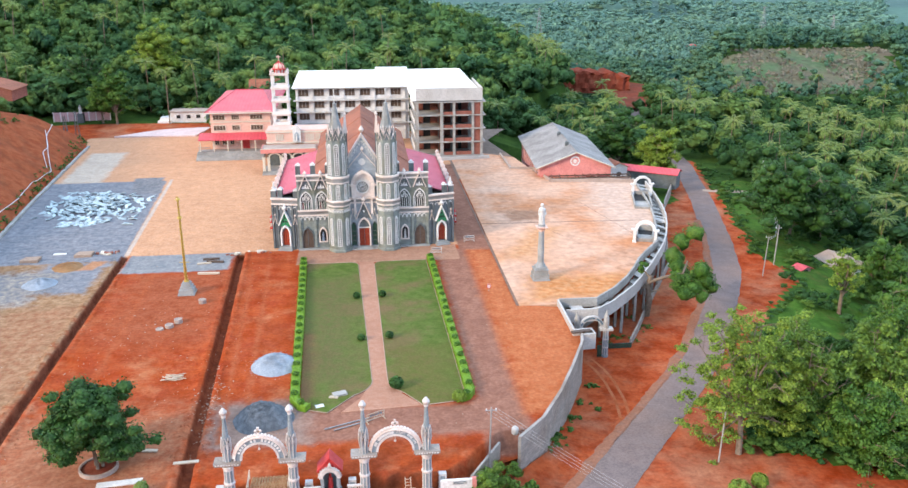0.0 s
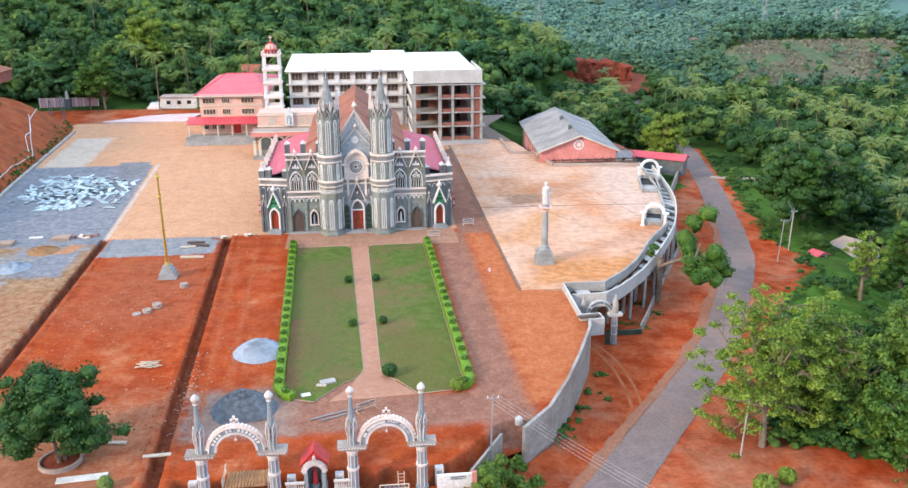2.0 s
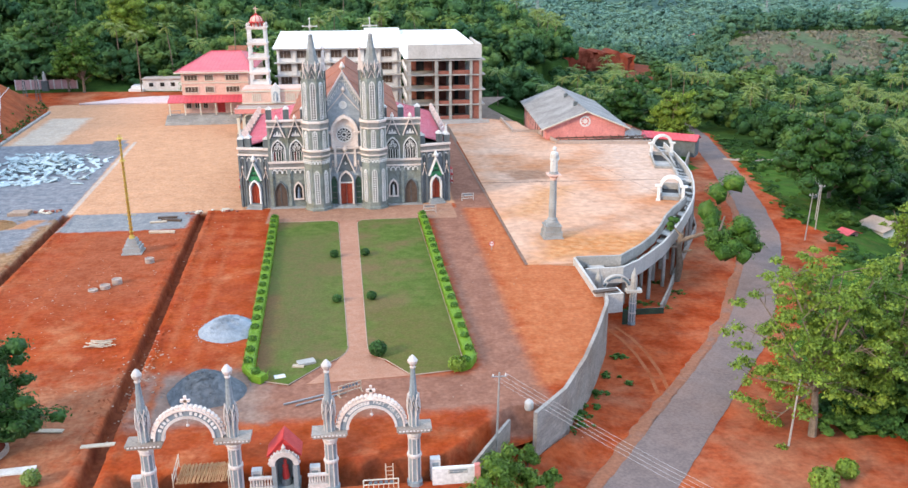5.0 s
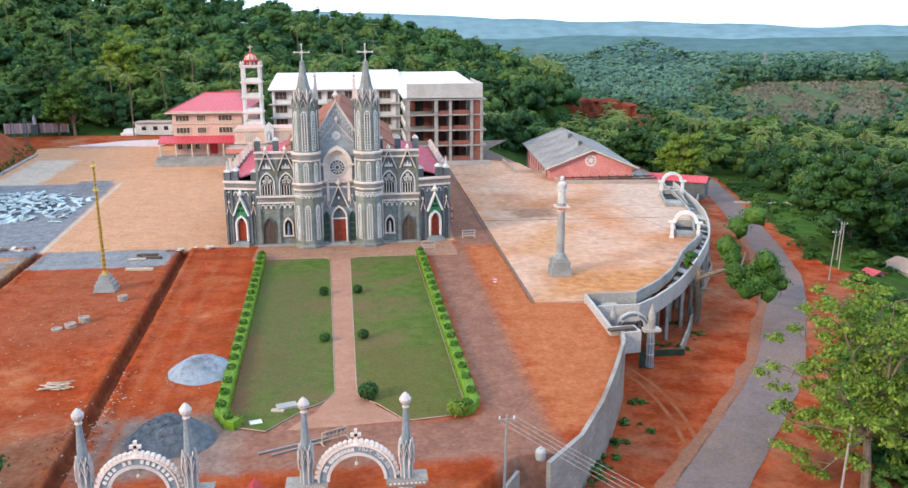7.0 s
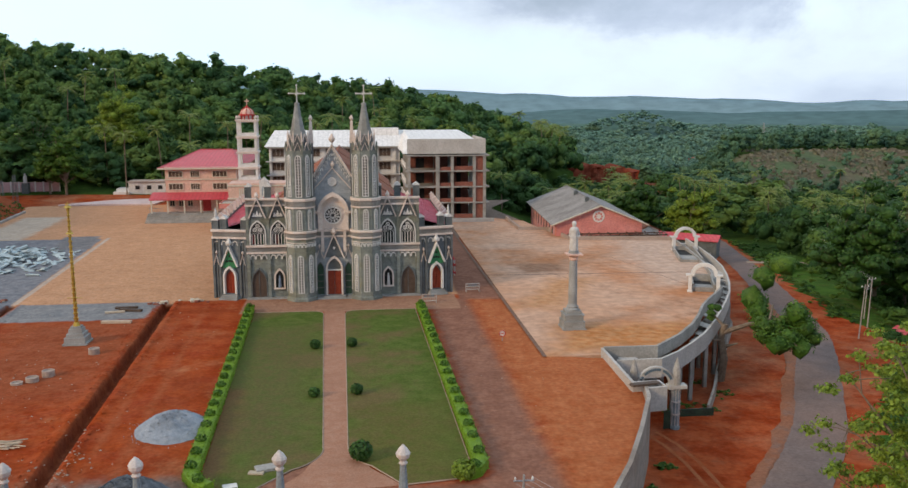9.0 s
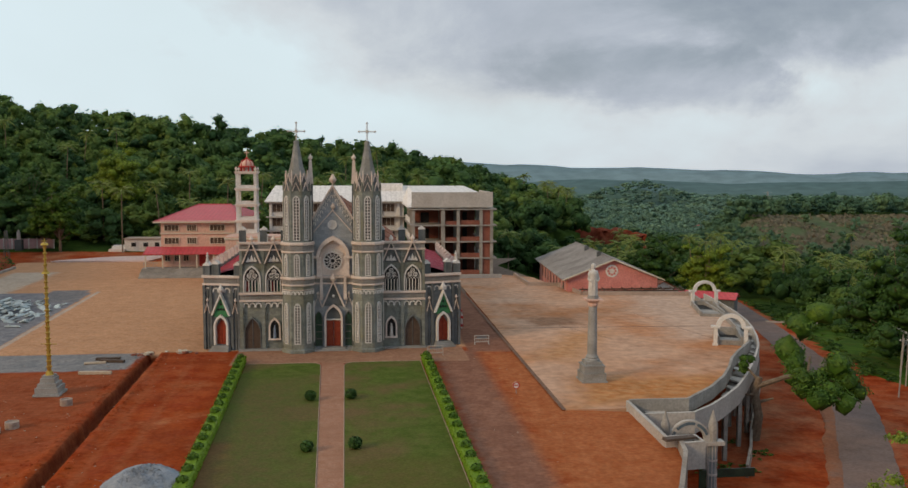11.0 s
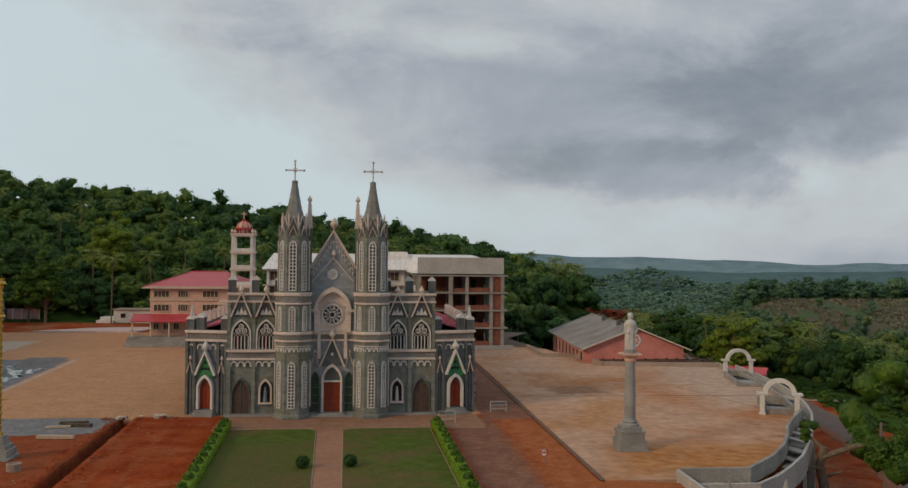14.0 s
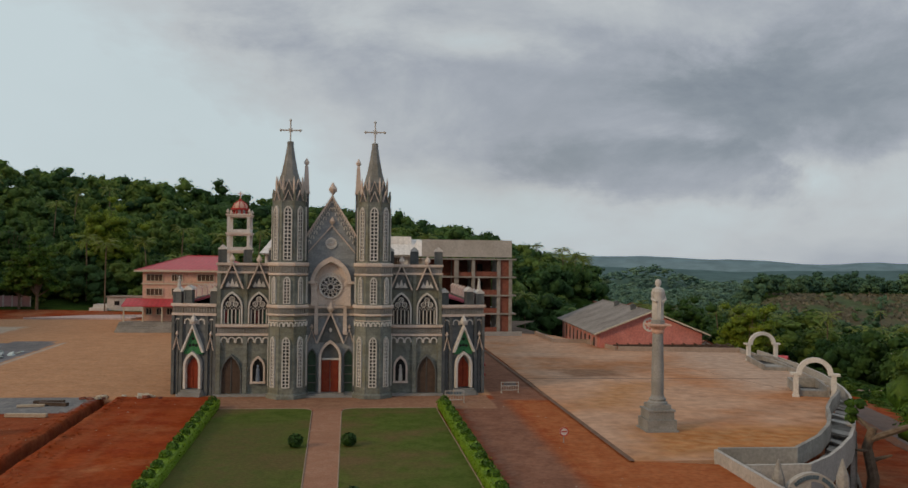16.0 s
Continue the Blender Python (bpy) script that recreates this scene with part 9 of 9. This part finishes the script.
for k, (x, y, r, h) in enumerate(((-26.9, 118.3, 0.6, 0.62), (-27.9, 116.8, 0.6, 0.45), (-29.1, 116.1, 0.56, 0.2), (-24.7, 125.7, 0.58, 0.62))):
    d = thing("concrete_ring", (x, y, -0.02), "short pale concrete well ring on red earth", "concrete ring", "concrete rings")
    bm = B()
    ring(bm, [(r, 0), (r, h * 0.45), (r - 0.04, h * 0.5), (r, h * 0.55), (r, h), (r - 0.12, h), (r - 0.12, h - 0.1), (0.02, h - 0.1)], 16)
    part("ring", bm, "concrete_warm", d)


def plank(at, l, w, h, rz, material, label, group="planks", rx=0):
    t = thing("plank", at, label, "plank", group)
    bm = B()
    box(bm, -l / 2, l / 2, -w / 2, w / 2, 0, h)
    bmesh.ops.bevel(bm, geom=bm.edges[:], offset=min(h, w) * 0.1, segments=1)
    o = part("board", bm, material, t)
    o.matrix_basis = pose(0, 0, 0, rx, 0, rz)


plank((-24.9, 77.4, 0.02), 4.4, 0.9, 0.12, 6, "trim_white", "long pale board lying on red earth")
plank((-24.0, 83.4, 0.02), 3.2, 0.5, 0.12, -8, "wood_pale", "pale timber board lying on red earth")
plank((-18.9, 80.4, 0.1), 2.6, 0.45, 0.12, 4, "wood_pale", "timber board bridging the trench")
plank((-25.8, 138.6, 0.02), 3.6, 0.5, 0.3, -4, "wood_pale", "pale timber beam on red earth")
plank((-26.5, 146.2, 0.02), 2.8, 0.6, 0.25, 3, "door_brown", "dark timber lying on grey gravel")
plank((-25.6, 144.6, 0.02), 3.0, 0.5, 0.3, -14, "door_brown", "dark timber lying on grey gravel")
plank((-27.4, 144.0, 0.02), 2.4, 0.4, 0.2, 9, "wood_pale", "pale timber lying on grey gravel")
plank((-54, 152.0, 0.02), 2.2, 0.6, 0.2, 6, "trim_white", "pale board on grey gravel")
plank((-2.2, 86.6, 0.03), 5.5, 0.14, 0.1, 22, "steel", "long grey pole lying before the lawn")
plank((-1.5, 86.2, 0.03), 4.8, 0.12, 0.1, 24, "steel", "long grey pole lying before the lawn")
plank((-5.5, 90.95, 0.08), 1.0, 0.7, 0.06, 15, "trim_white", "white sheet lying on the lawn")
plank((-3.2, 93.6, 0.08), 1.7, 1.0, 0.2, 18, "concrete", "grey slab lying on the lawn")
plank((-3.9, 92.9, 0.08), 1.1, 0.5, 0.12, -10, "wood_pale", "pale board lying on the lawn")
tm = thing("timber_pile", (-23.9, 100.2, 0.0), "small scattered pile of pale sticks on red earth", "sticks")
for k in range(14):
    bm = B()
    a = random.uniform(-0.5, 0.5)
    x, y = random.uniform(-0.7, 0.7), random.uniform(-0.7, 0.7)
    tube(bm, [(x - math.cos(a), y - math.sin(a), 0.06 + 0.02 * k), (x + math.cos(a), y + math.sin(a), 0.1 + 0.03 * k * random.random())], 0.06, 5)
    part("stick", bm, "wood_pale", tm)
for at in ((-22.8, 148.6), (-45.5, 151.5), (-18.3, 149.4)):
    rb = thing("rubble", (*at, 0.0), "small heap of broken brick and stone", "rubble", "rubble heaps")
    for k in range(14):
        bm = B()
        s = random.uniform(0.15, 0.42)
        box(bm, -s, s, -s * 0.7, s * 0.7, 0, s * 0.8)
        o = part("chunk", bm, ("raw_brick", "wood_pale", "cream")[k % 3], rb)
        o.matrix_basis = pose(random.gauss(0, 0.9), random.gauss(0, 0.5), 0, random.uniform(-15, 15), random.uniform(-15, 15), random.uniform(0, 180))
# stone slabs heaped on the grey yard
deb = thing("stone_slab_heap", (-57.0, 185.0, 0.0), "broad heap of pale blue-grey broken stone slabs", "stone heap")
shapes = []
for k in range(6):
    bm = B()
    l, w, h = random.uniform(0.8, 1.5), random.uniform(0.35, 0.6), random.uniform(0.14, 0.28)
    prism(bm, [(-l, 0), (l * 0.9, 0.02), (l, h), (-l * 0.9, h * 1.1)], -w, w * random.uniform(0.8, 1.1))
    shapes.append(part("slab", bm, "slab", deb))
for k in range(290):
    u, v = random.gauss(0, 0.36), random.gauss(0, 0.42)
    x, y = 9.5 * max(-1, min(1.1, u * 1.6)), 10.5 * max(-1, min(1, v * 1.45))
    y -= 0.45 * x * (1 if x > 0 else 0.2)
    z = max(0.0, 1.5 * (1 - (x / 10) ** 2 - (y / 11) ** 2)) * random.random()
    m = pose(x, y, z, random.uniform(-28, 28), random.uniform(-22, 22), random.uniform(0, 180)) @ Matrix.Scale(random.uniform(0.6, 0.9), 4)
    if k < 6:
        shapes[k].matrix_basis = m
    else:
        share("slab", shapes[k % 6], deb, m)
for k in range(26):
    m = pose(random.uniform(-3, 3.5), -14 + random.uniform(-1.6, 1.6), 0.02, random.uniform(-8, 8), random.uniform(-8, 8), random.uniform(0, 180)) @ Matrix.Scale(0.8, 4)
    share("slab", shapes[k % 6], deb, m)
for x, y in ((-58.0, 149.0), (-49.5, 151.0)):
    st = thing("slab_stack", (x, y, 0.0), "low stack of pale stone pieces", "stone stack", "stone stacks")
    for k in range(8):
        bm = B()
        box(bm, -1.5 + 0.05 * k, 1.5, -0.12, 0.12, 0, 0.5)
        o = part("slab", bm, "kerb", st)
        o.matrix_basis = pose(0, -0.9 + 0.26 * k, 0, 4 * math.sin(k), 0, 2 * math.sin(2 * k))
# red offering stands beside the church
for s in (-1, 1):
    cs = thing("candle_stand", (0.45 + s * 17.7, 163.0, 0.0), "red and white tiered candle stand beside the church", "stand", "candle stands")
    for z in (0.3, 1.5):
        bm = B()
        box(bm, -0.6, 0.6, -0.6, 0.6, z, z + 0.3)
        part("shelf", bm, "red_paint", cs)
    for sx in (-0.4, 0.4):
        for sy in (-0.4, 0.4):
            bm = B()
            box(bm, sx - 0.07, sx + 0.07, sy - 0.07, sy + 0.07, 0, 2.5)
            part("post", bm, "trim_white", cs)
    bm = B()
    ring(bm, [(0.8, 2.5), (0.4, 2.8), (0.05, 3.4)], 4, 0, 0, math.pi / 4)
    part("cap", bm, "red_paint", cs)
tk = thing("water_tank", (16.3, 82.4, 0.0), "small white plastic water tank by the wall", "tank")
bm = B()
ring(bm, [(0.36, 0), (0.4, 0.15), (0.4, 0.65), (0.3, 0.8), (0.12, 0.85), (0.12, 0.95)], 14)
part("body", bm, "concrete_pale", tk)


# lower gateway by the road
lg = thing("lower_gateway", (32.85, 111.8, -5.7), "small blue-grey arched gateway below the terrace", "gateway")
for s in (-1, 1):
    bm = B()
    ring(bm, [(0.5, 0), (0.5, 0.3), (0.4, 0.4), (0.4, 4.3)], 8, s * 2.2, 0, math.pi / 8)
    p = part("pillar", bm, "gate_blue", lg)
    bm = B()
    for k in range(8):
        a = k * math.pi / 4 + math.pi / 8
        tube(bm, [(s * 2.2 + 0.4 * math.cos(a), 0.4 * math.sin(a), 0.4), (s * 2.2 + 0.4 * math.cos(a), 0.4 * math.sin(a), 4.3)], 0.04, 4)
    for z in (1.5, 2.8):
        ring(bm, [(0.48, z), (0.48, z + 0.15)], 10, s * 2.2)
    part("rib", bm, "gate_white", p)
    bm = B()
    box(bm, s * 2.2 - 0.95, s * 2.2 + 0.95, -0.5, 0.5, 4.25, 4.6)
    part("capital_slab", bm, "concrete_pale", p)
    bm = B()
    ring(bm, [(0.42, 4.6), (0.44, 5.6), (0.40, 6.2), (0.05, 7.4)], 8, s * 2.2, 0, math.pi / 8)
    part("spirelet", bm, "concrete", p)
bm = B()
n = 20
band(bm, [(1.95 * math.cos(math.pi * k / n), 4.6 + 1.95 * math.sin(math.pi * k / n)) for k in range(n + 1)], [(1.4 * math.cos(math.pi * k / n), 4.6 + 1.4 * math.sin(math.pi * k / n)) for k in range(n + 1)], -0.2, 0.2)
a = part("arch_ring", bm, "concrete_pale", lg, "pale arch ring with dark lettering")
lettering(a, "## ######## ######", 1.68, 0.36, -0.22, "letter", 2.4, 4.6)
bm = B()
box(bm, 2.7, 6.2, -0.05, 0.05, 1.2, 2.0)
box(bm, 1.0, 1.7, -0.05, 0.05, 0, 1.9)
part("gate_leaf", bm, "glass_green", lg, "blue-green metal gate leaf")


# ---------------------------------------------------------------- poles and wires
def pole(at, h, lean, label, arms=True):
    t = thing("utility_pole", at, label, "pole", "utility poles")
    bm = B()
    tube(bm, [(0, 0, -0.4), (lean, 0, h)], 0.11, 8, 0.07)
    part("shaft", bm, "pole", t)
    if arms:
        bm = B()
        tube(bm, [(lean - 0.6, 0, h - 0.35), (lean + 0.6, 0, h - 0.35)], 0.05, 5)
        part("crossarm", bm, "steel", t)
        for k in range(3):
            bm = B()
            ring(bm, [(0.05, h - 0.32), (0.07, h - 0.2), (0.03, h - 0.1)], 6, lean + (k - 1) * 0.5)
            part("insulator", bm, "trim_white", t)


P1, P2, P3 = (12.8, 78.2), (39.6, 81.0), (75.3, 145.3)
pole((*P1, -1.0), 6.8, 0.15, "pale cement electricity pole near the gate")
pole((*P2, land(*P2)), 6.6, 0.25, "pale cement electricity pole beside the road", False)
pole((*P3, land(*P3)), 8.0, 0.4, "pale cement electricity pole beside the road")
pole((80.5, 151.5, land(80.5, 151.5)), 8.0, 0.2, "pale cement electricity pole beside the road")
pole((84.0, 158.0, land(84, 158)), 6.5, 0.2, "pale cement electricity pole beside the road", False)
pole((112.0, 224.0, land(112, 224)), 8.0, 0.0, "pale cement electricity pole beside the road")
pole((36.0, 48.0, -4.0), 8.5, 0.0, "pale cement electricity pole beside the road")
wr = thing("power_lines", (0, 0, 0), "sagging aluminium power lines between poles", "wires")
for a, b, n in (((12.95, 78.2, 5.5), (36.0, 48.0, 4.2), 4), ((75.7, 145.3, 0.4), (80.7, 151.5, 0.2), 3), ((80.7, 151.5, 0.2), (112, 224, -3.5), 3)):
    for k in range(n):
        bm = B()
        o = Vector(((k - 1.5) * 0.35, (k - 1.5) * 0.3, 0))
        A, Bp = Vector(a) + o, Vector(b) + o
        tube(bm, [A.lerp(Bp, t / 10) - Vector((0, 0, 1.0 * math.sin(math.pi * t / 10))) for t in range(11)], 0.014, 4)
        part("wire", bm, "wire", wr)


# ---------------------------------------------------------------- single trees
def make_tree(at, h, w, leaf, label, limbs=7, tips=10, per=90, size=0.17, clump=(0.6, 1.0), core=0.0, trunk=0.35, lean=(0, 0), base=0.3, seed=1, stems=1, low=0.1, spread=1.0):
    """A trunk, main limbs with branches, and a leafy clump at every branch's end."""
    t = thing("tree", at, label, "tree")
    r = np.random.default_rng(seed)
    fork = h * base
    for s in range(stems):
        bm = B()
        ox, oy = (0, 0) if stems == 1 else (0.45 * math.cos(2.4 * s), 0.45 * math.sin(2.4 * s))
        tube(bm, [(ox, oy, -0.6), (ox + lean[0] * 0.12, oy + lean[1] * 0.12, fork * 0.5), (ox * 1.8 + lean[0] * 0.35, oy * 1.8 + lean[1] * 0.35, fork)], trunk, 8, trunk * 0.66)
        part("trunk", bm, "bark", t)
    clumps = []
    for k in range(limbs):
        a = 2 * math.pi * (k * 0.618 + r.uniform(-0.06, 0.06))
        e = low + (1.35 - low) * ((k + 0.5) / limbs) ** 0.9
        u = r.uniform(0.78, 1.06)
        rx = w / 2 * math.cos(e) * u
        p0 = Vector((lean[0] * 0.35, lean[1] * 0.35, fork * r.uniform(0.85, 1.05)))
        p1 = Vector((lean[0] + rx * math.cos(a), lean[1] + rx * math.sin(a), fork + (h - fork) * 0.93 * math.sin(e) * u))
        mid = p0.lerp(p1, 0.5) + Vector((*r.normal(0, 0.03 * w, 2), 0.02 * h))
        bm = B()
        tube(bm, [p0, mid, p1], trunk * 0.42, 6, trunk * 0.08)
        for j in range(tips):
            f = r.uniform(0.38, 1.04)
            q = mid.lerp(p1, 2 * f - 1) if f > 0.5 else p0.lerp(mid, 2 * f)
            sp = w * (0.07 + 0.07 * f) * spread
            tip = q + Vector(np.clip(r.normal(0, 1, 3), -1.5, 1.5) * np.array([sp, sp, sp * 0.7]))
            if j % 2 == 0:
                tube(bm, [q, q.lerp(tip, 0.5) + Vector((0, 0, 0.1)), tip], trunk * 0.12, 4, trunk * 0.04)
            clumps.append((*tip, r.uniform(*clump)))
        part("limb", bm, "bark", t)
    crown_part("crown", crown_geo(r, clumps, per, size, 0.8, core * 0.9, (0.15, 1.15) if not core else (0.62, 1.18), 0.5 if not core else 0.42), leaf, t)
    return t


# tree in a round kerb on the yard
tb = thing("tree_kerb", (-27.7, 80.4, 0.0), "round pale masonry kerb filled with earth", "planter")
bm = B()
ring(bm, [(1.95, -0.1), (1.95, 0.42), (1.75, 0.42), (1.75, 0.25)], 28, cap=False)
part("kerb", bm, "concrete_warm", tb)
bm = B()
ring(bm, [(1.76, 0.0), (1.76, 0.24), (0.02, 0.34)], 28)
part("soil", bm, "cut_dark", tb, "dark earth round the trunks")
make_tree((-27.7, 80.4, 0.2), 8.9, 10.4, "leaf_dark", "broad dense dark green tree in a round kerb", 26, 8, 120, 0.15, (0.85, 1.25), 0.8, 0.2, base=0.30, seed=21, stems=4, low=-0.12, spread=0.6)
# roadside trees: place, height, width, leaves, lean, limbs, tips, leaves a clump, leaf size, clump, core, seed
TREES = [
    (42.6, 82.4, 16.8, 13.5, "leaf_light", (1.4, 4.0), 22, 14, 100, 0.16, (0.55, 1.05), 0.0, 31, "light green open tree leaning by the road"),
    (52.0, 85.6, 14.5, 13.0, "leaf_olive", (0.5, 2.0), 18, 13, 100, 0.17, (0.6, 1.15), 0.0, 33, "green tree with spreading leafy branches"),
    (56.5, 79.0, 9.5, 9.0, "leaf_mid", (0, 0), 14, 11, 90, 0.18, (0.7, 1.2), 0.5, 35, "bright green leafy tree at the wood's edge"),
    (63.0, 88.0, 12.5, 10.0, "leaf_olive", (0, 1), 13, 11, 80, 0.19, (0.7, 1.2), 0.6, 34, "green tree above thick undergrowth"),
    (60.5, 81.5, 9.0, 7.0, "leaf_light", (0, 0), 8, 9, 80, 0.17, (0.5, 0.9), 0.0, 36, "thin light green tree at the wood's edge"),
    (70.0, 96.0, 15.0, 10.0, "leaf_mid", (0, 0), 10, 10, 80, 0.2, (0.8, 1.3), 0.6, 39, "tall green tree with spreading leaves"),
    (78.0, 106.0, 15.0, 11.0, "leaf_mid", (0, 0), 10, 10, 80, 0.2, (0.8, 1.4), 0.6, 40, "tall green tree with spreading leaves"),
    (81.4, 128.7, 14.5, 6.0, "leaf_light", (0, 0), 9, 7, 60, 0.2, (0.5, 0.9), 0.0, 41, "thin tall tree with sparse olive leaves"),
    (95.5, 139.0, 15.0, 10.0, "leaf_mid", (0, 0), 10, 9, 70, 0.22, (0.9, 1.5), 0.7, 44, "green tree near the house"),
    (92.0, 168.0, 20.0, 22.0, "leaf_dark", (0, 0), 18, 10, 90, 0.26, (1.4, 2.4), 0.8, 42, "huge dark green spreading tree beside the lane"),
    (106.0, 180.0, 17.0, 16.0, "leaf_dark", (0, 0), 13, 9, 80, 0.27, (1.3, 2.2), 0.8, 43, "large dark green spreading tree"),
    (82.4, 227.0, 19.0, 10.5, "leaf_light", (0, 0), 14, 9, 80, 0.27, (1.0, 1.6), 0.75, 45, "yellow-green tree behind the boundary wall"),
    (79.0, 252.0, 18.0, 14.0, "leaf_dark", (0, 0), 14, 9, 80, 0.28, (1.2, 1.9), 0.8, 46, "dark green tree behind the hall"),
    (66.0, 246.0, 12.0, 12.0, "leaf_dark", (0, 0), 12, 8, 80, 0.28, (1.1, 1.7), 0.8, 47, "dark green tree behind the hall"),
    (-70.5, 316.0, 22.0, 17.5, "leaf_light", (0, 0), 18, 9, 90, 0.32, (1.4, 2.2), 0.8, 50, "tall bright yellow-green tree at the wood's edge"),
    (-76.3, 279.6, 19.0, 9.0, "leaf_mid", (0, 0), 12, 8, 70, 0.3, (0.9, 1.5), 0.7, 51, "tall slim green tree at the wood's edge"),
    (-81.0, 281.0, 15.0, 8.0, "leaf_mid", (0, 0), 10, 8, 70, 0.3, (0.9, 1.5), 0.7, 52, "slim green tree at the wood's edge"),
    (-90.0, 296.0, 20.0, 15.0, "leaf_dark", (0, 0), 14, 8, 80, 0.3, (1.3, 2.1), 0.8, 53, "broad dark green tree at the wood's edge"),
]
for x, y, h, w, leaf, lean, limbs, tips, per, size, clump, core, seed, lab in TREES:
    zb = land(x, y) if y < 270 or x > 40 else max(0, land(x, y))
    make_tree((x, y, zb - 0.2), h, w, leaf, lab, limbs, tips, per, size, clump, core, 0.22 + 0.012 * h, lean, 0.26 if core < 0.1 else 0.2, seed, low=-0.45 if seed in (31, 33, 35) else 0.1)
# gnarled tree leaning out from under the gallery
gt = thing("tree", (46.6, 127.6, land(46.6, 127.6) - 0.2), "gnarled bare-limbed tree with a few leafy clumps", "tree")
bm = B()
tube(bm, [(0, 0, -0.4), (0.3, -0.3, 3.0), (0.0, 0.2, 5.5), (0.4, 0, 7.2)], 0.55, 9, 0.35)
part("trunk", bm, "bark", gt)
gr = np.random.default_rng(77)
for pts, r0 in (([(0.2, 0, 6.2), (3.0, -0.5, 7.2), (5.4, -1.0, 7.8), (7.0, 1.5, 9.0)], 0.32), ([(4.6, -0.8, 7.6), (6.2, -3.0, 7.6), (7.8, -3.8, 7.2)], 0.2), ([(4.0, -0.6, 7.5), (5.6, -4.5, 7.0), (6.0, -6.5, 6.2)], 0.18), ([(0.2, 0, 7.0), (-0.8, 0.6, 8.2)], 0.2), ([(0.3, 0, 4.4), (1.9, -0.4, 4.9)], 0.22), ([(0.1, 0, 5.2), (-1.3, -0.3, 5.4)], 0.2)):
    bm = B()
    tube(bm, pts, r0, 7, r0 * 0.4)
    part("limb", bm, "bark", gt, "pale bare limb")
lumps = []
for cx, cy, cz, q in ((7.2, 2.2, 9.4, 3.3), (6.4, 0.8, 8.8, 2.6), (7.6, -3.6, 7.4, 2.7), (8.8, -2.8, 7.9, 2.4), (5.2, -6.0, 5.9, 2.5), (5.0, -3.0, 7.0, 2.1), (3.6, -3.4, 6.6, 1.8), (-0.9, 0.7, 8.6, 0.85)):
    for k in range(4):
        d = gr.normal(0, 0.45, 3) * q
        lumps.append((cx + d[0] * 0.8, cy + d[1] * 0.8, cz + d[2] * 1.1, q * 0.56))
crown_part("crown", crown_geo(gr, lumps, 170, 0.17, 1.0, 0.82, (0.7, 1.12), 0.4), "leaf_mid", gt)


# ---------------------------------------------------------------- clods and chips on the yard
def strew(name, spots, material, label):
    """Many small rough lumps: squashed octahedra of x, y, size."""
    r = np.random.default_rng(len(spots))
    verts, faces = [], []
    for x, y, s in spots:
        b = len(verts)
        z = campus_z(x, y)
        a = r.uniform(0, 3.1)
        for k in range(4):
            q = s * r.uniform(0.7, 1.3)
            verts.append((x + q * math.cos(a + k * 1.57), y + q * math.sin(a + k * 1.57), z + s * 0.15))
        verts.append((x, y, z + s * r.uniform(0.45, 0.9)))
        verts.append((x, y, z - s * 0.4))
        for k in range(4):
            faces.append((b + k, b + (k + 1) % 4, b + 4))
            faces.append((b + (k + 1) % 4, b + k, b + 5))
    rows_mesh(name, verts, faces, material, "stuff", label, "rubble")


cr = np.random.default_rng(404)
CLODS = []
for k in range(900):
    y = cr.uniform(78, 149)
    c = trench_l(y) if cr.uniform() < 0.4 else trench_r(y)
    CLODS.append((c + cr.choice([-1, 1]) * (0.9 + abs(cr.normal(0, 0.7))), y, cr.uniform(0.05, 0.2)))
for k in range(500):
    CLODS.append((cr.uniform(-60, -11), cr.uniform(76, 147), cr.uniform(0.04, 0.13)))
strew("earth_clods", CLODS, "campus", "loose red earth clods along the trenches")
CHIPS = []
for k in range(170):
    CHIPS.append((-18.6 + cr.normal(0, 0.9), 94 + cr.normal(0, 4.5), cr.uniform(0.05, 0.16)))
for k in range(330):
    CHIPS.append((cr.uniform(-58, 22), cr.uniform(78, 148), cr.uniform(0.035, 0.10)))
for k in range(150):
    CHIPS.append((-32 + cr.normal(0, 7), 108 + cr.normal(0, 12), cr.uniform(0.05, 0.13)))
CHIPS = [c for c in CHIPS if not (-11 < c[0] < 13 and 88 < c[1])]
strew("stone_chips", CHIPS, "kerb", "scattered pale stone chips on red earth")
